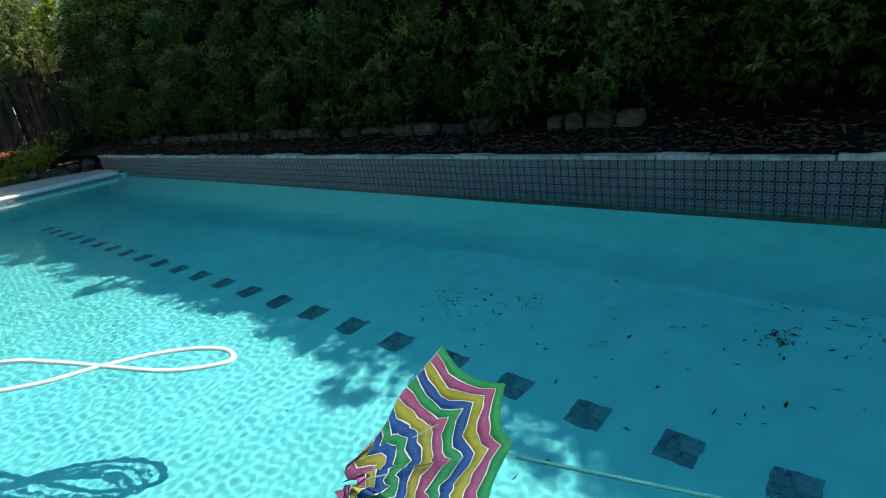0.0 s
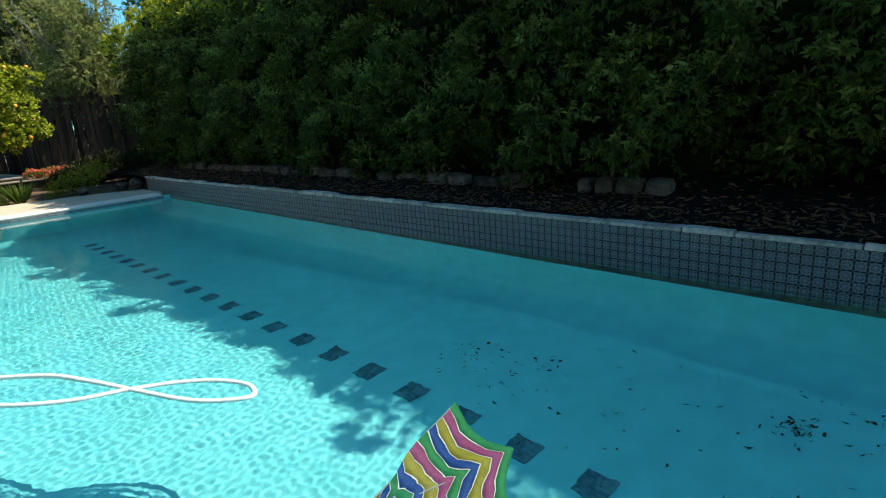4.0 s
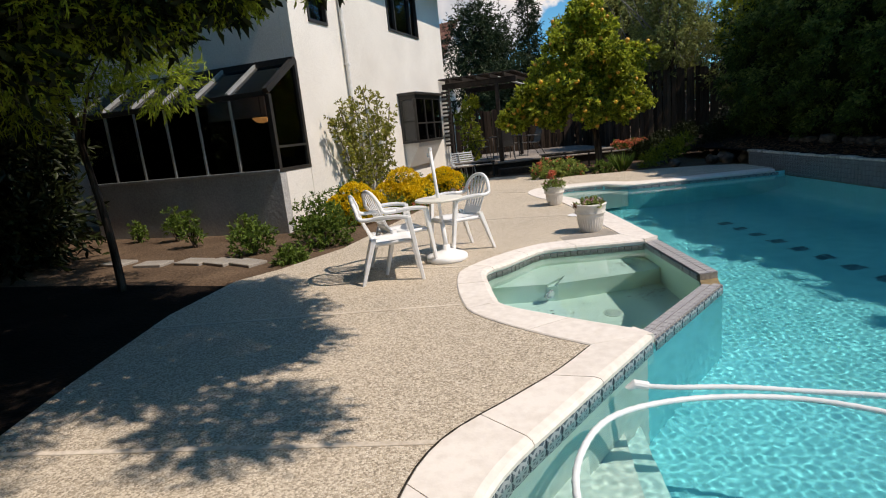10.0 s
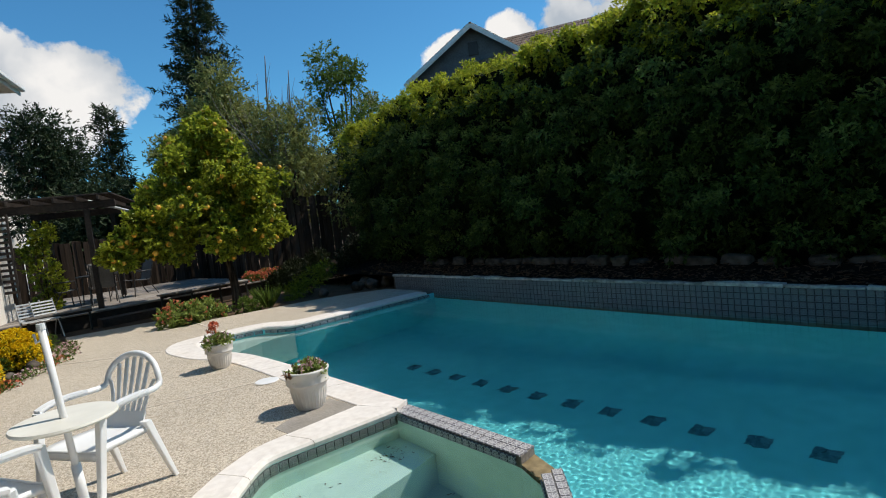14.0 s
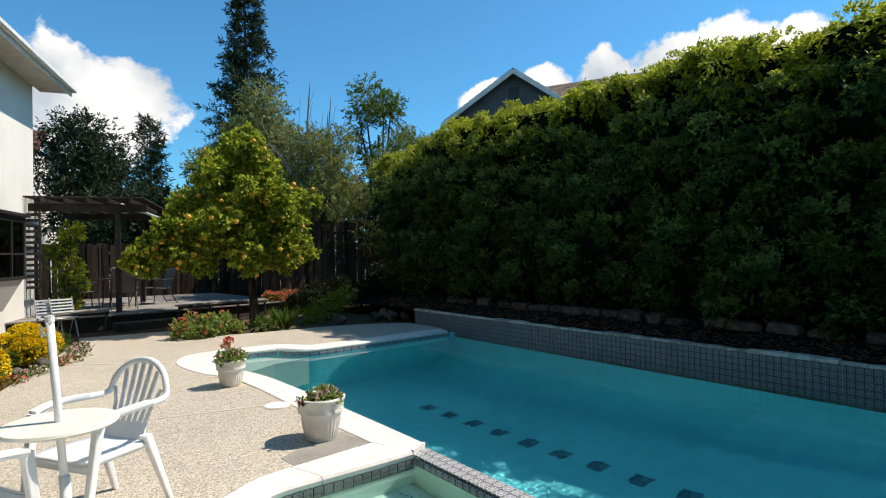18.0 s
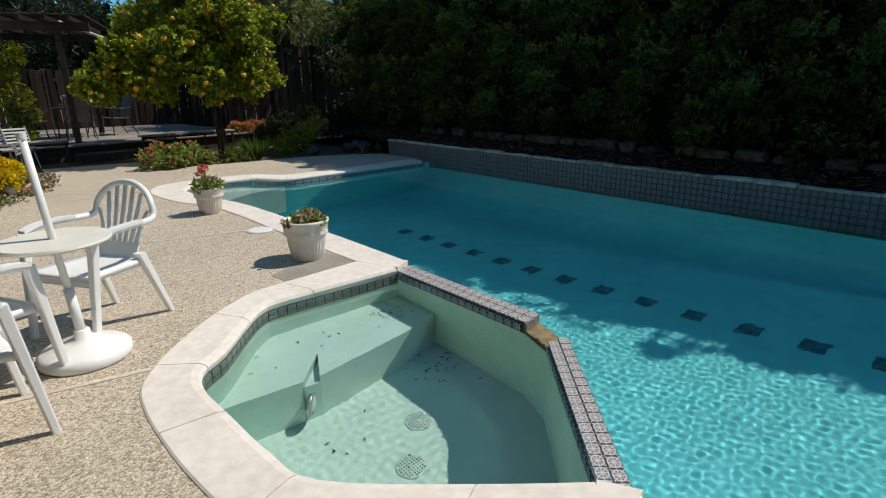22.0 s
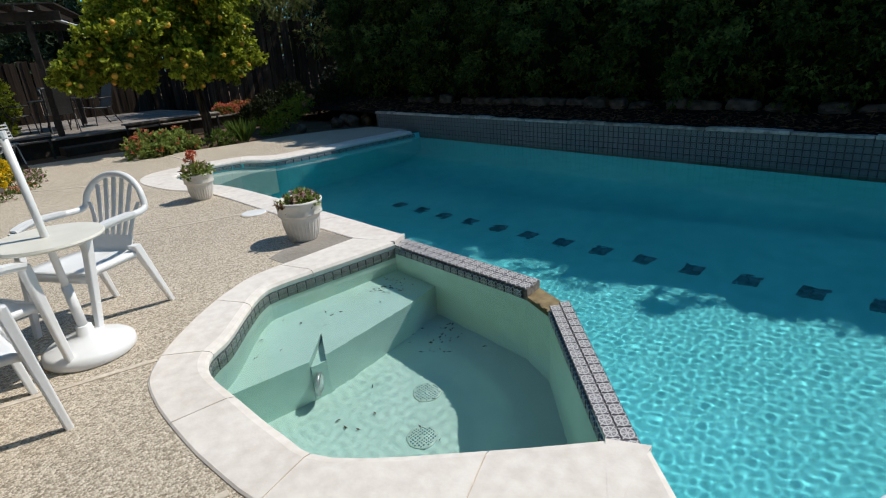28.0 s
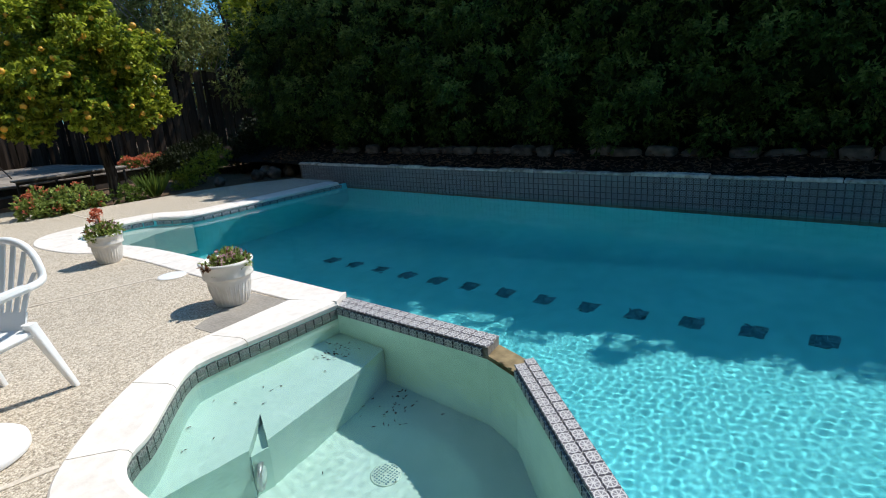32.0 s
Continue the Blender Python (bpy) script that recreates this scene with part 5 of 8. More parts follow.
boulder("stepping_stone", -5.08, -3.78, 0.02, 0.27, 0.17, 0.055, 25, "flat rounded stone on the patio's shaded edge", "stone", seed=4)
def slab_rock(x, y, z, sx, sy, sz, rz, seed):
    """A squarish quarried stone with worn corners."""
    bm = bmesh.new()
    bmesh.ops.create_icosphere(bm, subdivisions=3, radius=1.0)
    for v in bm.verts:
        p = v.co.copy()
        q = Vector([math.copysign(abs(c) ** 0.5, c) for c in p])
        v.co = q * (0.95 + 0.16 * noise.noise(p * 1.4 + Vector((seed * 1.7, 0, 0))) + 0.08 * noise.noise(p * 3.6 + Vector((0, seed, 0))))
        v.co.x *= sx
        v.co.y *= sy
        v.co.z *= sz
    ob = new("border_rock", mesh_of("border_rock", bm, ROCK, True))
    ob.matrix_basis = pose(x, y, z, 4 * math.sin(seed), 0, rz)
    tagged(ob, "weathered tan stone edging the bank under the hedge", "rock", "border rocks")


# flagstones take the damp grey to stand for part shade on them
for k, (x, y, sx, sy, rz) in enumerate(((-5.05, 0.88, 0.24, 0.14, -38), (-5.48, 1.10, 0.24, 0.15, -35), (-5.95, 1.30, 0.25, 0.15, -25), (-6.6, 1.42, 0.24, 0.14, -15), (-7.3, 1.75, 0.24, 0.15, -25))):
    flag = new("flagstone", mesh_of("flagstone", new_box((0, 0, 0), (sx * 2, sy * 2, 0.05), bevel=0.012, segments=2), DAMP_SHADED))
    flag.matrix_basis = pose(x, y, -0.03, 0, 0, rz)
    tagged(flag, "flat pale grey flagstone, darkened for part shade, in the dry bed", "flagstone", "flagstones by the lean-to")
rock_rng = random.Random(5)
rock_y, rock_k = -4.45, 0
while rock_y < 6.1:
    half = rock_rng.uniform(0.12, 0.26)
    slab_rock(5.22 + rock_rng.uniform(-0.05, 0.05), rock_y + half, 0.46 + rock_rng.uniform(-0.02, 0.03), 0.11, half, rock_rng.uniform(0.08, 0.12), rock_rng.uniform(-6, 6), rock_k)
    rock_y += half * 2 + rock_rng.choice((0.0, 0.02, 0.03, 0.25))
    rock_k += 1
for y, half, tall in ((-5.22, 0.08, 0.10), (-5.44, 0.10, 0.12), (-5.72, 0.14, 0.13), (-6.02, 0.13, 0.12), (-8.13, 0.13, 0.11), (-8.40, 0.13, 0.12), (-8.69, 0.15, 0.12), (-8.99, 0.14, 0.11), (-9.22, 0.08, 0.12)):
    slab_rock(5.20, y, 0.48, 0.12, half, tall, rock_rng.uniform(-10, 10), rock_k)
    rock_k += 1
for k, (x, y, s) in enumerate(((4.15, 7.5, 0.16), (4.45, 7.3, 0.18), (4.75, 7.15, 0.15), (5.0, 7.4, 0.2), (3.3, 7.6, 0.13), (4.6, 7.8, 0.2), (-2.55, 5.6, 0.10), (-2.25, 6.3, 0.09), (-3.0, 5.2, 0.10))):
    boulder("border_rock", x, y, s * 0.35, s, s * 0.85, s * 0.8, k * 50, "grey garden rock at the patio's edge", "rock", "border rocks", seed=30 + k)

# ---- timber deck, pergola and seating ----
deck = thing("timber_deck", -2.7, 10.1, 0, 6, "raised weathered grey timber deck with a low step", "deck")
D_Z = 0.30
part("deck_frame", new_box((3.0, 2.9, 0.10), (6.2, 5.7, 0.30), bevel=0.01), DARK_WOOD, deck)
part("deck_step", new_box((2.5, -0.22, 0.045), (1.25, 0.42, 0.17), bevel=0.01), DARK_WOOD, deck)
board_me = mesh_of("deck_board", new_box((0, 0, 0), (6.3, 0.135, 0.035), bevel=0.005), DECK_WOOD)
for k in range(41):
    o = new("deck_board", board_me)
    o.parent = deck
    o.matrix_basis = pose(3.0 + 0.02 * math.sin(k * 3.1), 0.05 + 0.142 * k, D_Z - 0.0175 + 0.002 * math.sin(k * 5.3))


def fence_run(name, x0, y0, x1, y1, z0, z1, label, gap=0.014, width=0.14):
    """Upright boards on two rails."""
    f = thing(name, x0, y0, z0, math.degrees(math.atan2(y1 - y0, x1 - x0)), label, "fence")
    ln = math.hypot(x1 - x0, y1 - y0)
    h = z1 - z0
    for z in (0.35, h - 0.35):
        part("rail", new_box((ln / 2, 0.045, z), (ln, 0.04, 0.09)), FENCE_WOOD, f)
    k = 0
    board_me = mesh_of("board", new_box((0, 0, h / 2), (width, 0.02, h), bevel=0.004), FENCE_WOOD)
    while k * (width + gap) < ln:
        o = new("board", board_me)
        o.parent = f
        o.matrix_basis = pose(k * (width + gap) + width / 2, 0.012 * math.sin(k * 2.1), 0.03 * math.sin(k * 1.7), 0, 0.8 * math.sin(k * 3.7), 0)
        k += 1
    for j in range(int(ln / 2.4) + 1):
        part("post", new_box((min(j * 2.4, ln), 0.10, h / 2), (0.09, 0.09, h + 0.05)), FENCE_WOOD, f)
    return f


fence_run("board_fence", 3.4, 12.1, 9.6, 11.4, -0.06, 2.55, "tall weathered board fence behind the trees", 0.003)
fence_run("board_fence", -3.2, 16.2, 3.4, 15.9, -0.06, 1.95, "dark board fence behind the deck", 0.006)
fence_run("board_fence", 3.4, 16.0, 3.45, 12.15, -0.06, 2.2, "dark board fence beside the deck", 0.006)
fence_run("board_fence", 9.6, 11.3, 10.4, -16.0, -0.06, 2.0, "weathered board fence behind the hedge")
fence_run("board_fence", -13.5, -13.5, 10.4, -16.0, -0.06, 2.0, "weathered board fence across the end of the garden")
fence_run("board_fence", -17.5, 6.0, -13.5, -13.5, -0.06, 2.0, "dark board fence along the shaded side")

perg = thing("pergola", 0, 0, 0, 0, "dark timber pergola with close battens over the deck", "pergola")
P_U0, P_U1, P_V0, P_V1 = -6.02, -3.55, 10.85, 14.4
for u, v in ((-4.14, 10.95), (-4.14, 14.2), (-5.7, 14.2)):
    part("post", hbox(u - 0.055, u + 0.055, v - 0.055, v + 0.055, D_Z, 2.58), DARK_WOOD, perg)
for v in (10.95, 14.2):
    part("beam", hbox(P_U0, P_U1, v - 0.045, v + 0.045, 2.582, 2.75), DARK_WOOD, perg)
u = P_U0 + 0.1
while u < P_U1:
    part("rafter", hbox(u - 0.02, u + 0.02, P_V0 - 0.3, P_V1, 2.752, 2.85), DARK_WOOD, perg)
    u += 0.42
v = P_V0 - 0.25
while v < P_V1:
    part("batten", hbox(P_U0, P_U1, v - 0.018, v + 0.018, 2.852, 2.885), DARK_WOOD, perg)
    v += 0.075
bm = bmesh.new()
a, b = H(-4.08, 10.95), H(-3.3, 10.95)
tube(bm, [(*a, 2.76), (*b, 2.45)], 0.03, 6)
part("brace", bm, GREY_METAL, perg)
# slatted shutter beside the bay window
shut = thing("slatted_screen", 0, 0, 0, 0, "narrow dark slatted screen panel beside the bay window", "screen")
for k in range(14):
    part("slat", hbox(UW + 0.02, UW + 0.24, 10.7, 10.76, 0.9 + k * 0.12, 0.96 + k * 0.12), DARK_WOOD, shut)
part("stile", hbox(UW + 0.245, UW + 0.28, 10.69, 10.77, 0.0, 2.6), DARK_WOOD, shut)

# low bench rails along the deck's front
for x0, x1, y0 in ((-2.1, -0.95, 9.86), (0.40, 2.55, 10.02)):
    r = thing("bench_rail", x0, y0, -0.045, 6, "low dark bench along the deck's front edge", "bench")
    ln = x1 - x0
    part("top_board", new_box((ln / 2, 0, 0.465), (ln, 0.26, 0.035)), DECK_WOOD, r)
    part("rail", new_box((ln / 2, -0.11, 0.42), (ln, 0.03, 0.05)), DARK_WOOD, r)
    n_leg = int(ln / 0.55) + 1
    for k in range(n_leg):
        part("leg", new_box((0.04 + (ln - 0.08) * k / max(1, n_leg - 1), -0.06, 0.223), (0.04, 0.04, 0.446)), METAL_BLACK, r)


def sling_chair():
    """A tubular patio chair with a sling seat, facing -y."""
    c = thing("patio_chair", 0, 0, 0, 0, "dark metal patio chair with a grey sling seat", "chair", "patio chairs on the deck")
    part("seat", slab_curve(bmesh.new(), spline([(0, -0.24, 0.43), (0, 0.0, 0.40), (0, 0.20, 0.42)], 4), 0.46, 0.012, (1, 0, 0)), SLING, c)
    part("backrest", slab_curve(bmesh.new(), spline([(0, 0.20, 0.42), (0, 0.27, 0.66), (0, 0.38, 0.98)], 4), 0.46, 0.012, (1, 0, 0)), SLING, c)
    for s in (-1, 1):
        part("side_frame", tube(bmesh.new(), spline([(s * 0.25, -0.25, 0.44), (s * 0.25, 0.0, 0.41), (s * 0.25, 0.20, 0.43), (s * 0.25, 0.27, 0.66), (s * 0.25, 0.39, 1.0)], 4), 0.014, 8), METAL_BLACK, c, smooth=True)
        part("armrest", tube(bmesh.new(), [(s * 0.27, -0.20, 0.64), (s * 0.27, 0.26, 0.65)], 0.016, 8), METAL_BLACK, c, smooth=True)
        part("leg", tube(bmesh.new(), [(s * 0.27, -0.20, 0.64), (s * 0.27, -0.26, 0.0)], 0.013, 8), METAL_BLACK, c)
        part("leg", tube(bmesh.new(), [(s * 0.26, 0.10, 0.44), (s * 0.27, 0.36, 0.0)], 0.013, 8), METAL_BLACK, c)
    return c


TCX, TCY = -0.30, 12.6
sc = sling_chair()
sc.matrix_basis = pose(TCX - 0.85, TCY - 0.2, D_Z, 0, 0, 100)
copy_thing(sc, pose(TCX + 0.85, TCY + 0.05, D_Z, 0, 0, -75))
copy_thing(sc, pose(TCX + 0.2, TCY + 0.8, D_Z, 0, 0, 15))
copy_thing(sc, pose(TCX - 0.1, TCY - 0.85, D_Z, 0, 0, 175))
pt = thing("patio_table", TCX, TCY, D_Z, 10, "round dark metal patio table on the deck", "table")
part("tabletop", lathe(bmesh.new(), [(0.53, 0.68), (0.55, 0.69), (0.55, 0.71), (0.0, 0.712)], 32), METAL_BLACK, pt)
for k in range(4):
    a = math.pi / 2 * k
    part("leg", tube(bmesh.new(), [(0.40 * math.cos(a), 0.40 * math.sin(a), 0.68), (0.46 * math.cos(a), 0.46 * math.sin(a), 0.0)], 0.016, 8), METAL_BLACK, pt)
# folded garden chairs by the house
for k, (u, v, r) in enumerate(((-5.12, 9.55, 30), (-4.90, 9.65, 38))):
    fc = thing("folding_chair", *H(u, v), -0.045, HOUSE_TURN + r, "folded pale metal garden chair leaning by the bay window", "chair", "folding chairs by the house")
    for s in (-1, 1):
        part("side_tube", tube(bmesh.new(), spline([(s * 0.2, -0.2, 0.0), (s * 0.2, -0.05, 0.4), (s * 0.2, 0.1, 0.8)], 4), 0.012, 8), GREY_METAL, fc)
        part("side_tube", tube(bmesh.new(), spline([(s * 0.18, 0.15, 0.0), (s * 0.18, -0.05, 0.42)], 4), 0.012, 8), GREY_METAL, fc)
    for j in range(6):
        t = 0.45 + j * 0.06
        part("slat", new_box((0, -0.05 + (t - 0.4) * 0.37, t), (0.42, 0.012, 0.035), (-20, 0, 0)), GREY_METAL, fc)
    part("seat", new_box((0, -0.1, 0.42), (0.38, 0.28, 0.012), (8, 0, 0)), GREY_METAL, fc)

# ---- neighbouring houses ----
def gable_house(name, x, y, rz, w, d, eave, ridge, wall_mat, roof_mat, label, overhang=0.4, chimney=None):
    """A house with its gable end towards -y, at its own foot."""
    h = thing(name, x, y, -0.06, rz, label, "house")
    bm = bmesh.new()
    prof = [(-w / 2, 0), (w / 2, 0), (w / 2, eave), (0, ridge), (-w / 2, eave)]
    a = [bm.verts.new((px, 0, pz)) for px, pz in prof]
    b = [bm.verts.new((px, d, pz)) for px, pz in prof]
    bm.faces.new(a)
    bm.faces.new(reversed(b))
    for i in range(5):
        bm.faces.new((a[i], b[i], b[(i + 1) % 5], a[(i + 1) % 5]))
    bmesh.ops.recalc_face_normals(bm, faces=bm.faces)
    part("wall", bm, wall_mat, h)
    pitch = math.atan2(ridge - eave, w / 2)
    slope_len = (w / 2 + overhang) / math.cos(pitch)
    for s in (-1, 1):
        rb = bmesh.new()
        rows = int(slope_len / 0.33)
        cols = int((d + 2 * overhang) / 0.30)
        for i in range(rows):
            for j in range(cols):
                t0 = i * 0.33
                px = s * (t0 + 0.16) * math.cos(pitch)
                pz = ridge - (t0 + 0.16) * math.sin(pitch) + 0.10
                box(rb, (px, -overhang + (j + 0.5) * 0.30, pz), (0.36, 0.27, 0.05), (0, s * math.degrees(pitch) + s * -3, 0)) if rows * cols < 900 else None
        if rows * cols >= 900:
            box(rb, (s * slope_len / 2 * math.cos(pitch), d / 2, ridge - slope_len / 2 * math.sin(pitch) + 0.08), (slope_len, d + 2 * overhang, 0.08), (0, s * math.degrees(pitch), 0))
        part("roof", rb, roof_mat, h)
        part("roof_deck", new_box((s * slope_len / 2 * math.cos(pitch), d / 2, ridge - slope_len / 2 * math.sin(pitch) + 0.045), (slope_len, d + 2 * overhang, 0.06), (0, s * math.degrees(pitch), 0)), roof_mat, h)
        part("barge_board", new_box((s * slope_len / 2 * math.cos(pitch), -overhang - 0.015, ridge - slope_len / 2 * math.sin(pitch) - 0.02), (slope_len, 0.04, 0.20), (0, s * math.degrees(pitch), 0)), WHITE_TRIM, h)
    if chimney:
        cx, cy, ch = chimney
        c = part("chimney", new_box((cx, cy, ch / 2 + eave / 2), (0.7, 0.7, ch - eave + eave), bevel=0.02), WHITE_TRIM, h)
        part("cap", new_box((cx, cy, eave / 2 + ch - eave / 2 + ch * 0.0 + eave / 2 + 0.06), (0.9, 0.9, 0.12)), WHITE_TRIM, c)
    return h


gable_house("neighbour_house", 14.7, 13.1, -49.8, 5.4, 3.6, 7.5, 9.35, GREY_WALL, ROOF_GREY, "grey gabled neighbouring house above the hedge")
gable_house("neighbour_house", 16.6, 14.2, -154.5, 6.2, 10.5, 7.2, 9.1, GREY_WALL, ROOF_GREY, "long brown tiled roof of the neighbouring house above the hedge")
gable_house("neighbour_house", -1.25, 27.2, 52, 3.4, 9.0, 5.1, 7.3, STUCCO, ROOF_TILE, "cream neighbouring house with a red clay tile roof")

vent_house = bpy.data.objects["neighbour_house"]
part("gable_vent", new_box((0.0, -0.03, 8.45), (0.42, 0.06, 0.55)), METAL_BLACK, vent_house, "dark louvred vent in the gable")
stack = part("chimney", new_box((-1.9, 2.6, 7.2), (0.75, 0.75, 2.6), bevel=0.02), WHITE_TRIM, vent_house, "pale chimney stack")
part("cap", new_box((-1.9, 2.6, 8.56), (0.95, 0.95, 0.12)), WHITE_TRIM, stack)
part("flue", tube(bmesh.new(), [(-1.9, 2.6, 8.6), (-1.9, 2.6, 9.0)], 0.11, 10), GREY_METAL, stack)

# small white path light under the hedge
lamp_post = thing("path_light", 6.2, 5.36, 0.60, 0, "small white path light under the hedge", "garden light")
part("stem", tube(bmesh.new(), [(0, 0, 0), (0, 0, 0.18)], 0.012, 8), METAL_BLACK, lamp_post)
part("cap", lathe(bmesh.new(), [(0.10, 0.18), (0.10, 0.20), (0.06, 0.225), (0.0, 0.235)], 20), WHITE_PLASTIC, lamp_post, smooth=True)

# ---- plants ----
rng = np.random.default_rng(7)


def unit(a):
    return a / np.maximum(np.linalg.norm(a, axis=1, keepdims=True), 1e-9)


def leaf_mesh(name, base, way, length, width, material, fold=0.25):
    """One folded four-cornered leaf for every base point, pointing along way."""
    n = len(base)
    way = unit(np.asarray(way, float))
    side = unit(np.cross(way, rng.normal(size=(n, 3))))
    up = np.cross(side, way)
    length, width = np.broadcast_to(length, n)[:, None], np.broadcast_to(width, n)[:, None]
    mid = base + way * length * 0.45
    v = np.empty((n, 4, 3))
    v[:, 0] = base
    if np.mean(width / length) > 0.55:
        # blunt rounded leaf
        v = np.empty((n, 6, 3))
        v[:, 0], v[:, 3] = base, base + way * length - up * width * fold
        for i, at, out in ((1, 0.42, 0.40), (2, 0.86, 0.38), (5, 0.42, -0.40), (4, 0.86, -0.38)):
            v[:, i] = base + way * length * at + side * width * out + up * width * fold * 0.6
        return raw_mesh(name, v.reshape(-1, 3), (np.arange(n)[:, None, None] * 6 + np.array([[0, 1, 2], [0, 2, 3], [0, 3, 4], [0, 4, 5]])).reshape(-1, 3), material)
    v[:, 1] = mid + side * width * 0.5 + up * width * fold
    v[:, 2] = base + way * length - up * width * fold
    v[:, 3] = mid - side * width * 0.5 + up * width * fold
    return raw_mesh(name, v.reshape(-1, 3), (np.arange(n)[:, None, None] * 4 + np.array([[0, 1, 2], [0, 2, 3]])).reshape(-1, 3), material)


def raw_mesh(name, verts, tris, material):
    me = bpy.data.meshes.new(name)
    me.vertices.add(len(verts))
    me.vertices.foreach_set("co", np.ascontiguousarray(verts, dtype=np.float32).ravel())
    me.loops.add(len(tris) * 3)
    me.loops.foreach_set("vertex_index", np.ascontiguousarray(tris, dtype=np.int32).ravel())
    me.polygons.add(len(tris))
    me.polygons.foreach_set("loop_start", np.arange(0, len(tris) * 3, 3, dtype=np.int32))
    me.update(calc_edges=True)
    me.materials.append(material)
    return me


def clump_points(centres, radii, count, flat=1.0):
    """Points in and on balls, and the way out of each ball."""
    which = rng.integers(0, len(centres), count)
    d = unit(rng.normal(size=(count, 3)))
    r = rng.random(count) ** 0.4
    off = d * (r * np.asarray(radii)[which])[:, None] * np.array([1, 1, flat])
    return np.asarray(centres)[which] + off, d


def add_leaves(parent, name, base, way, length, width, material, label="", fold=0.25):
    ob = new(name, leaf_mesh(name, base, way, length, width, material, fold))
    ob.parent = parent
    if label:
        ob["label"] = label
    return ob


def sprig_leaves(centres, ways, per, spread, droop=0.2):
    """Leaf bases and ways for little sprigs: leaves fan out from a twig that starts at each centre."""
    n = len(centres)
    t = rng.random((n, per, 1))
    twig = unit(ways)[:, None, :] * spread
    base = centres[:, None, :] + twig * t
    fan = rng.normal(size=(n, per, 3)) * 0.75 + unit(ways)[:, None, :]
    fan[..., 2] -= droop
    return base.reshape(-1, 3), fan.reshape(-1, 3)


# tall clipped hedge along the pool
hedge = thing("hedge", 0, 0, 0, 0, "tall dense clipped green hedge, new growth on top brightened as sunlit", "hedge", kind="stuff")
HY0, HY1 = -15.5, 8.7


def hedge_face(y, z):
    """How far the hedge's face stands out at a place along and up it."""
    bulge = 0.30 * np.sin(y * 1.9 + 1.2 * np.sin(z * 1.7)) * np.sin(z * 2.1 + y * 0.6) + 0.20 * np.sin(y * 4.3 + z * 2.7)
    low = np.clip((1.5 - z) / 1.1, 0, 1) * 0.40
    high = np.clip((z - 3.3) / 0.5, 0, 1)
    return 5.02 - bulge * 0.55 * (1 - 0.75 * high) + low + 0.10 * high


def hedge_top(y):
    end = np.clip((y - 6.6) / 2.1, 0, 1) ** 2
    return np.interp(y, [-15.0, -3.6, -2.8, -0.5, 3.0, 9.0], [4.34, 4.24, 4.36, 4.40, 4.40, 4.42]) + 0.05 * np.sin(y * 1.3) + 0.05 * np.sin(y * 3.1 + 1) + 0.03 * np.sin(y * 7.7) - 0.6 * end


# hanging sprays of leaves stand proud of the face with dark hollows between them
cy, cz = np.meshgrid(np.arange(HY0, HY1, 0.43), np.arange(0.78, 4.6, 0.38))
cy, cz = cy.ravel() + rng.uniform(-0.19, 0.19, cy.size), cz.ravel() + rng.uniform(-0.16, 0.16, cy.size)
keep = cz < hedge_top(cy) - 0.14
cy, cz = cy[keep], cz[keep]
centres = np.stack([hedge_face(cy, cz) + 0.20 + rng.normal(0, 0.15, len(cy)), cy, cz], 1)
sizes = rng.uniform(0.15, 0.34, len(cy)) * (1 - 0.35 * np.clip((cz - 3.4) / 0.5, 0, 1))
n = 30000
which = rng.integers(0, len(cy), n)
d = unit(rng.normal(size=(n, 3)) + np.array([-0.9, 0, 0.55]))
p = centres[which] + d * (sizes[which] * rng.uniform(0.75, 1.05, n))[:, None] * np.array([1, 1, 0.85])
b, w = sprig_leaves(p, d * 0.7 + np.array([-0.35, 0, 0.05]) + rng.normal(0, 0.3, d.shape), 8, 0.13, 0.75)
# leaves near the top, or facing up, take lighter colours as lit ones
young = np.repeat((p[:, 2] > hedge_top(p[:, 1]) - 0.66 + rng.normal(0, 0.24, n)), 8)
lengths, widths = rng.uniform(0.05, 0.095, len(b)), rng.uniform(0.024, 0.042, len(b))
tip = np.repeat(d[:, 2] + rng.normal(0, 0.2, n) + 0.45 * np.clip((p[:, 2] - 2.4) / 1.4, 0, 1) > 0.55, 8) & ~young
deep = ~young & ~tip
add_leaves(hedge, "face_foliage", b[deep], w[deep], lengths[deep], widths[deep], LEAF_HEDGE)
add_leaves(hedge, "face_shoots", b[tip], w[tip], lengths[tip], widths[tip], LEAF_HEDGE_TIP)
add_leaves(hedge, "upper_growth", b[young], w[young], lengths[young], widths[young], LEAF_HEDGE_TOP, "yellow-green new growth, brightened as sunlit")
# rounded tufts of new growth along the top, coloured as sunlit
ty, tx = np.meshgrid(np.arange(HY0, HY1 + 0.1, 0.34), np.arange(5.40, 7.4, 0.33))
ty, tx = ty.ravel() + rng.uniform(-0.16, 0.16, ty.size), tx.ravel() + rng.uniform(-0.15, 0.15, ty.size)
tufts_c = np.stack([tx, ty, hedge_top(ty) - 0.04 - np.clip(5.9 - tx, 0, 1) * 0.35 + rng.normal(0, 0.05, len(ty))], 1)
tufts_r = rng.uniform(0.12, 0.24, len(ty))
n = 18500
which = rng.integers(0, len(ty), n)
d = unit(rng.normal(size=(n, 3)) + np.array([-0.3, 0, 0.7]))
p = tufts_c[which] + d * (tufts_r[which] * rng.uniform(0.7, 1.05, n))[:, None]
b, w = sprig_leaves(p, d + rng.normal(0, 0.3, d.shape), 7, 0.08, 0.2)
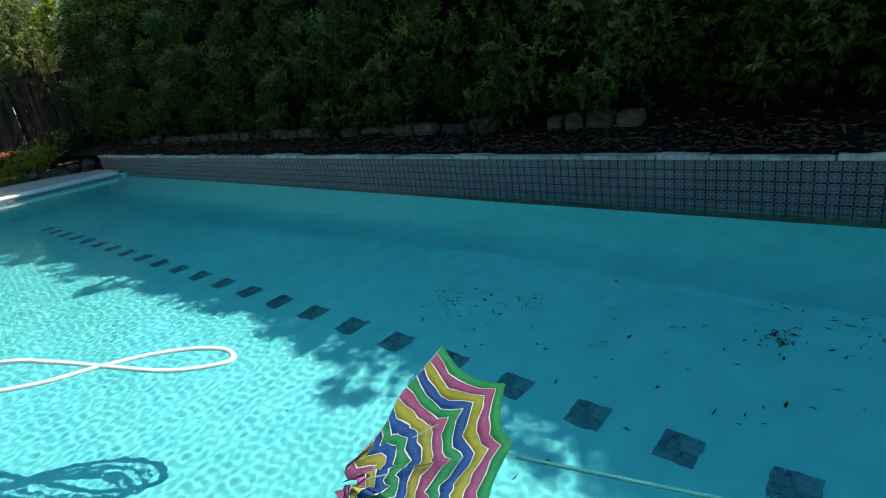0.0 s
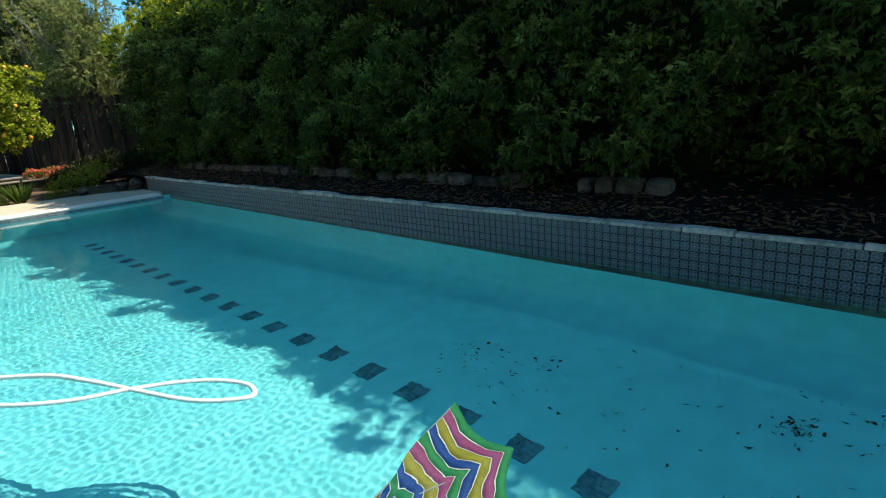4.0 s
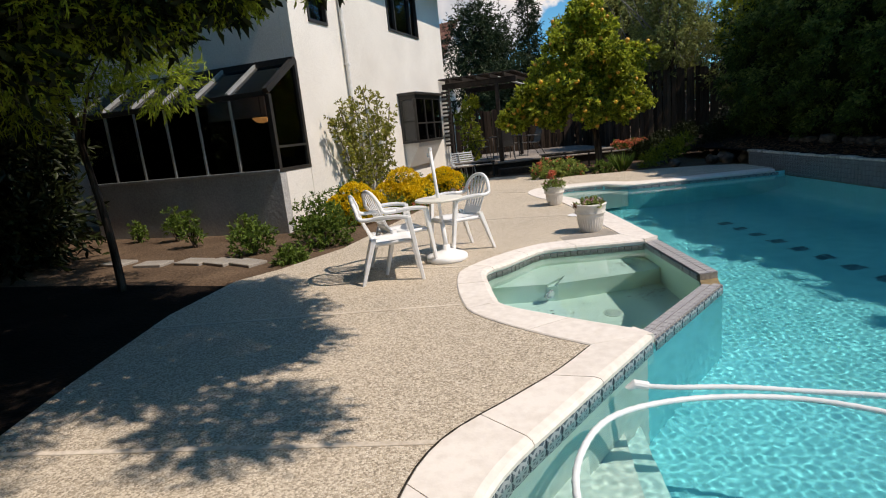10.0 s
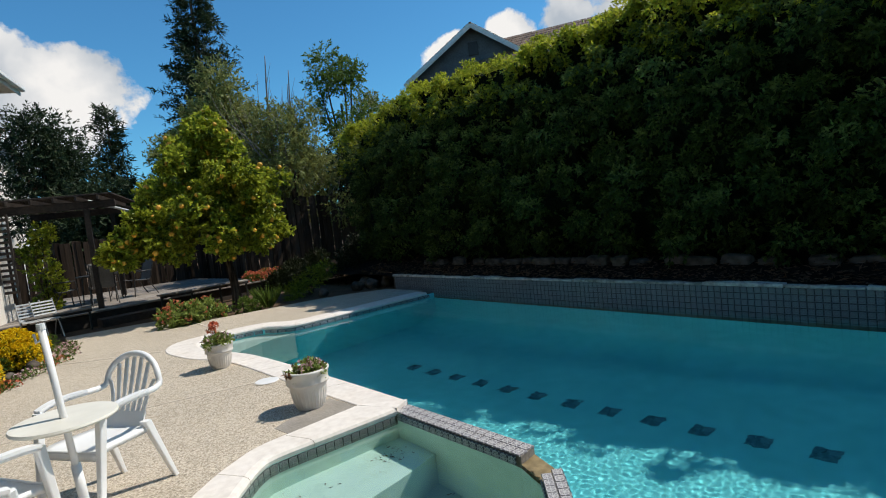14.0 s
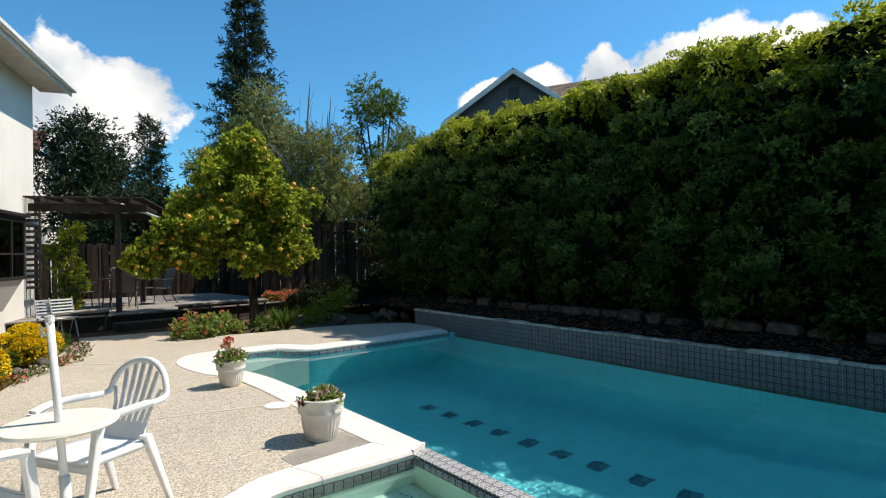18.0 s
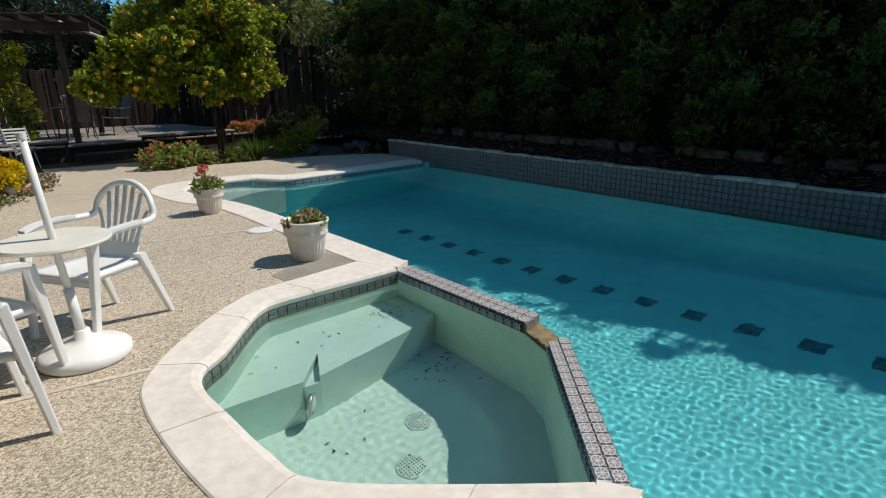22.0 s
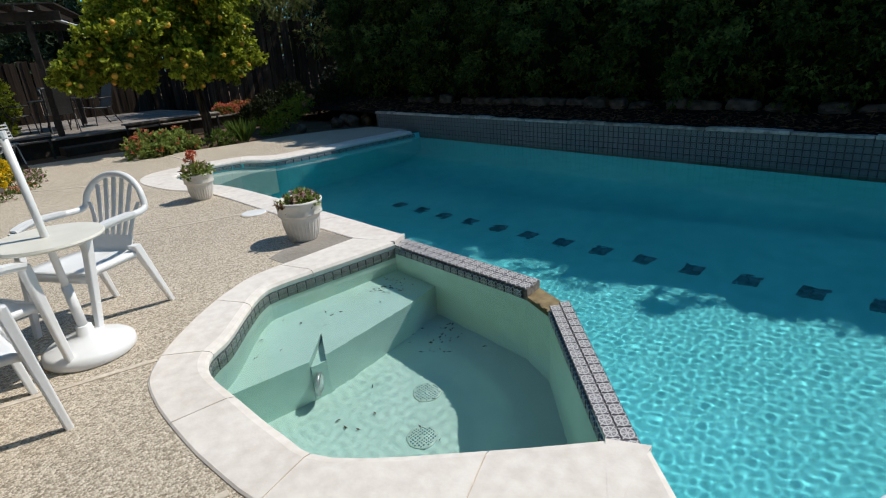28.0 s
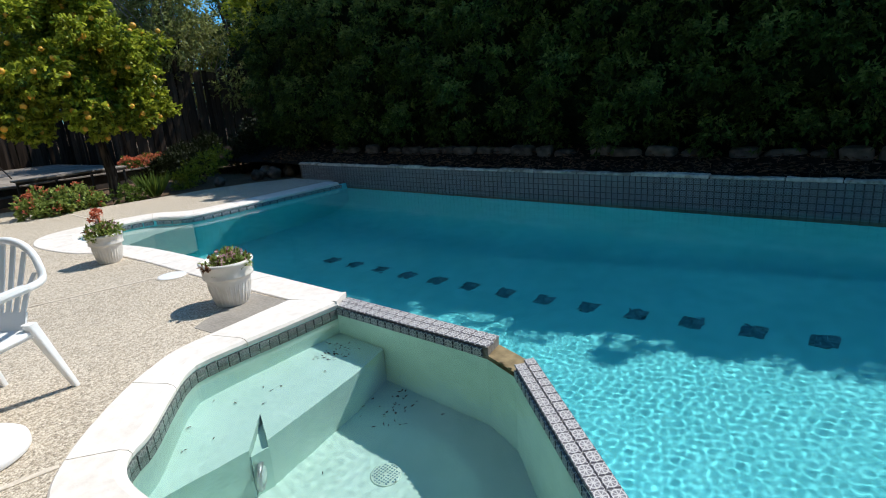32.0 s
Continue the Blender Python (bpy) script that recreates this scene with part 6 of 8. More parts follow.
add_leaves(hedge, "top_growth", b, w, rng.uniform(0.045, 0.08, len(b)), rng.uniform(0.022, 0.036, len(b)), LEAF_HEDGE_TOP, "yellow-green new growth, brightened as sunlit")
n = 5000
z = 0.6 + 3.2 * rng.random(n)
x = rng.uniform(5.4, 7.4, n)
y = HY1 + 0.15 * rng.normal(size=n) - np.clip(z - 3.0, 0, 2) * 0.4
b, w = sprig_leaves(np.stack([x, y, z], 1), np.stack([rng.normal(0, 0.5, n), np.ones(n), rng.normal(0, 0.5, n)], 1), 7, 0.16, 0.3)
add_leaves(hedge, "end_foliage", b, w, rng.uniform(0.06, 0.12, len(b)), rng.uniform(0.016, 0.03, len(b)), LEAF_HEDGE)
# near-black solid core: paints the shade in the hollows and stops stray sun
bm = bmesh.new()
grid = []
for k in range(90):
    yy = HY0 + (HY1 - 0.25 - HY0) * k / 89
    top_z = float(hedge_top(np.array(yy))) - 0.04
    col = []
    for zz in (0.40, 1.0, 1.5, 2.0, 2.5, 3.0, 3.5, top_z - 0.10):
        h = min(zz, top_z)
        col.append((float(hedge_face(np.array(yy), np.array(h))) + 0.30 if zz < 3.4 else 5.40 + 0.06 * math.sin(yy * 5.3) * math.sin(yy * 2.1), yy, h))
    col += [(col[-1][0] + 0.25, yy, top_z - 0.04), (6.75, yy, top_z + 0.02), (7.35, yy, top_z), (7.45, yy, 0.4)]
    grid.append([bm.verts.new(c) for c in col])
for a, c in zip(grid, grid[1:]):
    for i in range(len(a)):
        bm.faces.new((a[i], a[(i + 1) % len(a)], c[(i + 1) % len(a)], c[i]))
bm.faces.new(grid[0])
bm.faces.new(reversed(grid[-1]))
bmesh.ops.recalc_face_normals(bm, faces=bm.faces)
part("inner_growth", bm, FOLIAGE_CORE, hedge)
for k in range(26):
    yy = HY0 + 0.6 + k * 0.93
    xx = 6.0 + 0.25 * math.sin(k * 5.1)
    part("stem", tube(bmesh.new(), [(xx, yy, 0.55), (xx + 0.05, yy + 0.06, 0.95), (xx - 0.05, yy, 1.5)], [0.07, 0.055, 0.04], 7), BARK, hedge)


def limb_tree(name, x, y, z, label, trunk, limbs, bark, category="tree", sides=10, ridged=False):
    """A trunk and limbs, each a tapered tube: lists of ((x, y, z), radius) from the tree's foot."""
    t = thing(name, x, y, z, 0, label, category)
    bm = bmesh.new()
    pts = spline([p for p, r in trunk], 5)
    rad = np.interp(np.linspace(0, 1, len(pts)), np.linspace(0, 1, len(trunk)), [r for p, r in trunk])
    if ridged:
        fine = spline(pts, 4)
        rad = np.interp(np.linspace(0, 1, len(fine)), np.linspace(0, 1, len(rad)), rad)
        tube(bm, fine, list(rad), 84)
        for v in bm.verts:
            a = math.atan2(v.co.y, v.co.x)
            twist = 0.35 * math.sin(v.co.z * 1.3)
            groove = abs(noise.noise((5.5 * math.cos(a + twist), 5.5 * math.sin(a + twist), v.co.z * 0.8))) ** 0.6
            flare = 1 + 0.16 * math.exp(-v.co.z * 3.0) * (0.5 + 0.5 * math.sin(5 * a + 1))
            axis = Vector(float(np.interp(v.co.z, [p.z for p in fine], c)) for c in ([p.x for p in fine], [p.y for p in fine]))
            off = Vector((v.co.x, v.co.y)) - axis
            off *= (0.76 + 0.42 * groove + 0.06 * noise.noise(v.co * 6.0)) * flare
            v.co.x, v.co.y = axis.x + off.x, axis.y + off.y
    else:
        tube(bm, pts, list(rad), sides)
    part("trunk", bm, bark, t, smooth=True)
    for limb in limbs:
        pts = spline([p for p, r in limb], 4)
        rad = np.interp(np.linspace(0, 1, len(pts)), np.linspace(0, 1, len(limb)), [r for p, r in limb])
        part("limb", tube(bmesh.new(), pts, list(rad), 7), bark, t, smooth=True)
    return t


# large feathery tree by the patio's corner
TX, TY = -5.48, -4.06
tree = limb_tree("shade_tree", TX, TY, -0.06, "large shade tree with rough brown bark and drooping feathery leaves", [((0.05, 0, 0), 0.34), ((0.02, 0, 0.35), 0.29), ((-0.03, 0.03, 1.2), 0.26), ((-0.12, 0.05, 2.2), 0.25), ((-0.05, 0.1, 3.2), 0.20), ((0.1, 0.2, 4.6), 0.12), ((0.2, 0.4, 6.0), 0.05)],
                 [[((-0.1, 0.05, 2.2), 0.15), ((0.5, 0.5, 3.0), 0.10), ((1.3, 1.2, 3.6), 0.07), ((2.4, 1.9, 3.6), 0.03)],
                  [((-0.1, 0.05, 2.0), 0.14), ((-0.5, 0.9, 3.0), 0.10), ((-0.6, 2.2, 3.8), 0.06), ((-0.4, 3.4, 4.0), 0.03)],
                  [((-0.05, 0.1, 2.9), 0.12), ((0.8, -0.3, 3.5), 0.08), ((1.7, -0.6, 3.7), 0.05), ((2.4, -0.8, 3.3), 0.025)],
                  [((-0.05, 0.1, 3.2), 0.12), ((-0.9, -0.2, 4.2), 0.07), ((-1.9, -0.4, 4.8), 0.03)],
                  [((0.05, 0.15, 4.0), 0.10), ((1.0, 0.9, 4.9), 0.06), ((2.0, 1.5, 5.4), 0.03)]], BARK, sides=14, ridged=True)
crown = [(-3.0, -2.6, 3.2, 0.62), (-2.75, -2.1, 3.05, 0.45), (-3.5, -2.2, 3.3, 0.7), (-4.1, -1.6, 3.4, 0.8), (-4.7, -1.2, 3.5, 0.8), (-5.3, -0.8, 3.6, 0.85), (-6.0, -1.4, 3.5, 0.9), (-6.6, -2.2, 3.3, 0.9),
         (-4.3, -4.15, 3.0, 0.22), (-4.42, -4.45, 2.95, 0.2), (-4.15, -4.0, 2.72, 0.16), (-4.5, -4.0, 2.55, 0.2), (-4.7, -3.85, 2.85, 0.2), (-4.4, -3.0, 3.0, 0.6), (-5.0, -2.6, 3.0, 0.7), (-5.6, -2.4, 2.6, 0.6), (-5.9, -1.6, 2.5, 0.55), (-5.2, -1.5, 2.75, 0.5), (-6.6, -3.4, 2.9, 0.9), (-7.2, -5.0, 3.0, 1.0), (-6.4, -5.6, 3.2, 0.9), (-7.6, -3.0, 2.8, 0.9), (-7.0, -1.0, 3.0, 0.8), (-8.0, 0.2, 3.1, 0.9),
         (-4.4, -4.0, 4.4, 1.0), (-3.6, -3.4, 4.6, 0.9), (-5.4, -3.2, 4.8, 1.1), (-4.2, -2.2, 5.0, 1.0), (-5.8, -4.8, 4.6, 1.1), (-6.8, -4.0, 4.4, 1.1), (-5.0, -1.2, 5.2, 0.9), (-6.8, -2.8, 5.2, 1.2), (-7.8, -3.4, 4.2, 1.1), (-7.6, -1.4, 4.0, 1.0), (-8.4, -2.4, 3.4, 1.0), (-9.0, -4.6, 4.0, 1.2), (-9.4, -1.2, 3.8, 1.2), (-8.4, -6.4, 4.0, 1.2), (-9.6, 0.8, 3.6, 1.1), (-10.6, -2.6, 3.8, 1.2), (-11.0, 0.0, 3.8, 1.2),
         (-8.0, -5.4, 5.2, 1.3), (-9.6, -3.2, 5.2, 1.4), (-9.0, -0.6, 5.0, 1.3), (-10.8, -5.0, 5.2, 1.4), (-11.6, -1.6, 5.0, 1.4), (-7.4, -7.2, 4.8, 1.3), (-10.2, 1.0, 4.8, 1.2), (-12.4, 1.2, 5.0, 1.4), (-8.2, 1.4, 4.4, 0.8), (-7.4, 0.6, 3.9, 0.7), (-6.8, -0.2, 3.4, 0.6), (-6.2, -6.8, 4.4, 1.0),
         (-3.9, -2.2, 2.95, 0.42), (-3.5, -2.0, 2.9, 0.40), (-3.15, -1.9, 2.85, 0.34), (-4.3, -2.3, 2.75, 0.42), (-4.6, -2.5, 2.5, 0.38), (-4.2, -2.35, 2.45, 0.3), (-3.7, -2.2, 2.6, 0.26), (-4.9, -2.7, 2.2, 0.3),
         # high clumps out of view, added to keep sky light off the house
         (-6.4, -1.6, 6.4, 1.2), (-5.6, -3.4, 6.6, 1.2), (-7.6, -3.2, 6.8, 1.4), (-8.4, -0.8, 6.6, 1.4), (-7.0, -5.2, 6.4, 1.3), (-9.8, -2.0, 6.8, 1.4), (-6.6, 0.6, 5.6, 0.9), (-7.8, 1.0, 6.4, 1.0),
         (-1.15, -2.65, 4.4, 0.5), (-1.55, -1.85, 4.4, 0.5), (-0.85, -3.45, 4.4, 0.45), (-1.45, -3.85, 4.4, 0.5), (-0.6, -4.6, 4.4, 0.4), (-1.15, -5.85, 4.4, 0.25), (-2.0, -3.2, 4.5, 0.6), (-2.2, -4.4, 4.5, 0.55), (-2.3, -2.3, 4.6, 0.6), (-2.9, -1.5, 4.8, 0.6), (-2.9, -3.6, 4.7, 0.7), (-1.75, -5.2, 4.6, 0.36), (-3.2, -4.6, 4.5, 0.35), (-2.6, -5.1, 4.6, 0.5)]
cs = np.array([c[:3] for c in crown]) - np.array([TX, TY, -0.06])
cr = np.array([c[3] for c in crown])
for nm, share, mat in (("crown", 1.0, LEAF_TREE),):
    p, d = clump_points(cs, cr, 21000, 0.75)
    d[:, 2] -= 0.55
    b, w = sprig_leaves(p, d + rng.normal(0, 0.4, d.shape), 14, 0.20, 0.35)
    add_leaves(tree, nm, b, w, rng.uniform(0.035, 0.065, len(b)), rng.uniform(0.012, 0.020, len(b)), mat)

# dark leaves inside the crown stand for its inner shade
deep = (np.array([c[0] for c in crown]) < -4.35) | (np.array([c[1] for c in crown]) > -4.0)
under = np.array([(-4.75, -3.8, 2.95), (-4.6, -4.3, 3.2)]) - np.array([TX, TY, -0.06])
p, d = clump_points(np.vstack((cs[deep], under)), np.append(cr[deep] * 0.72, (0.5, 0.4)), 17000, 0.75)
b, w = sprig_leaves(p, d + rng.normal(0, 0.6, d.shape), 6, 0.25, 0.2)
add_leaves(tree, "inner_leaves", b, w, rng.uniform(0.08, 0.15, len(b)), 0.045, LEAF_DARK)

high = (np.array([c[0] for c in crown]) > -3.55) & (np.array([c[2] for c in crown]) > 4.3) & (np.array([c[1] for c in crown]) > -5.15)
p, d = clump_points(cs[high], cr[high] * 0.9, 2300, 0.75)
b, w = sprig_leaves(p, d + rng.normal(0, 0.5, d.shape), 8, 0.26, 0.3)
add_leaves(tree, "leaf_sprays", b, w, rng.uniform(0.07, 0.13, len(b)), 0.035, LEAF_TREE)

# loose sprigs hang low from the outer twigs
for middle, reach, count, per in (((-3.4, -5.05, 2.2), (0.34, 0.34, 0.26), 24, 30), ((-4.0, -3.7, 2.55), (0.7, 0.6, 0.34), 70, 34)):
    for k in range(count):
        p = (np.array(middle) + rng.uniform(-1, 1, 3) * reach - np.array([TX, TY, -0.06]))[None, :]
        b, w = sprig_leaves(p, np.array([(0.1, -0.1, -0.45)]) + rng.normal(0, 0.5, p.shape), per, 0.2, 0.4)
        add_leaves(tree, "sprig", b, w, rng.uniform(0.03, 0.055, len(b)), rng.uniform(0.006, 0.010, len(b)), LEAF_TREE)

# unseen tall crown top, added to keep the house corner in deep shade
TOP = [(-6.5 + 1.55 * (k % 3) + 0.5 * math.sin(k * 2.1), -6.6 + 1.5 * (k // 3) + 0.4 * math.cos(k * 1.7), 6.6 + 1.1 * abs(math.sin(k * 1.3)), 1.25) for k in range(15)] + [(-8.4, 1.2, 6.6, 1.2), (-9.8, 0.0, 7.0, 1.4), (-6.9, 1.2, 6.2, 0.7)]
p, d = clump_points(np.array([c[:3] for c in TOP]) - np.array([TX, TY, -0.06]), np.array([c[3] for c in TOP]), 7000, 0.7)
b, w = sprig_leaves(p, d + rng.normal(0, 0.5, d.shape), 6, 0.3, 0.3)
add_leaves(tree, "upper_crown", b, w, rng.uniform(0.14, 0.24, len(b)), 0.07, LEAF_TREE)

# sapling beside the lean-to
sap = limb_tree("sapling", -6.2, -0.03, -0.06, "slender young tree with a thin dark trunk", [((0, 0, 0), 0.05), ((-0.02, 0.02, 0.8), 0.042), ((-0.12, 0.05, 1.7), 0.035), ((-0.15, 0.0, 2.6), 0.028), ((-0.1, -0.1, 3.6), 0.012)],
                [[((-0.12, 0.05, 1.7), 0.02), ((0.2, -0.1, 2.3), 0.014), ((0.5, -0.2, 2.6), 0.006)], [((-0.14, 0.03, 2.1), 0.02), ((-0.5, 0.2, 2.6), 0.012), ((-0.8, 0.3, 2.8), 0.006)]], BARK)
p, d = clump_points(np.array([(-0.1, 0, 2.5), (0.5, -0.2, 2.6), (-0.7, 0.2, 2.8), (0.1, 0.1, 3.2), (0.9, 0.1, 2.3), (-0.4, -0.3, 2.2)]), np.array([0.5, 0.4, 0.45, 0.6, 0.35, 0.4]), 800, 0.7)
b, w = sprig_leaves(p, d, 10, 0.2, 0.5)
add_leaves(sap, "crown", b, w, rng.uniform(0.06, 0.12, len(b)), 0.016, LEAF_TREE)

# orange tree beside the deck
OX, OY = 1.78, 8.95
orange = limb_tree("orange_tree", OX, OY, -0.06, "round citrus tree with glossy yellow-green leaves and ripe oranges", [((0, 0, 0), 0.12), ((0.02, 0, 0.4), 0.10), ((-0.03, 0.02, 0.9), 0.09), ((-0.1, 0, 1.4), 0.07)],
                   [[((-0.05, 0, 1.1), 0.06), ((-0.6, -0.1, 1.6), 0.045), ((-1.2, -0.2, 2.2), 0.02)], [((-0.05, 0, 1.2), 0.06), ((0.4, -0.2, 1.9), 0.045), ((0.7, -0.4, 2.8), 0.02)], [((-0.1, 0, 1.4), 0.06), ((-0.2, 0.2, 2.3), 0.04), ((-0.3, 0, 3.4), 0.02)], [((-0.02, 0, 1.0), 0.05), ((0.2, 0.5, 1.7), 0.03), ((0.5, 1.0, 2.4), 0.015)]], BARK)
ocl = [(-0.55, -0.4, 3.55, 0.62), (-0.1, -0.3, 3.75, 0.5), (-0.9, -0.3, 3.0, 0.65), (0.35, -0.5, 3.2, 0.65), (-0.2, -0.8, 2.8, 0.7), (0.65, -0.6, 2.5, 0.65), (0.85, -0.5, 1.95, 0.5), (0.3, -0.9, 2.1, 0.55), (-1.3, -0.5, 2.35, 0.6), (-1.75, -0.4, 1.85, 0.5), (-2.15, -0.3, 1.65, 0.38), (-0.9, -0.8, 2.1, 0.55), (-0.4, -0.7, 1.65, 0.45), (-1.3, -0.3, 1.6, 0.4), (0.1, 0.5, 3.1, 0.8), (-0.8, 0.6, 2.6, 0.8), (0.6, 0.5, 2.2, 0.7), (-1.5, 0.4, 2.1, 0.6), (0.2, -0.7, 1.55, 0.4), (-0.3, -0.2, 4.1, 0.35)]
tufts = []
for x, y, z, r in ocl:
    for k in range(8):
        q = rng.normal(size=3)
        q /= np.linalg.norm(q)
        tufts.append((x + q[0] * r * 0.84, y + q[1] * r * 0.84, z + q[2] * r * 0.74, r * rng.uniform(0.22, 0.46)))
oc, orad = np.array([c[:3] for c in tufts]), np.array([c[3] for c in tufts])
p, d = clump_points(oc, orad * 0.85, 4600, 0.9)
b, w = sprig_leaves(p, d + np.array([0, 0, 0.2]), 9, 0.13, 0.35)
add_leaves(orange, "crown", b, w, rng.uniform(0.08, 0.13, len(b)), rng.uniform(0.050, 0.075, len(b)), LEAF_ORANGE)
p, d = clump_points(oc, orad * 0.85, 1500, 0.9)
b, w = sprig_leaves(p - d * 0.2, d, 6, 0.2, 0.3)
add_leaves(orange, "inner_leaves", b, w, rng.uniform(0.07, 0.12, len(b)), 0.04, LEAF_SHRUB)
fruit_bm = bmesh.new()
bmesh.ops.create_icosphere(fruit_bm, subdivisions=2, radius=0.05)
fruit_me = mesh_of("orange", fruit_bm, FRUIT, True)
for k in range(210):
    i = rng.integers(0, len(tufts))
    d = rng.normal(size=3)
    d[1] = -abs(d[1])
    d /= np.linalg.norm(d)
    o = new("orange", fruit_me)
    o.parent = orange
    o.location = oc[i] + d * orad[i] * 1.25
    o.scale = [0.85 + 0.3 * rng.random()] * 3


def shrub(name, x, y, z, label, clumps, count, per, spread, length, width, material, category="shrub", droop=0.1, stems=4):
    """A low bush: short stems and clumps of leaves."""
    s = thing(name, x, y, z, 0, label, category)
    for k in range(stems):
        c = clumps[k % len(clumps)]
        part("stem", tube(bmesh.new(), [(0.02 * k, 0, 0), (c[0] * 0.4, c[1] * 0.4, c[2] * 0.5), (c[0], c[1], c[2])], [0.016, 0.012, 0.006], 6), BARK, s)
    p, d = clump_points(np.array([c[:3] for c in clumps]), np.array([c[3] for c in clumps]), count, 0.85)
    p[:, 2] = np.maximum(p[:, 2], 0.03)
    b, w = sprig_leaves(p, d + np.array([0, 0, 0.35]), per, spread, droop)
    b[:, 2] = np.maximum(b[:, 2], 0.02)
    add_leaves(s, "foliage", b, w, rng.uniform(*length, len(b)), rng.uniform(*width, len(b)), material)
    return s


def petals(parent, name, clumps, count, size, material, label, top=0.2):
    """Small flowers: five petals each, on the outside of the clumps."""
    which = rng.integers(0, len(clumps), count)
    c = np.array(clumps)
    d = unit(rng.normal(size=(count, 3)) + np.array([0, 0, 0.7 + top]))
    p = c[which, :3] + d * (c[which, 3] * rng.uniform(0.92, 1.08, count))[:, None]
    p[:, 2] = np.maximum(p[:, 2], 0.05)
    base = np.repeat(p, 6, axis=0)
    way = unit(np.repeat(d, 6, axis=0) * 0.35 + rng.normal(0, 0.9, (count * 6, 3)))
    add_leaves(parent, name, base, way, size, size * 0.6, material, label, 0.1)["kind"] = "stuff"


# variegated bush at the patio's corner
VB = [(0, 0, 0.5, 0.36), (0.2, 0.1, 0.55, 0.28), (-0.2, -0.1, 0.55, 0.32), (0.1, -0.2, 0.35, 0.3), (-0.15, 0.2, 0.62, 0.28), (0.15, 0.2, 0.3, 0.28)]
shrub("variegated_bush", -4.62, -5.45, -0.05, "rounded bush with yellow and green variegated leaves", VB, 1700, 8, 0.06, (0.038, 0.058), (0.026, 0.037), LEAF_YELLOW, "bush")

# yellow daisies along the house bed
for k, (x, y, s, g) in enumerate(((-3.22, 4.95, 0.52, 0), (-3.98, 3.55, 0.46, 1), (-2.42, 6.75, 0.40, 2))):
    cl = [(0, 0, 0.30 * s / 0.36, s * 0.7), (0.6 * s, 0.1, 0.26, s * 0.55), (-0.6 * s, -0.1, 0.27, s * 0.55), (0.1, 0.6 * s, 0.28, s * 0.5), (0, -0.5 * s, 0.24, s * 0.5), (0.35 * s, -0.4 * s, 0.2, s * 0.45)]
    d = shrub("yellow_daisy_bush", x, y, -0.05, "low mound of bright yellow daisies in flower", cl, 420, 8, 0.05, (0.03, 0.055), (0.008, 0.016), LEAF_SHRUB, "flowering bush")
    petals(d, "blossom", cl, 2600, 0.034, PETAL_YELLOW, "bright yellow flowers")
# dark green mounds between them
for x, y, s in ((-3.4, 3.95, 0.28), (-2.95, 5.95, 0.24), (-2.1, 7.9, 0.26), (-2.75, 6.4, 0.2)):
    shrub("green_mound", x, y, -0.05, "low mound of dark green foliage in the bed", [(0, 0, 0.18, s), (0.6 * s, 0, 0.14, s * 0.7), (-0.5 * s, 0.2 * s, 0.15, s * 0.7)], 260, 8, 0.05, (0.03, 0.06), (0.008, 0.016), LEAF_SHRUB)
# red and pink edging flowers
for k, (x, y) in enumerate(((-2.65, 5.0), (-2.35, 5.5), (-2.0, 6.15), (-1.8, 6.7), (-2.95, 4.45), (-1.7, 7.5), (-3.3, 3.55))):
    cl = [(0, 0, 0.06, 0.12), (0.12, 0.1, 0.05, 0.10), (-0.1, -0.1, 0.05, 0.10)]
    d = shrub("bedding_flowers", x, y, -0.05, "low pink and red bedding flowers", cl, 90, 6, 0.04, (0.03, 0.05), (0.012, 0.02), LEAF_SHRUB, "flowers", stems=2)
    petals(d, "blossom", cl, 60, 0.022, PETAL_PINK if k % 2 else PETAL_RED, "")

x, y = H(-5.47, 12.2)
shrub("sunlit_shrub", x, y, -0.05, "upright yellow-green shrub growing beside the pergola", [(0, 0, 1.3, 0.34), (0.15, 0.1, 0.9, 0.3), (-0.1, 0, 1.75, 0.28), (0.1, -0.1, 2.2, 0.24), (0.0, 0.1, 0.5, 0.26)], 520, 8, 0.10, (0.06, 0.10), (0.03, 0.05), LEAF_ORANGE)
# rose trained up the house wall, with the leafy shrubs at its foot
rose = thing("climbing_rose", *H(UW + 0.16, 4.7), -0.05, HOUSE_TURN, "sparse climbing rose trained up the stucco wall", "climbing plant")
rc = []
for k, (a, h, lean_v) in enumerate(((-0.5, 2.1, -1.0), (-0.2, 2.3, -0.4), (0.1, 2.45, 0.1), (0.4, 2.3, 0.7), (0.6, 2.1, 1.35), (-0.7, 1.9, -1.4), (0.8, 1.7, 1.0), (-0.35, 1.8, -0.8), (0.25, 1.9, 0.45))):
    pts = [(0.02, a * 0.4, 0), (0.06, a, h * 0.35), (0.08, (a + lean_v) / 2, h * 0.7), (0.06, lean_v, h)]
    part("cane", tube(bmesh.new(), spline(pts, 5), [0.014] * 16, 6), PALE_BARK, rose)
    for q in spline(pts, 6)[5:]:
        rc.append((q[0] + 0.03, q[1], q[2], 0.06 + 0.09 * rng.random()))
p, d = clump_points(np.array([c[:3] for c in rc]), np.array([c[3] for c in rc]), 900, 1.0)
p[:, 0] = np.abs(p[:, 0]) * 0.8 + 0.02
b, w = sprig_leaves(p, d, 6, 0.07, 0.3)
add_leaves(rose, "leaves", b, w, rng.uniform(0.055, 0.095, len(b)), rng.uniform(0.026, 0.045, len(b)), LEAF_ROSE)
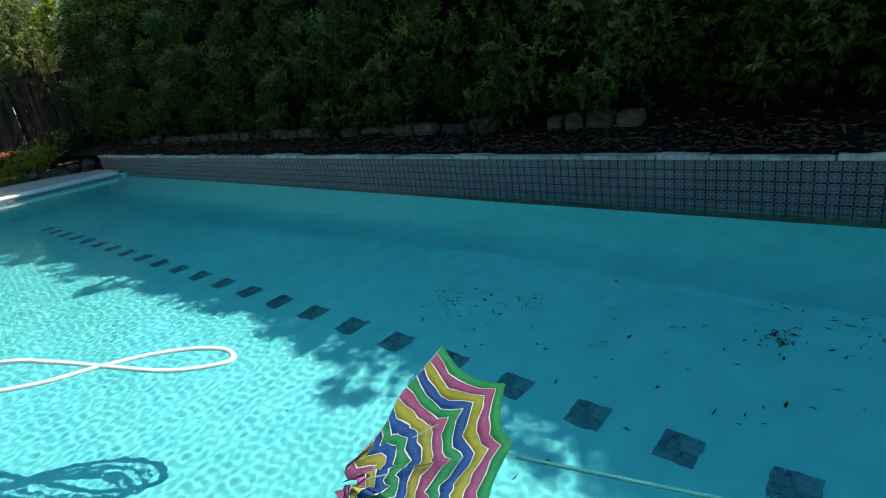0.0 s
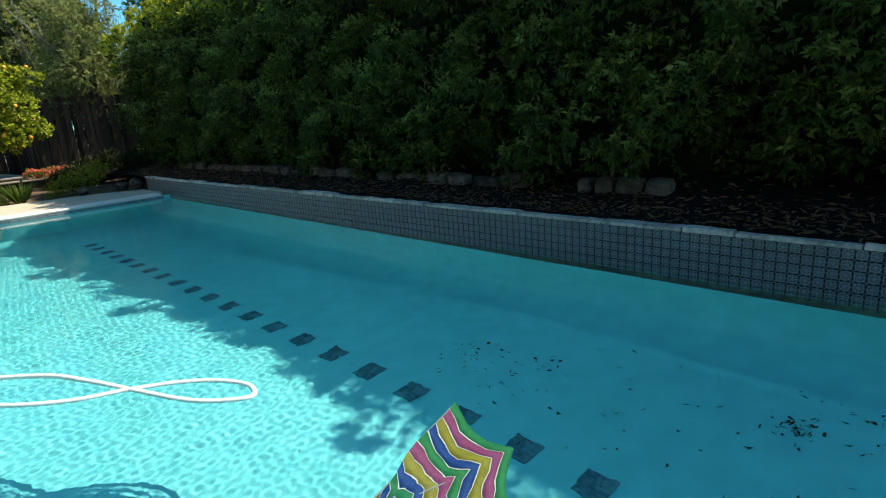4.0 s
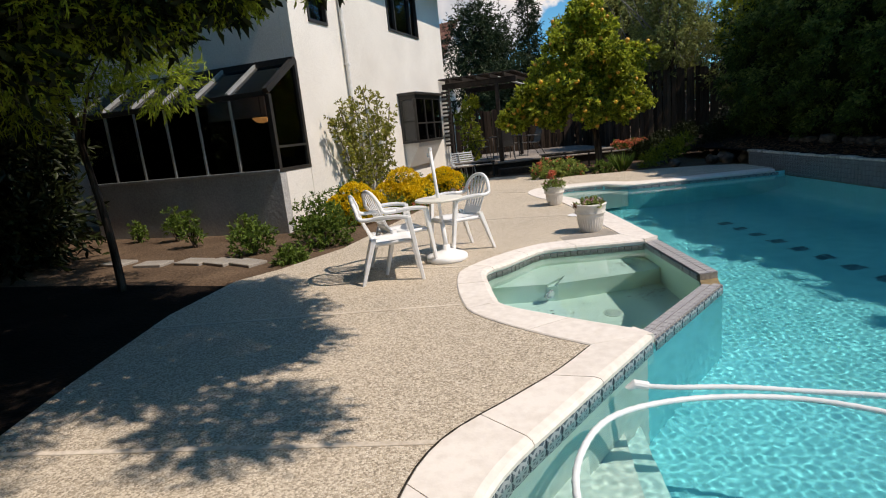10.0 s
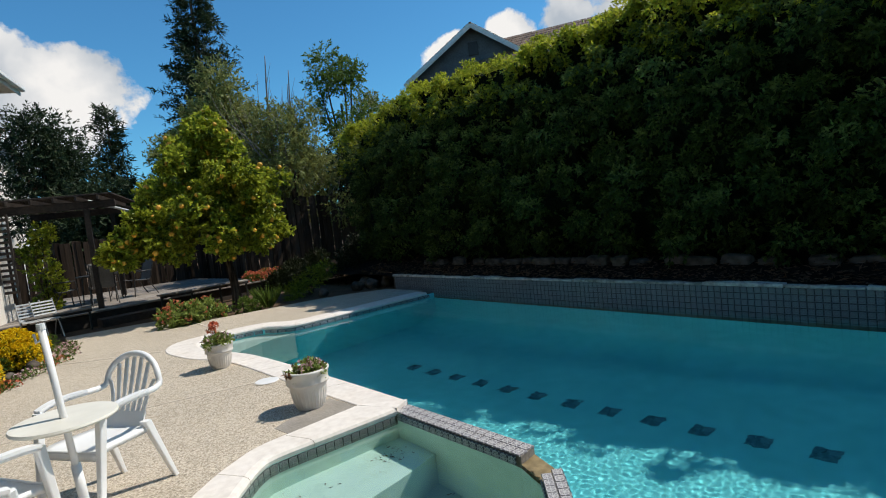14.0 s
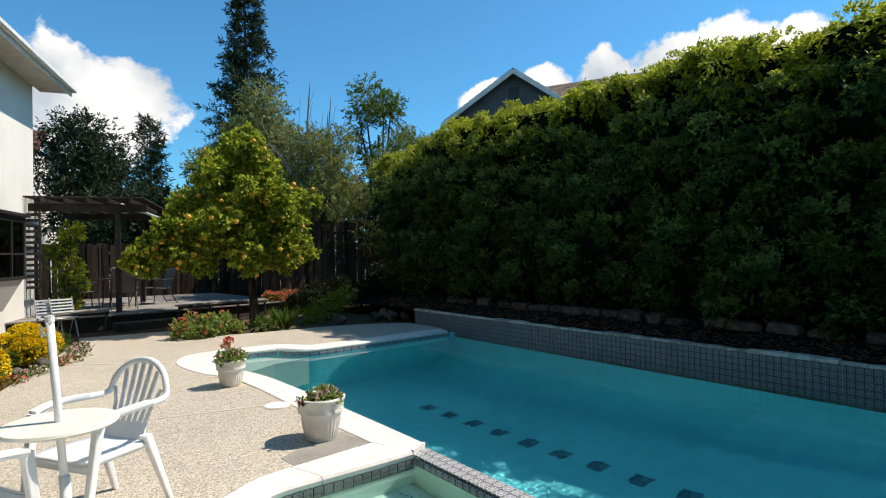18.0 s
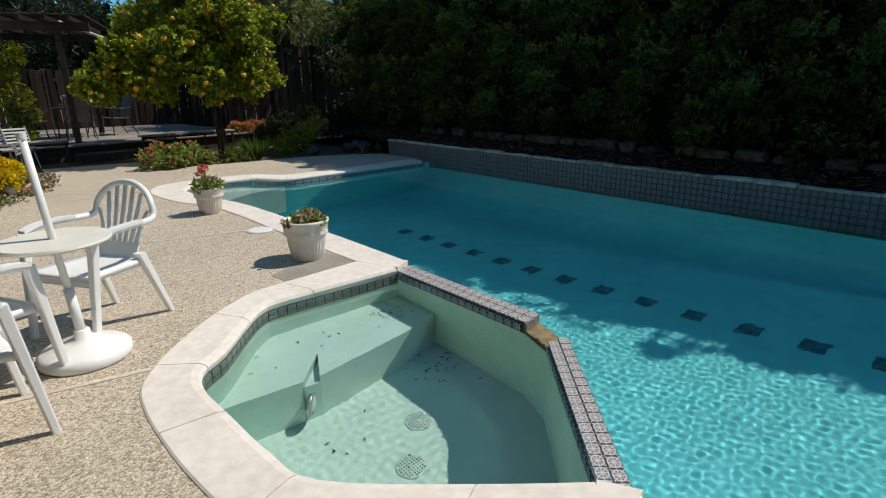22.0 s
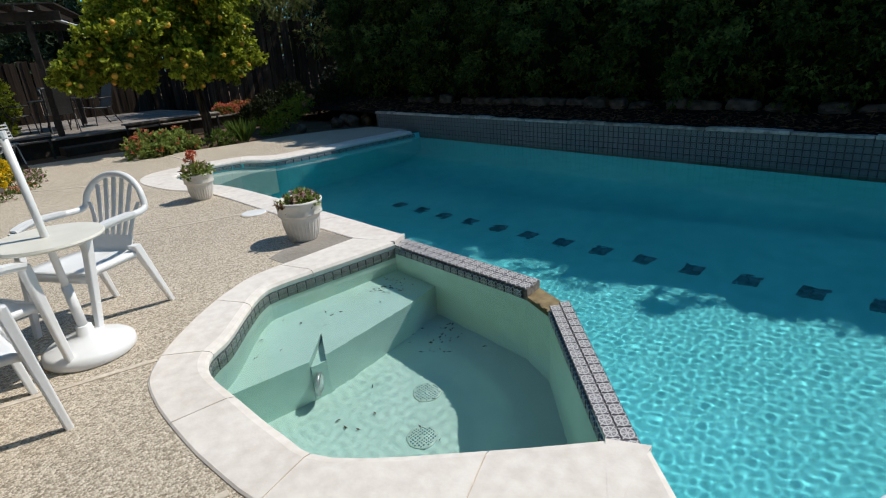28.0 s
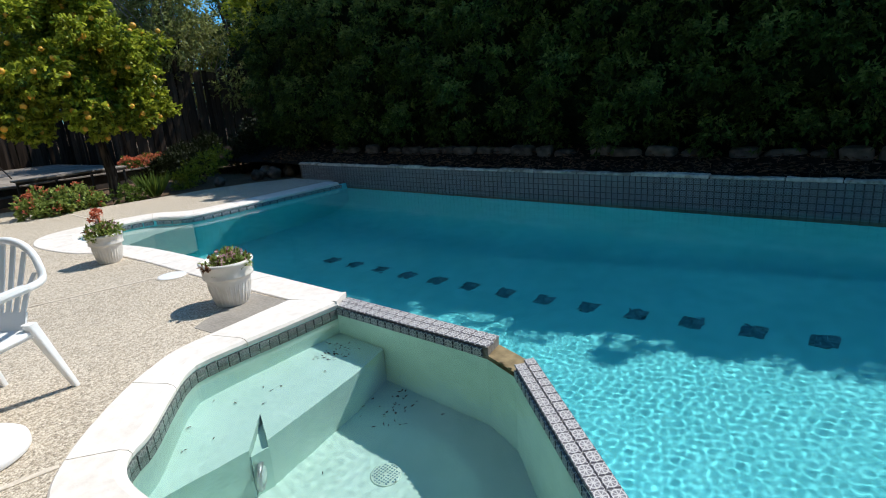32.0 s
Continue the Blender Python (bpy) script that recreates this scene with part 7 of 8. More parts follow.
for k, (u, v, s, h) in enumerate(((1.42, 0.42, 0.36, 0.38), (1.1, 0.75, 0.26, 0.5), (0.5, 2.5, 0.26, 0.4), (0.35, 3.4, 0.25, 0.5), (0.3, 5.9, 0.2, 0.5), (-0.6, 1.2, 0.16, 0.3), (-1.18, 0.60, 0.15, 0.5), (-2.1, 1.2, 0.17, 0.5), (-3.0, 1.2, 0.12, 0.3), (0.5, 6.6, 0.16, 0.35), (0.45, 0.0, 0.22, 0.36), (1.43, -0.57, 0.12, 0.12))):
    x, y = H(UW + u, v)
    s *= 0.65 if u < 0 else 1.0
    shrub("bed_shrub", x, y, -0.05, "leafy green shrub in the dry bed by the house", [(0, 0, h, s), (0.5 * s, 0.3 * s, h * 0.7, s * 0.8), (-0.4 * s, -0.4 * s, h * 0.5, s * 0.8), (0.1, 0.3 * s, h * 0.4, s * 0.7)], int(800 * s), 8, 0.07, (0.04, 0.08), (0.018, 0.03), LEAF_SHRUB)

# plants in the two planters
PC = [(0, 0, 0.33, 0.11), (0.09, 0.05, 0.33, 0.08), (-0.09, -0.04, 0.33, 0.09), (0.03, -0.09, 0.33, 0.08)]
for pot, tall in ((pot_near, 0), (pot_far, 1)):
    p, d = clump_points(np.array([c[:3] for c in PC]), np.array([c[3] for c in PC]), 120, 0.5)
    b, w = sprig_leaves(p, d + np.array([0, 0, 0.5]), 7, 0.05, 0.1)
    add_leaves(pot, "plant", b, w, rng.uniform(0.03, 0.06, len(b)), 0.022, LEAF_POT)
    p, d = clump_points(np.array([c[:3] for c in PC]), np.array([c[3] for c in PC]), 20, 0.6)
    b, w = sprig_leaves(p, d + np.array([0, 0, 0.8]), 6, 0.05, 0.1)
    add_leaves(pot, "bronze_foliage", b, w, rng.uniform(0.03, 0.055, len(b)), 0.02, LEAF_RED, "bronze-red leaves")
    petals(pot, "blossom", PC, 24, 0.030, PETAL_PINK, "small pink flowers")
    if tall:
        TCL = [(-0.03, 0, 0.52, 0.05), (-0.05, 0.02, 0.46, 0.05)]
        part("stalk", tube(bmesh.new(), [(0, 0, 0.30), (-0.03, 0, 0.52)], 0.006, 6), LEAF_SHRUB, pot)
        petals(pot, "tall_blossom", TCL, 40, 0.03, PETAL_RED, "pink flowers on a taller stalk")

# geraniums, lily clump and ground juniper along the far patio
GC = [(-0.42, 0, 0.22, 0.20), (-0.2, 0.1, 0.30, 0.22), (0.1, 0, 0.24, 0.22), (0.35, 0.1, 0.28, 0.22), (0.58, 0.1, 0.16, 0.16), (-0.05, -0.12, 0.15, 0.18)]
d = shrub("geranium_bed", 0.35, 7.50, -0.05, "bed of geraniums with coral and pink flower heads", GC, 330, 8, 0.06, (0.05, 0.08), (0.035, 0.055), LEAF_POT, "flowers")
petals(d, "blossom", GC, 60, 0.05, PETAL_RED, "coral flower heads")
lily = thing("lily_clump", 2.05, 7.8, -0.05, 0, "upright clump of strappy green leaves", "plant")
n = 170
a = rng.random(n) * 2 * np.pi
w = np.stack([np.cos(a) * 0.55, np.sin(a) * 0.55, rng.uniform(0.7, 1.3, n)], 1)
add_leaves(lily, "leaves", np.stack([np.cos(a) * 0.08, np.sin(a) * 0.08, np.zeros(n)], 1), w, rng.uniform(0.35, 0.6, n), 0.03, LEAF_SHRUB)
shrub("low_bush", 1.45, 7.65, -0.05, "small green bush at the patio's edge", [(0, 0, 0.16, 0.2), (0.2, 0, 0.14, 0.18)], 160, 8, 0.05, (0.04, 0.06), (0.015, 0.03), LEAF_SHRUB)
JC = [(-0.4, -0.2, 0.22, 0.22), (-0.1, 0, 0.32, 0.25), (0.25, 0.1, 0.42, 0.25), (0.6, 0.2, 0.52, 0.22), (-0.6, -0.3, 0.12, 0.15)]
shrub("spreading_juniper", 3.4, 8.5, -0.05, "spreading pale green juniper on the bank", JC, 400, 9, 0.10, (0.05, 0.09), (0.010, 0.018), LEAF_ORANGE, "bush")
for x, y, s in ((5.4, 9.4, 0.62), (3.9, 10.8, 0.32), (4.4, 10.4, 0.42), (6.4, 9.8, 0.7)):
    shrub("dark_shrub", x, y, -0.05, "evergreen shrub in front of the fence, leaves darkened for shade", [(0, 0, s * 0.9, s * 0.8), (0.4, 0.2, s * 1.5, s * 0.7), (-0.4, -0.2, s * 0.6, s * 0.7)], 600, 9, 0.16, (0.07, 0.12), (0.02, 0.035), LEAF_DARK)
for x, y in ((2.9, 10.9), (3.5, 11.2)):
    cl = [(0, 0, 0.36, 0.2), (0.3, 0, 0.33, 0.2)]
    d = shrub("red_flower_bush", x, y, 0.0, "bush with red-orange flowers under the trees", cl, 160, 7, 0.08, (0.05, 0.08), (0.02, 0.03), LEAF_SHRUB, "flowers")
    petals(d, "blossom", cl, 160, 0.05, PETAL_RED, "red-orange flowers")


def far_tree(name, x, y, label, clumps, leaves, size, material, trunk=0.2, bark=BARK, droop=0.2, per=9):
    top = max(c[2] for c in clumps)
    limbs = [[((0, 0, min(1.5, top * 0.3)), trunk * 0.6), (((c[0]) * 0.5, c[1] * 0.5, (c[2] + 1.5) * 0.55), trunk * 0.35), ((c[0], c[1], c[2]), trunk * 0.1)] for c in clumps[:7]]
    t = limb_tree(name, x, y, -0.06, label, [((0, 0, 0), trunk), ((0.05, 0, top * 0.35), trunk * 0.8), ((0, 0.05, top * 0.8), trunk * 0.3)], limbs, bark)
    p, d = clump_points(np.array([c[:3] for c in clumps]), np.array([c[3] for c in clumps]), leaves, 0.85)
    b, w = sprig_leaves(p, d, per, size * 2.2, droop)
    add_leaves(t, "crown", b, w, rng.uniform(size * 0.7, size * 1.3, len(b)), size * 0.35, material)
    return t


def random_clumps(radius, low, high, count, size, taper=0.5):
    out = []
    for k in range(count):
        t = rng.random()
        r = radius * (1 - taper * t) * math.sqrt(rng.random())
        a = rng.random() * 2 * math.pi
        out.append((r * math.cos(a), r * math.sin(a), low + (high - low) * t, size * rng.uniform(0.7, 1.2)))
    return out


far_tree("garden_tree", 5.2, 12.6, "grey-green garden tree behind the fence", random_clumps(1.7, 2.0, 5.6, 26, 0.62), 2600, 0.11, LEAF_DULL)
far_tree("leafy_tree", 9.0, 15.0, "loose tree with bright green leaves", random_clumps(1.7, 3.0, 8.1, 22, 0.45), 1300, 0.14, LEAF_SHRUB, 0.14)
far_tree("leafy_tree", 11.5, 15.5, "loose tree with bright green leaves", random_clumps(2.0, 2.5, 6.6, 20, 0.6), 1500, 0.14, LEAF_DULL, 0.14)
far_tree("tall_oak", 4.9, 17.8, "broad dark green tree behind the garden", random_clumps(2.5, 2.6, 7.9, 40, 0.85, 0.65), 5200, 0.15, LEAF_DULL, 0.3)
far_tree("round_tree", -0.2, 22.0, "dark tree beyond the pergola", random_clumps(2.2, 2.5, 6.6, 26, 0.9, 0.6), 2400, 0.16, LEAF_FIR, 0.25)
far_tree("round_tree", -4.6, 27.0, "dark tree beyond the pergola", random_clumps(2.4, 2.0, 6.0, 24, 0.9, 0.5), 2000, 0.18, LEAF_FIR, 0.25)
far_tree("garden_tree", 7.6, 11.6, "grey twiggy garden tree by the fence", random_clumps(1.3, 1.6, 4.6, 18, 0.5), 1100, 0.1, LEAF_DULL, 0.1)


def conifer(name, x, y, height, width, label, tiers, per):
    """A conifer: whorls of drooping boughs that shorten towards the tip."""
    t = thing(name, x, y, -0.06, 0, label, "conifer")
    part("trunk", tube(bmesh.new(), [(0, 0, 0), (0, 0, height * 0.5), (0, 0, height)], [height * 0.016, height * 0.009, 0.02], 9), BARK, t, smooth=True)
    centres, ways = [], []
    for k in range(tiers):
        f = k / tiers
        z = height * (0.16 + 0.84 * f)
        r = width * (1 - f) ** 0.85 * rng.uniform(0.65, 1.1) + 0.12
        for j in range(max(4, int(9 * (1 - f)) + 3)):
            a = rng.random() * 2 * math.pi
            rr = r * rng.uniform(0.55, 1.1)
            for s in np.linspace(0.12, 1, 9):
                centres.append((rr * s * math.cos(a), rr * s * math.sin(a), z + rr * (0.18 * s - 0.12 * s * s)))
                ways.append((math.cos(a), math.sin(a), 0.15))
    c, w0 = np.array(centres), np.array(ways)
    b, w = sprig_leaves(c + rng.normal(0, 0.06, c.shape), w0 + rng.normal(0, 0.5, w0.shape), per, 0.35, 0.1)
    add_leaves(t, "needles", b, w, rng.uniform(0.16, 0.32, len(b)), rng.uniform(0.03, 0.06, len(b)), LEAF_FIR)
    return t


conifer("tall_conifer", 6.6, 23.3, 15.6, 2.9, "tall dark conifer rising above the garden trees", 54, 11)
conifer("cypress", 2.4, 23.4, 7.8, 1.2, "slim dark conifer beyond the neighbouring roofs", 26, 6)
conifer("cypress", 0.6, 24.5, 6.4, 1.1, "slim dark conifer beyond the neighbouring roofs", 22, 6)

for x, y, h in ((9.4, 13.6, 4.2), (11.8, 13.2, 4.4), (7.2, 18.5, 4.6), (3.0, 19.5, 4.0), (0.8, 19.0, 3.6), (10.2, 18.0, 5.0), (13.0, 16.0, 5.0)):
    far_tree("backdrop_shrub", x, y, "dark evergreen shrub beyond the fence", random_clumps(1.7, 0.6, h, 22, 0.8, 0.4), 1700, 0.16, LEAF_FIR, 0.1)

# bare-branched tree between the leafy ones
bare_limbs = []
for k in range(44):
    a, h = rng.random() * 6.28, rng.uniform(1.0, 3.9)
    r = rng.uniform(0.5, 1.9)
    bare_limbs.append([((0, 0, h), 0.035), ((r * 0.45 * math.cos(a + 0.5), r * 0.45 * math.sin(a + 0.5), h + 0.8), 0.017), ((r * 0.8 * math.cos(a), r * 0.8 * math.sin(a), h + 1.7), 0.009), ((r * math.cos(a + 0.2), r * math.sin(a + 0.2), h + 2.7), 0.004)])
for x, y in ((6.4, 14.2), (7.2, 16.0), (5.0, 12.9)):
    limb_tree("bare_tree", x, y, -0.06, "bare grey-branched tree behind the fence", [((0, 0, 0), 0.12), ((0.1, 0, 2.5), 0.09), ((0, 0.1, 5.0), 0.04), ((0.1, 0, 7.2), 0.01)], bare_limbs, PALE_BARK)

# dense near-black shrubs closing the garden's shaded side; unseen ones added to block sky
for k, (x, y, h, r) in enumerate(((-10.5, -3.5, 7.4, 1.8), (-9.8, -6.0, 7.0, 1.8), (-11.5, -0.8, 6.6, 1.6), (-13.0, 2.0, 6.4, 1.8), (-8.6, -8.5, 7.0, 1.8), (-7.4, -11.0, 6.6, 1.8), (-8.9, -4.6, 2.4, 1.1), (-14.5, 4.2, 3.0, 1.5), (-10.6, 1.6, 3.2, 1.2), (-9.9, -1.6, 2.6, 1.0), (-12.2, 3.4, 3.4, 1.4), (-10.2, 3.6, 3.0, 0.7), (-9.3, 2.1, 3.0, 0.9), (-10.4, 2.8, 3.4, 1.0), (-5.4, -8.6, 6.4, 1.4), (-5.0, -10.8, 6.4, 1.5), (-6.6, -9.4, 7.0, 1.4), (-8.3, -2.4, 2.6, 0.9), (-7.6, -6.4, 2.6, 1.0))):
    far_tree("screen_shrub", x, y, "dense screening shrub, leaves darkened for deep shade", random_clumps(r, 0.5, h, int(10 + h * 3), 0.75 if h < 5 else 0.95, 0.2), int(900 + 300 * h), 0.17, LEAF_DARK, 0.08)

# fallen leaves on the bank and on the pool floor
n = 5200
x = 4.52 + rng.exponential(0.38, n)
y = rng.uniform(-15, 8, n)
bz = np.interp(x, [4.48, 4.8, 5.25, 5.9, 7.2], [0.30, 0.38, 0.48, 0.65, 0.75]) + 0.02
litter = new("leaf_litter", leaf_mesh("leaf_litter", np.stack([x, y, bz], 1), np.stack([rng.normal(size=n), rng.normal(size=n), rng.normal(0, 0.2, n)], 1), rng.uniform(0.05, 0.12, n), 0.022, LITTER))
tagged(litter, "brown fallen leaves scattered over the bank", "leaf litter", kind="stuff")
spots = [(3.28, -7.66, 0.07, 40), (3.54, -8.1, 0.14, 40), (3.8, -7.7, 0.12, 16), (3.48, -9.3, 0.04, 8), (3.08, -9.2, 0.06, 30), (4.2, -6.1, 0.08, 16), (2.82, -5.5, 0.14, 26), (2.75, -5.95, 0.16, 24), (3.8, -9.5, 0.16, 22), (2.1, -8.9, 0.25, 24), (3.1, -6.1, 0.1, 8), (2.74, -6.9, 0.12, 10), (3.2, -7.9, 0.8, 50), (2.8, -6.3, 0.8, 40)]
x = np.concatenate([rng.normal(a, s, k) for a, b, s, k in spots]).clip(1.0, 4.2)
y = np.concatenate([rng.normal(b, s, k) for a, b, s, k in spots]).clip(-9.8, 3)
n = len(x)
pl = new("pool_floor_leaves", leaf_mesh("pool_floor_leaves", np.stack([x, y, np.array([floor_z(v) for v in y]) + 0.012], 1), np.stack([rng.normal(size=n), rng.normal(size=n), np.zeros(n)], 1), rng.uniform(0.02, 0.06, n), rng.uniform(0.008, 0.02, n), LITTER))
tagged(pl, "dark waterlogged leaves lying on the pool floor", "fallen leaves", kind="stuff")
spots = [(-1.1, -0.38, 0.42, 0.16, 24, -0.488), (-0.40, -0.30, 0.09, 0.07, 34, -0.488), (-0.42, -0.85, 0.10, 0.08, 30, -0.988), (-1.1, -1.2, 0.4, 0.45, 16, -0.988)]
x = np.concatenate([rng.normal(a, sx, k) for a, b, sx, sy, k, z in spots])
y = np.concatenate([rng.normal(b, sy, k) for a, b, sx, sy, k, z in spots])
z = np.concatenate([np.full(k, z) for a, b, sx, sy, k, z in spots])
seat = (z > -0.6) & ((y < -0.55) | (y > -0.14) | (x < -1.75) | (x > -0.22))
x, y, z = x[~seat], y[~seat], z[~seat]
n = len(x)
sl = new("spa_leaves", leaf_mesh("spa_leaves", np.stack([x, y, z], 1), np.stack([rng.normal(size=n), rng.normal(size=n), np.zeros(n)], 1), rng.uniform(0.02, 0.045, n), 0.012, LITTER))
tagged(sl, "small dark leaves lying on the spa bench and floor", "fallen leaves", kind="stuff")

# ---- coping stones, tiles and boards ----
def coping_run(name, inner, outer, label, per=4, step=0.62):
    """A run of cast stones with a rounded nose over the water."""
    run_ob = new(name)
    tagged(run_ob, label, "coping", kind="structure")
    a, b = spline(inner, per), spline(outer, per)
    total, start = 0.0, 0
    groups = []
    for i in range(1, len(a)):
        total += ((a[i] + b[i]) / 2 - (a[i - 1] + b[i - 1]) / 2).length
        if total > step or i == len(a) - 1:
            groups.append((start, i))
            start, total = i, 0.0
    bed_rings, bed_bm = [], bmesh.new()
    for p, q in zip(a, b):
        way = (p - q).normalized()
        bed_rings.append([bed_bm.verts.new((v.x, v.y, z)) for v, z in ((q + way * 0.008, -0.05), (q + way * 0.008, 0.006), (p - way * 0.035, 0.009), (p + way * 0.009, -0.010), (p - way * 0.01, -0.05))])
    for r0, r1 in zip(bed_rings, bed_rings[1:]):
        for k in range(5):
            bed_bm.faces.new((r0[k], r0[(k + 1) % 5], r1[(k + 1) % 5], r1[k]))
    bmesh.ops.recalc_face_normals(bed_bm, faces=bed_bm.faces)
    part("mortar_bed", bed_bm, JOINT, run_ob, "pale mortar showing in the joints")
    for s, e in groups:
        bm = bmesh.new()
        rings = []
        for i in range(s, e + 1):
            p, q = a[i].copy(), b[i].copy()
            along = (a[min(i + 1, len(a) - 1)] - a[max(i - 1, 0)]).normalized() * 0.003
            if i == s:
                p += along; q += along
            if i == e:
                p -= along; q -= along
            way = (p - q).normalized()
            nose = [(p - way * 0.035, 0.014), (p + way * 0.002, 0.004), (p + way * 0.016, -0.016), (p + way * 0.010, -0.042), (p - way * 0.02, -0.056)]
            section = [(q + way * 0.004, -0.06), (q + way * 0.002, 0.004), (q + way * 0.012, 0.011)] + nose
            rings.append([bm.verts.new((v.x, v.y, z)) for v, z in section])
        m = len(rings[0])
        for r0, r1 in zip(rings, rings[1:]):
            for k in range(m):
                bm.faces.new((r0[k], r0[(k + 1) % m], r1[(k + 1) % m], r1[k]))
        bm.faces.new(rings[0])
        bm.faces.new(reversed(rings[-1]))
        bmesh.ops.recalc_face_normals(bm, faces=bm.faces)
        part("coping_stone", bm, COPING, run_ob)
    return run_ob


coping_run("coping_far", FAR_IN, FAR_OUT, "pale cast-stone coping along the far side of the pool")
coping_run("coping_near", NEAR_IN, NEAR_OUT, "pale cast-stone coping curving round the near side of the pool")
for corner in ([(0.012, 0.0), (-0.172, -0.098), (-0.33, 0.292)], [(-1.070, -2.805), (-1.50, -2.882), (-1.15, -2.655)]):
    fill = prism(corner, -0.055, 0.0135)
    part("corner_stone", fill, COPING, part("coping_corner", new_box((*corner[2], -0.09), (0.05, 0.05, 0.04)), COPING)).parent["kind"] = "structure"
coping_run("coping_spa", SPA_IN, SPA_OUT, "pale cast-stone coping round the corner spa")


def tile_mesh(name, w, h, t, material):
    """One thin tile with a slightly eased face and its own picture square."""
    e = 0.004
    verts = [(-w / 2, 0, -h / 2), (w / 2, 0, -h / 2), (w / 2, 0, h / 2), (-w / 2, 0, h / 2), (-w / 2 + e, -t, -h / 2 + e), (w / 2 - e, -t, -h / 2 + e), (w / 2 - e, -t, h / 2 - e), (-w / 2 + e, -t, h / 2 - e)]
    faces = [(4, 5, 6, 7), (0, 1, 5, 4), (1, 2, 6, 5), (2, 3, 7, 6), (3, 0, 4, 7)]
    me = bpy.data.meshes.new(name)
    me.from_pydata(verts, [], faces)
    uv = me.uv_layers.new(name="UVMap")
    for loop in me.loops:
        v = me.vertices[loop.vertex_index].co
        uv.data[loop.index].uv = ((v.x / w) + 0.5, (v.z / h) + 0.5)
    me.materials.append(material)
    return me


TS = 0.150
TILE_MESH = tile_mesh("tile", TS - 0.004, TS - 0.004, 0.008, TILE)


def along(points, step):
    """Even stations on a polyline: place and heading."""
    p = [Vector(q) for q in points]
    out, left = [], step / 2
    for a, b in zip(p, p[1:]):
        d = b - a
        s = left
        while s < d.length:
            out.append((a + d * (s / d.length), math.atan2(d.y, d.x)))
            s += step
        left = s - d.length
    return out


def joined_tiles(name, places, w, h, material, parent):
    """Tiles past the countable ones, as one mesh. places: matrices."""
    src = tile_mesh("tile_piece", w, h, 0.008, material)
    base = np.array([v.co for v in src.vertices])
    quads = [tuple(p.vertices) for p in src.polygons]
    uvs = [tuple(d.uv) for d in src.uv_layers[0].data]
    verts, faces, alluv = [], [], []
    for i, m in enumerate(places):
        a = np.array(m.to_3x3())
        verts.append(base @ a.T + np.array(m.translation))
        faces += [tuple(k + 8 * i for k in q) for q in quads]
        alluv += uvs
    me = bpy.data.meshes.new(name)
    me.from_pydata(np.concatenate(verts).tolist(), [], faces)
    layer = me.uv_layers.new(name="UVMap")
    layer.data.foreach_set("uv", np.array(alluv, dtype=np.float32).ravel())
    me.materials.append(material)
    bpy.data.meshes.remove(src)
    ob = new(name, me)
    ob.parent = parent
    return tagged(ob, kind="stuff")


# waterline tiles under the coping
near_line, far_line = NEAR_LINE, FAR_LINE
for k, (p, h) in enumerate(along(near_line, TS)):
    m = pose(p.x, p.y, -0.118, 0, 0, math.degrees(h) + 180)
    if p.x < 1.2:
        o = new("tile", TILE_MESH)
        o.parent = pool
        o.matrix_basis = m
far_places = [pose(p.x, p.y, -0.118, 0, 0, math.degrees(h)) for p, h in along(far_line, TS)]
far_places += [pose(p.x, p.y, -0.118, 0, 0, math.degrees(h) + 180) for p, h in along(near_line, TS) if p.x >= 1.2]
joined_tiles("waterline_tiles", far_places, TS - 0.004, TS - 0.004, TILE, pool)
# small tiles round the inside of the spa
spa_places = []
for p, h in along(SPA_LINE, 0.076):
    for r in range(2):
        spa_places.append(pose(p.x, p.y, -0.092 - 0.076 * r, 0, 0, math.degrees(h) + 180))
joined_tiles("spa_tiles", spa_places, 0.0745, 0.0745, TILE_SPA, spa)

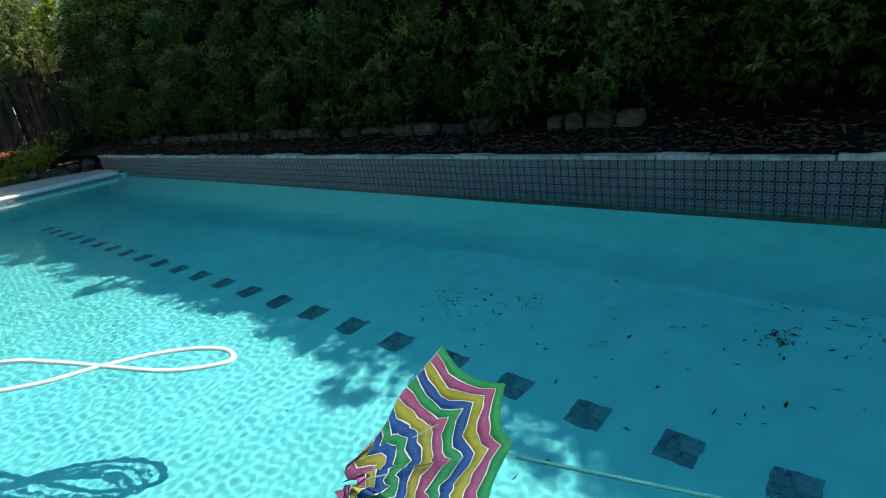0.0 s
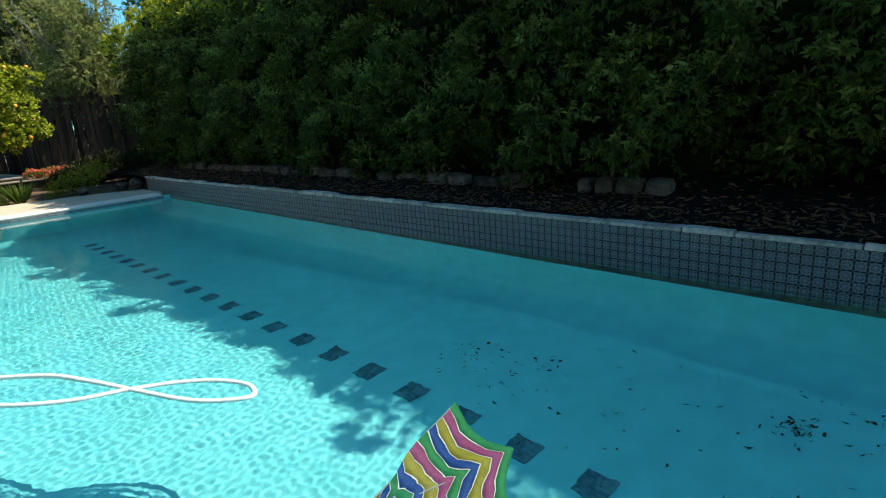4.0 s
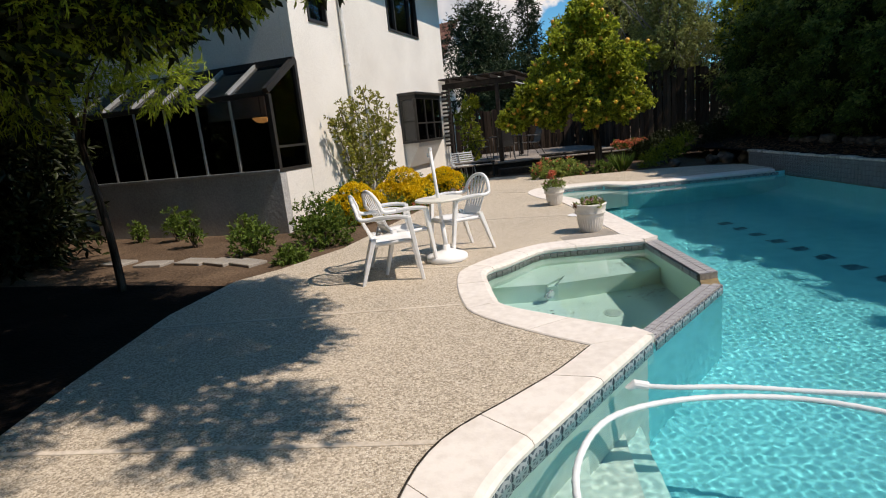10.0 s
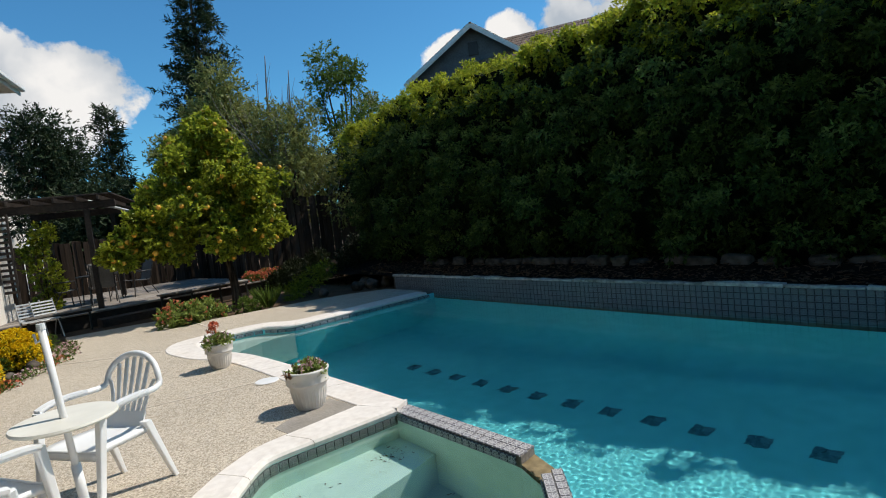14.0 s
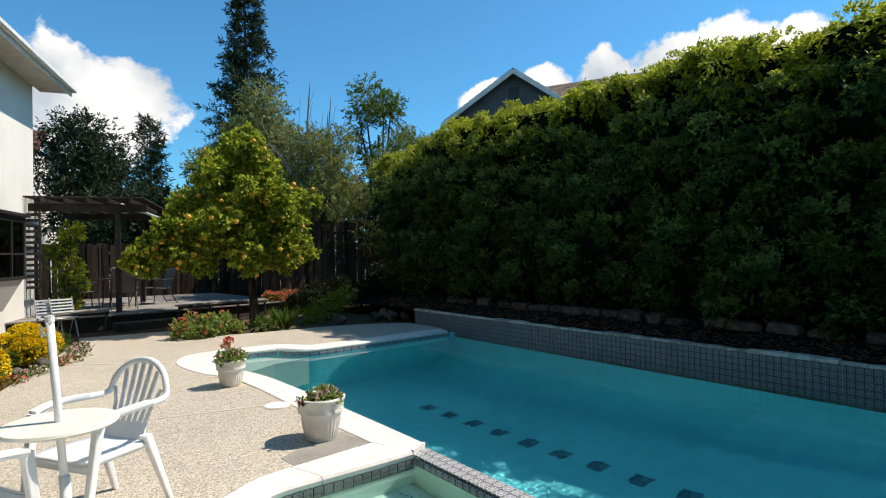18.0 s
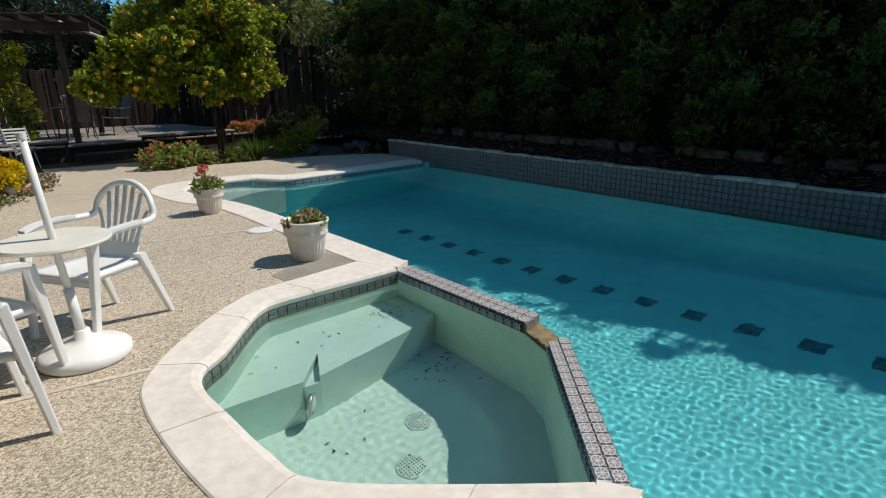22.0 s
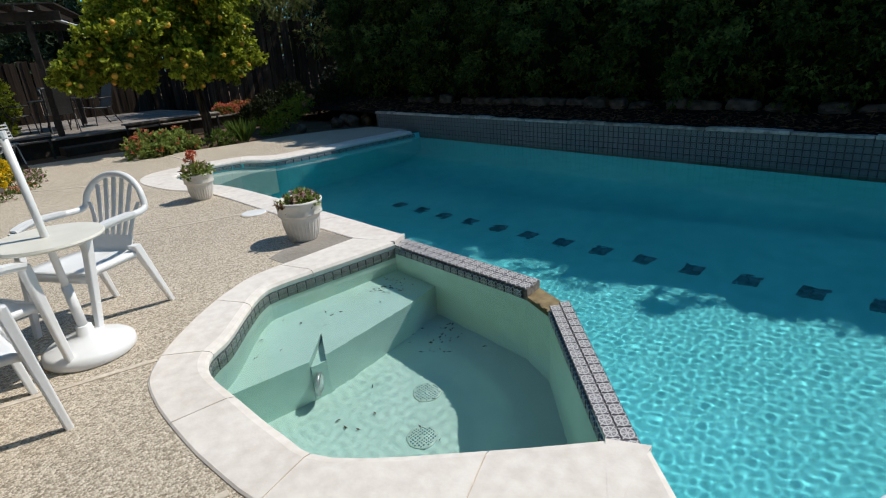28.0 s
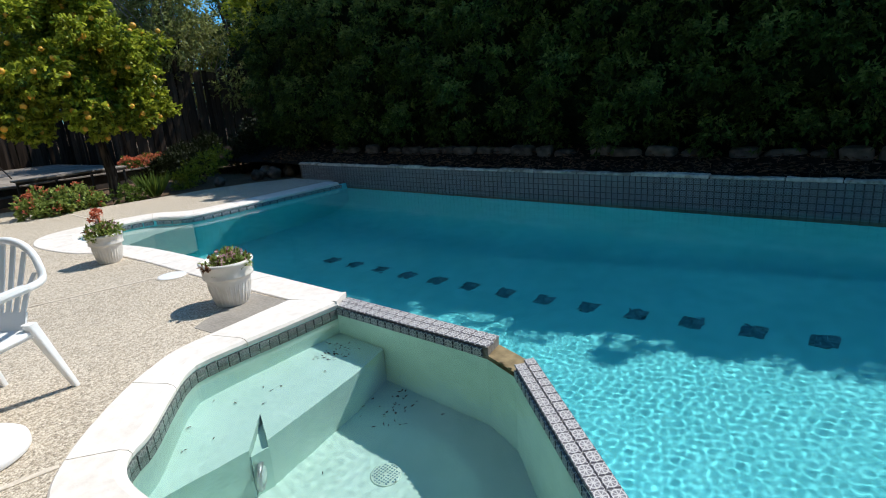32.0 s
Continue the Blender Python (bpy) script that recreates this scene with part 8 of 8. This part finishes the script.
# weir wall between spa and pool
weir = new("spa_weir_wall")
tagged(weir, "low tiled wall between spa and pool with a notched spillway", "wall", kind="structure")
for i in range(3):
    (a, b), (c, d) = (WEIR_OUT[i], WEIR_OUT[i + 1]), (WEIR_IN[i], WEIR_IN[i + 1])
    c, d = [(q[0] + (p[0] - q[0]) * 0.05, q[1] + (p[1] - q[1]) * 0.05) for q, p in ((c, a), (d, b))]
    z1 = (-0.030, -0.085, -0.045)[i]
    part("weir_core", prism([a, b, d, c], -0.16, z1), RUST if i == 1 else MORTAR, weir)
for seg, z1, size in ((0, -0.030, 0.082), (2, -0.045, 0.082)):
    a, b = Vector(WEIR_OUT[seg]), Vector(WEIR_OUT[seg + 1])
    c, e = Vector(WEIR_IN[seg]), Vector(WEIR_IN[seg + 1])
    length = (b - a).length
    count = int(length / size)
    head = math.degrees(math.atan2((b - a).y, (b - a).x))
    across = (a + b - c - e).length / 2
    WEIR_MESH = tile_mesh("tile", length / count - 0.003, across * 0.5 - 0.003, 0.008, TILE_TOP)
    for k in range(count):
        t = (k + 0.5) / count
        for s in (0.25, 0.75):
            q = (a + (b - a) * t) * (1 - s) + (c + (e - c) * t) * s
            o = new("tile", WEIR_MESH)
            o.parent = weir
            o.matrix_basis = pose(q.x, q.y, z1 + 0.001, -90, 0, head)
    sides = []
    for k in range(int(length / TS)):
        t = (k + 0.5) * TS / length
        q = a + (b - a) * t
        sides.append(pose(q.x, q.y, z1 - 0.08, 0, 0, head + 180))
    joined_tiles("weir_side_tiles", sides, TS - 0.004, TS - 0.004, TILE, weir)
    inside = []
    for k in range(int((e - c).length / 0.076)):
        t = (k + 0.5) * 0.076 / (e - c).length
        q = c + (e - c) * t
        inside.append(pose(q.x, q.y, z1 - 0.045, 0, 0, head))
    joined_tiles("weir_inner_tiles", inside, 0.072, 0.072, TILE, weir)

# tile facing and mortar cap of the retaining wall
WS = 0.0787
places = []
for r in range(6):
    z = 0.287 - WS / 2 - WS * r
    y = 6.15
    while y > -13.4:
        places.append(pose(WALL_X + 0.012, y, z, 0, 0, -90))
        y -= WS
joined_tiles("wall_tiles", places, WS - 0.0015, WS - 0.0015, TILE_WALL, wall)
cap_rng = random.Random(11)
y = 6.25
while y > -13.4:
    ln = cap_rng.uniform(0.35, 0.95)
    deep, tall = cap_rng.uniform(0.08, 0.13), cap_rng.uniform(0.030, 0.048)
    cap = new_box((0, 0, 0), (deep, ln - 0.01, tall), bevel=0.009, segments=2)
    bmesh.ops.subdivide_edges(cap, edges=[e for e in cap.edges if e.calc_length() > 0.3], cuts=5)
    for v in cap.verts:
        rough = noise.noise((v.co.x * 9, (v.co.y + y) * 6, v.co.z * 9))
        v.co.x += 0.014 * rough
        v.co.z += 0.012 * noise.noise((v.co.x * 7, (v.co.y + y) * 8, 4.0)) if v.co.z > 0 else 0
    bmesh.ops.translate(cap, verts=cap.verts, vec=(WALL_X + deep / 2 - 0.014, y - ln / 2, 0.286 + tall / 2))
    part("cap_stone", cap, CAP_MORTAR, wall)
    y -= ln

# dark mosaic squares down the middle of the pool floor
mark_rng = random.Random(8)
MARK_MESHES = []
for kind in range(4):
    MARK = bmesh.new()
    for i in range(5):
        for j in range(5):
            rim = i in (0, 4) or j in (0, 4)
            size = 0.0388 + (mark_rng.uniform(-0.008, 0.008) if rim else 0.0)
            box(MARK, (-0.078 + 0.039 * i + mark_rng.uniform(-0.002, 0.002), -0.078 + 0.039 * j + mark_rng.uniform(-0.002, 0.002), 0.004), (size, size, 0.008))
    MARK_MESHES.append(mesh_of("floor_mark", MARK, TILE_MARK))
for k in range(25):
    y = -8.94 + 0.4925 * k
    o = new("floor_mark", MARK_MESHES[k % 4])
    slope_here = math.degrees(math.atan2(floor_z(y + 0.1) - floor_z(y - 0.1), 0.2))
    o.matrix_basis = pose(2.20, y, floor_z(y) + 0.001, slope_here, 0, 0)
    o.parent = pool

# sunlight that has passed through the water falls on all that lies in it
bpy.context.view_layer.update()
for ob in list(bpy.data.objects):
    if ob.type == "MESH" and not ob.name.endswith("_water"):
        box_pts = [ob.matrix_world @ Vector(c) for c in ob.bound_box]
        if min(p.z for p in box_pts) < -0.10 and -3.2 < box_pts[0].x < 4.8 and -10.5 < box_pts[0].y < 5.4:
            ob.cycles.is_caustics_receiver = True
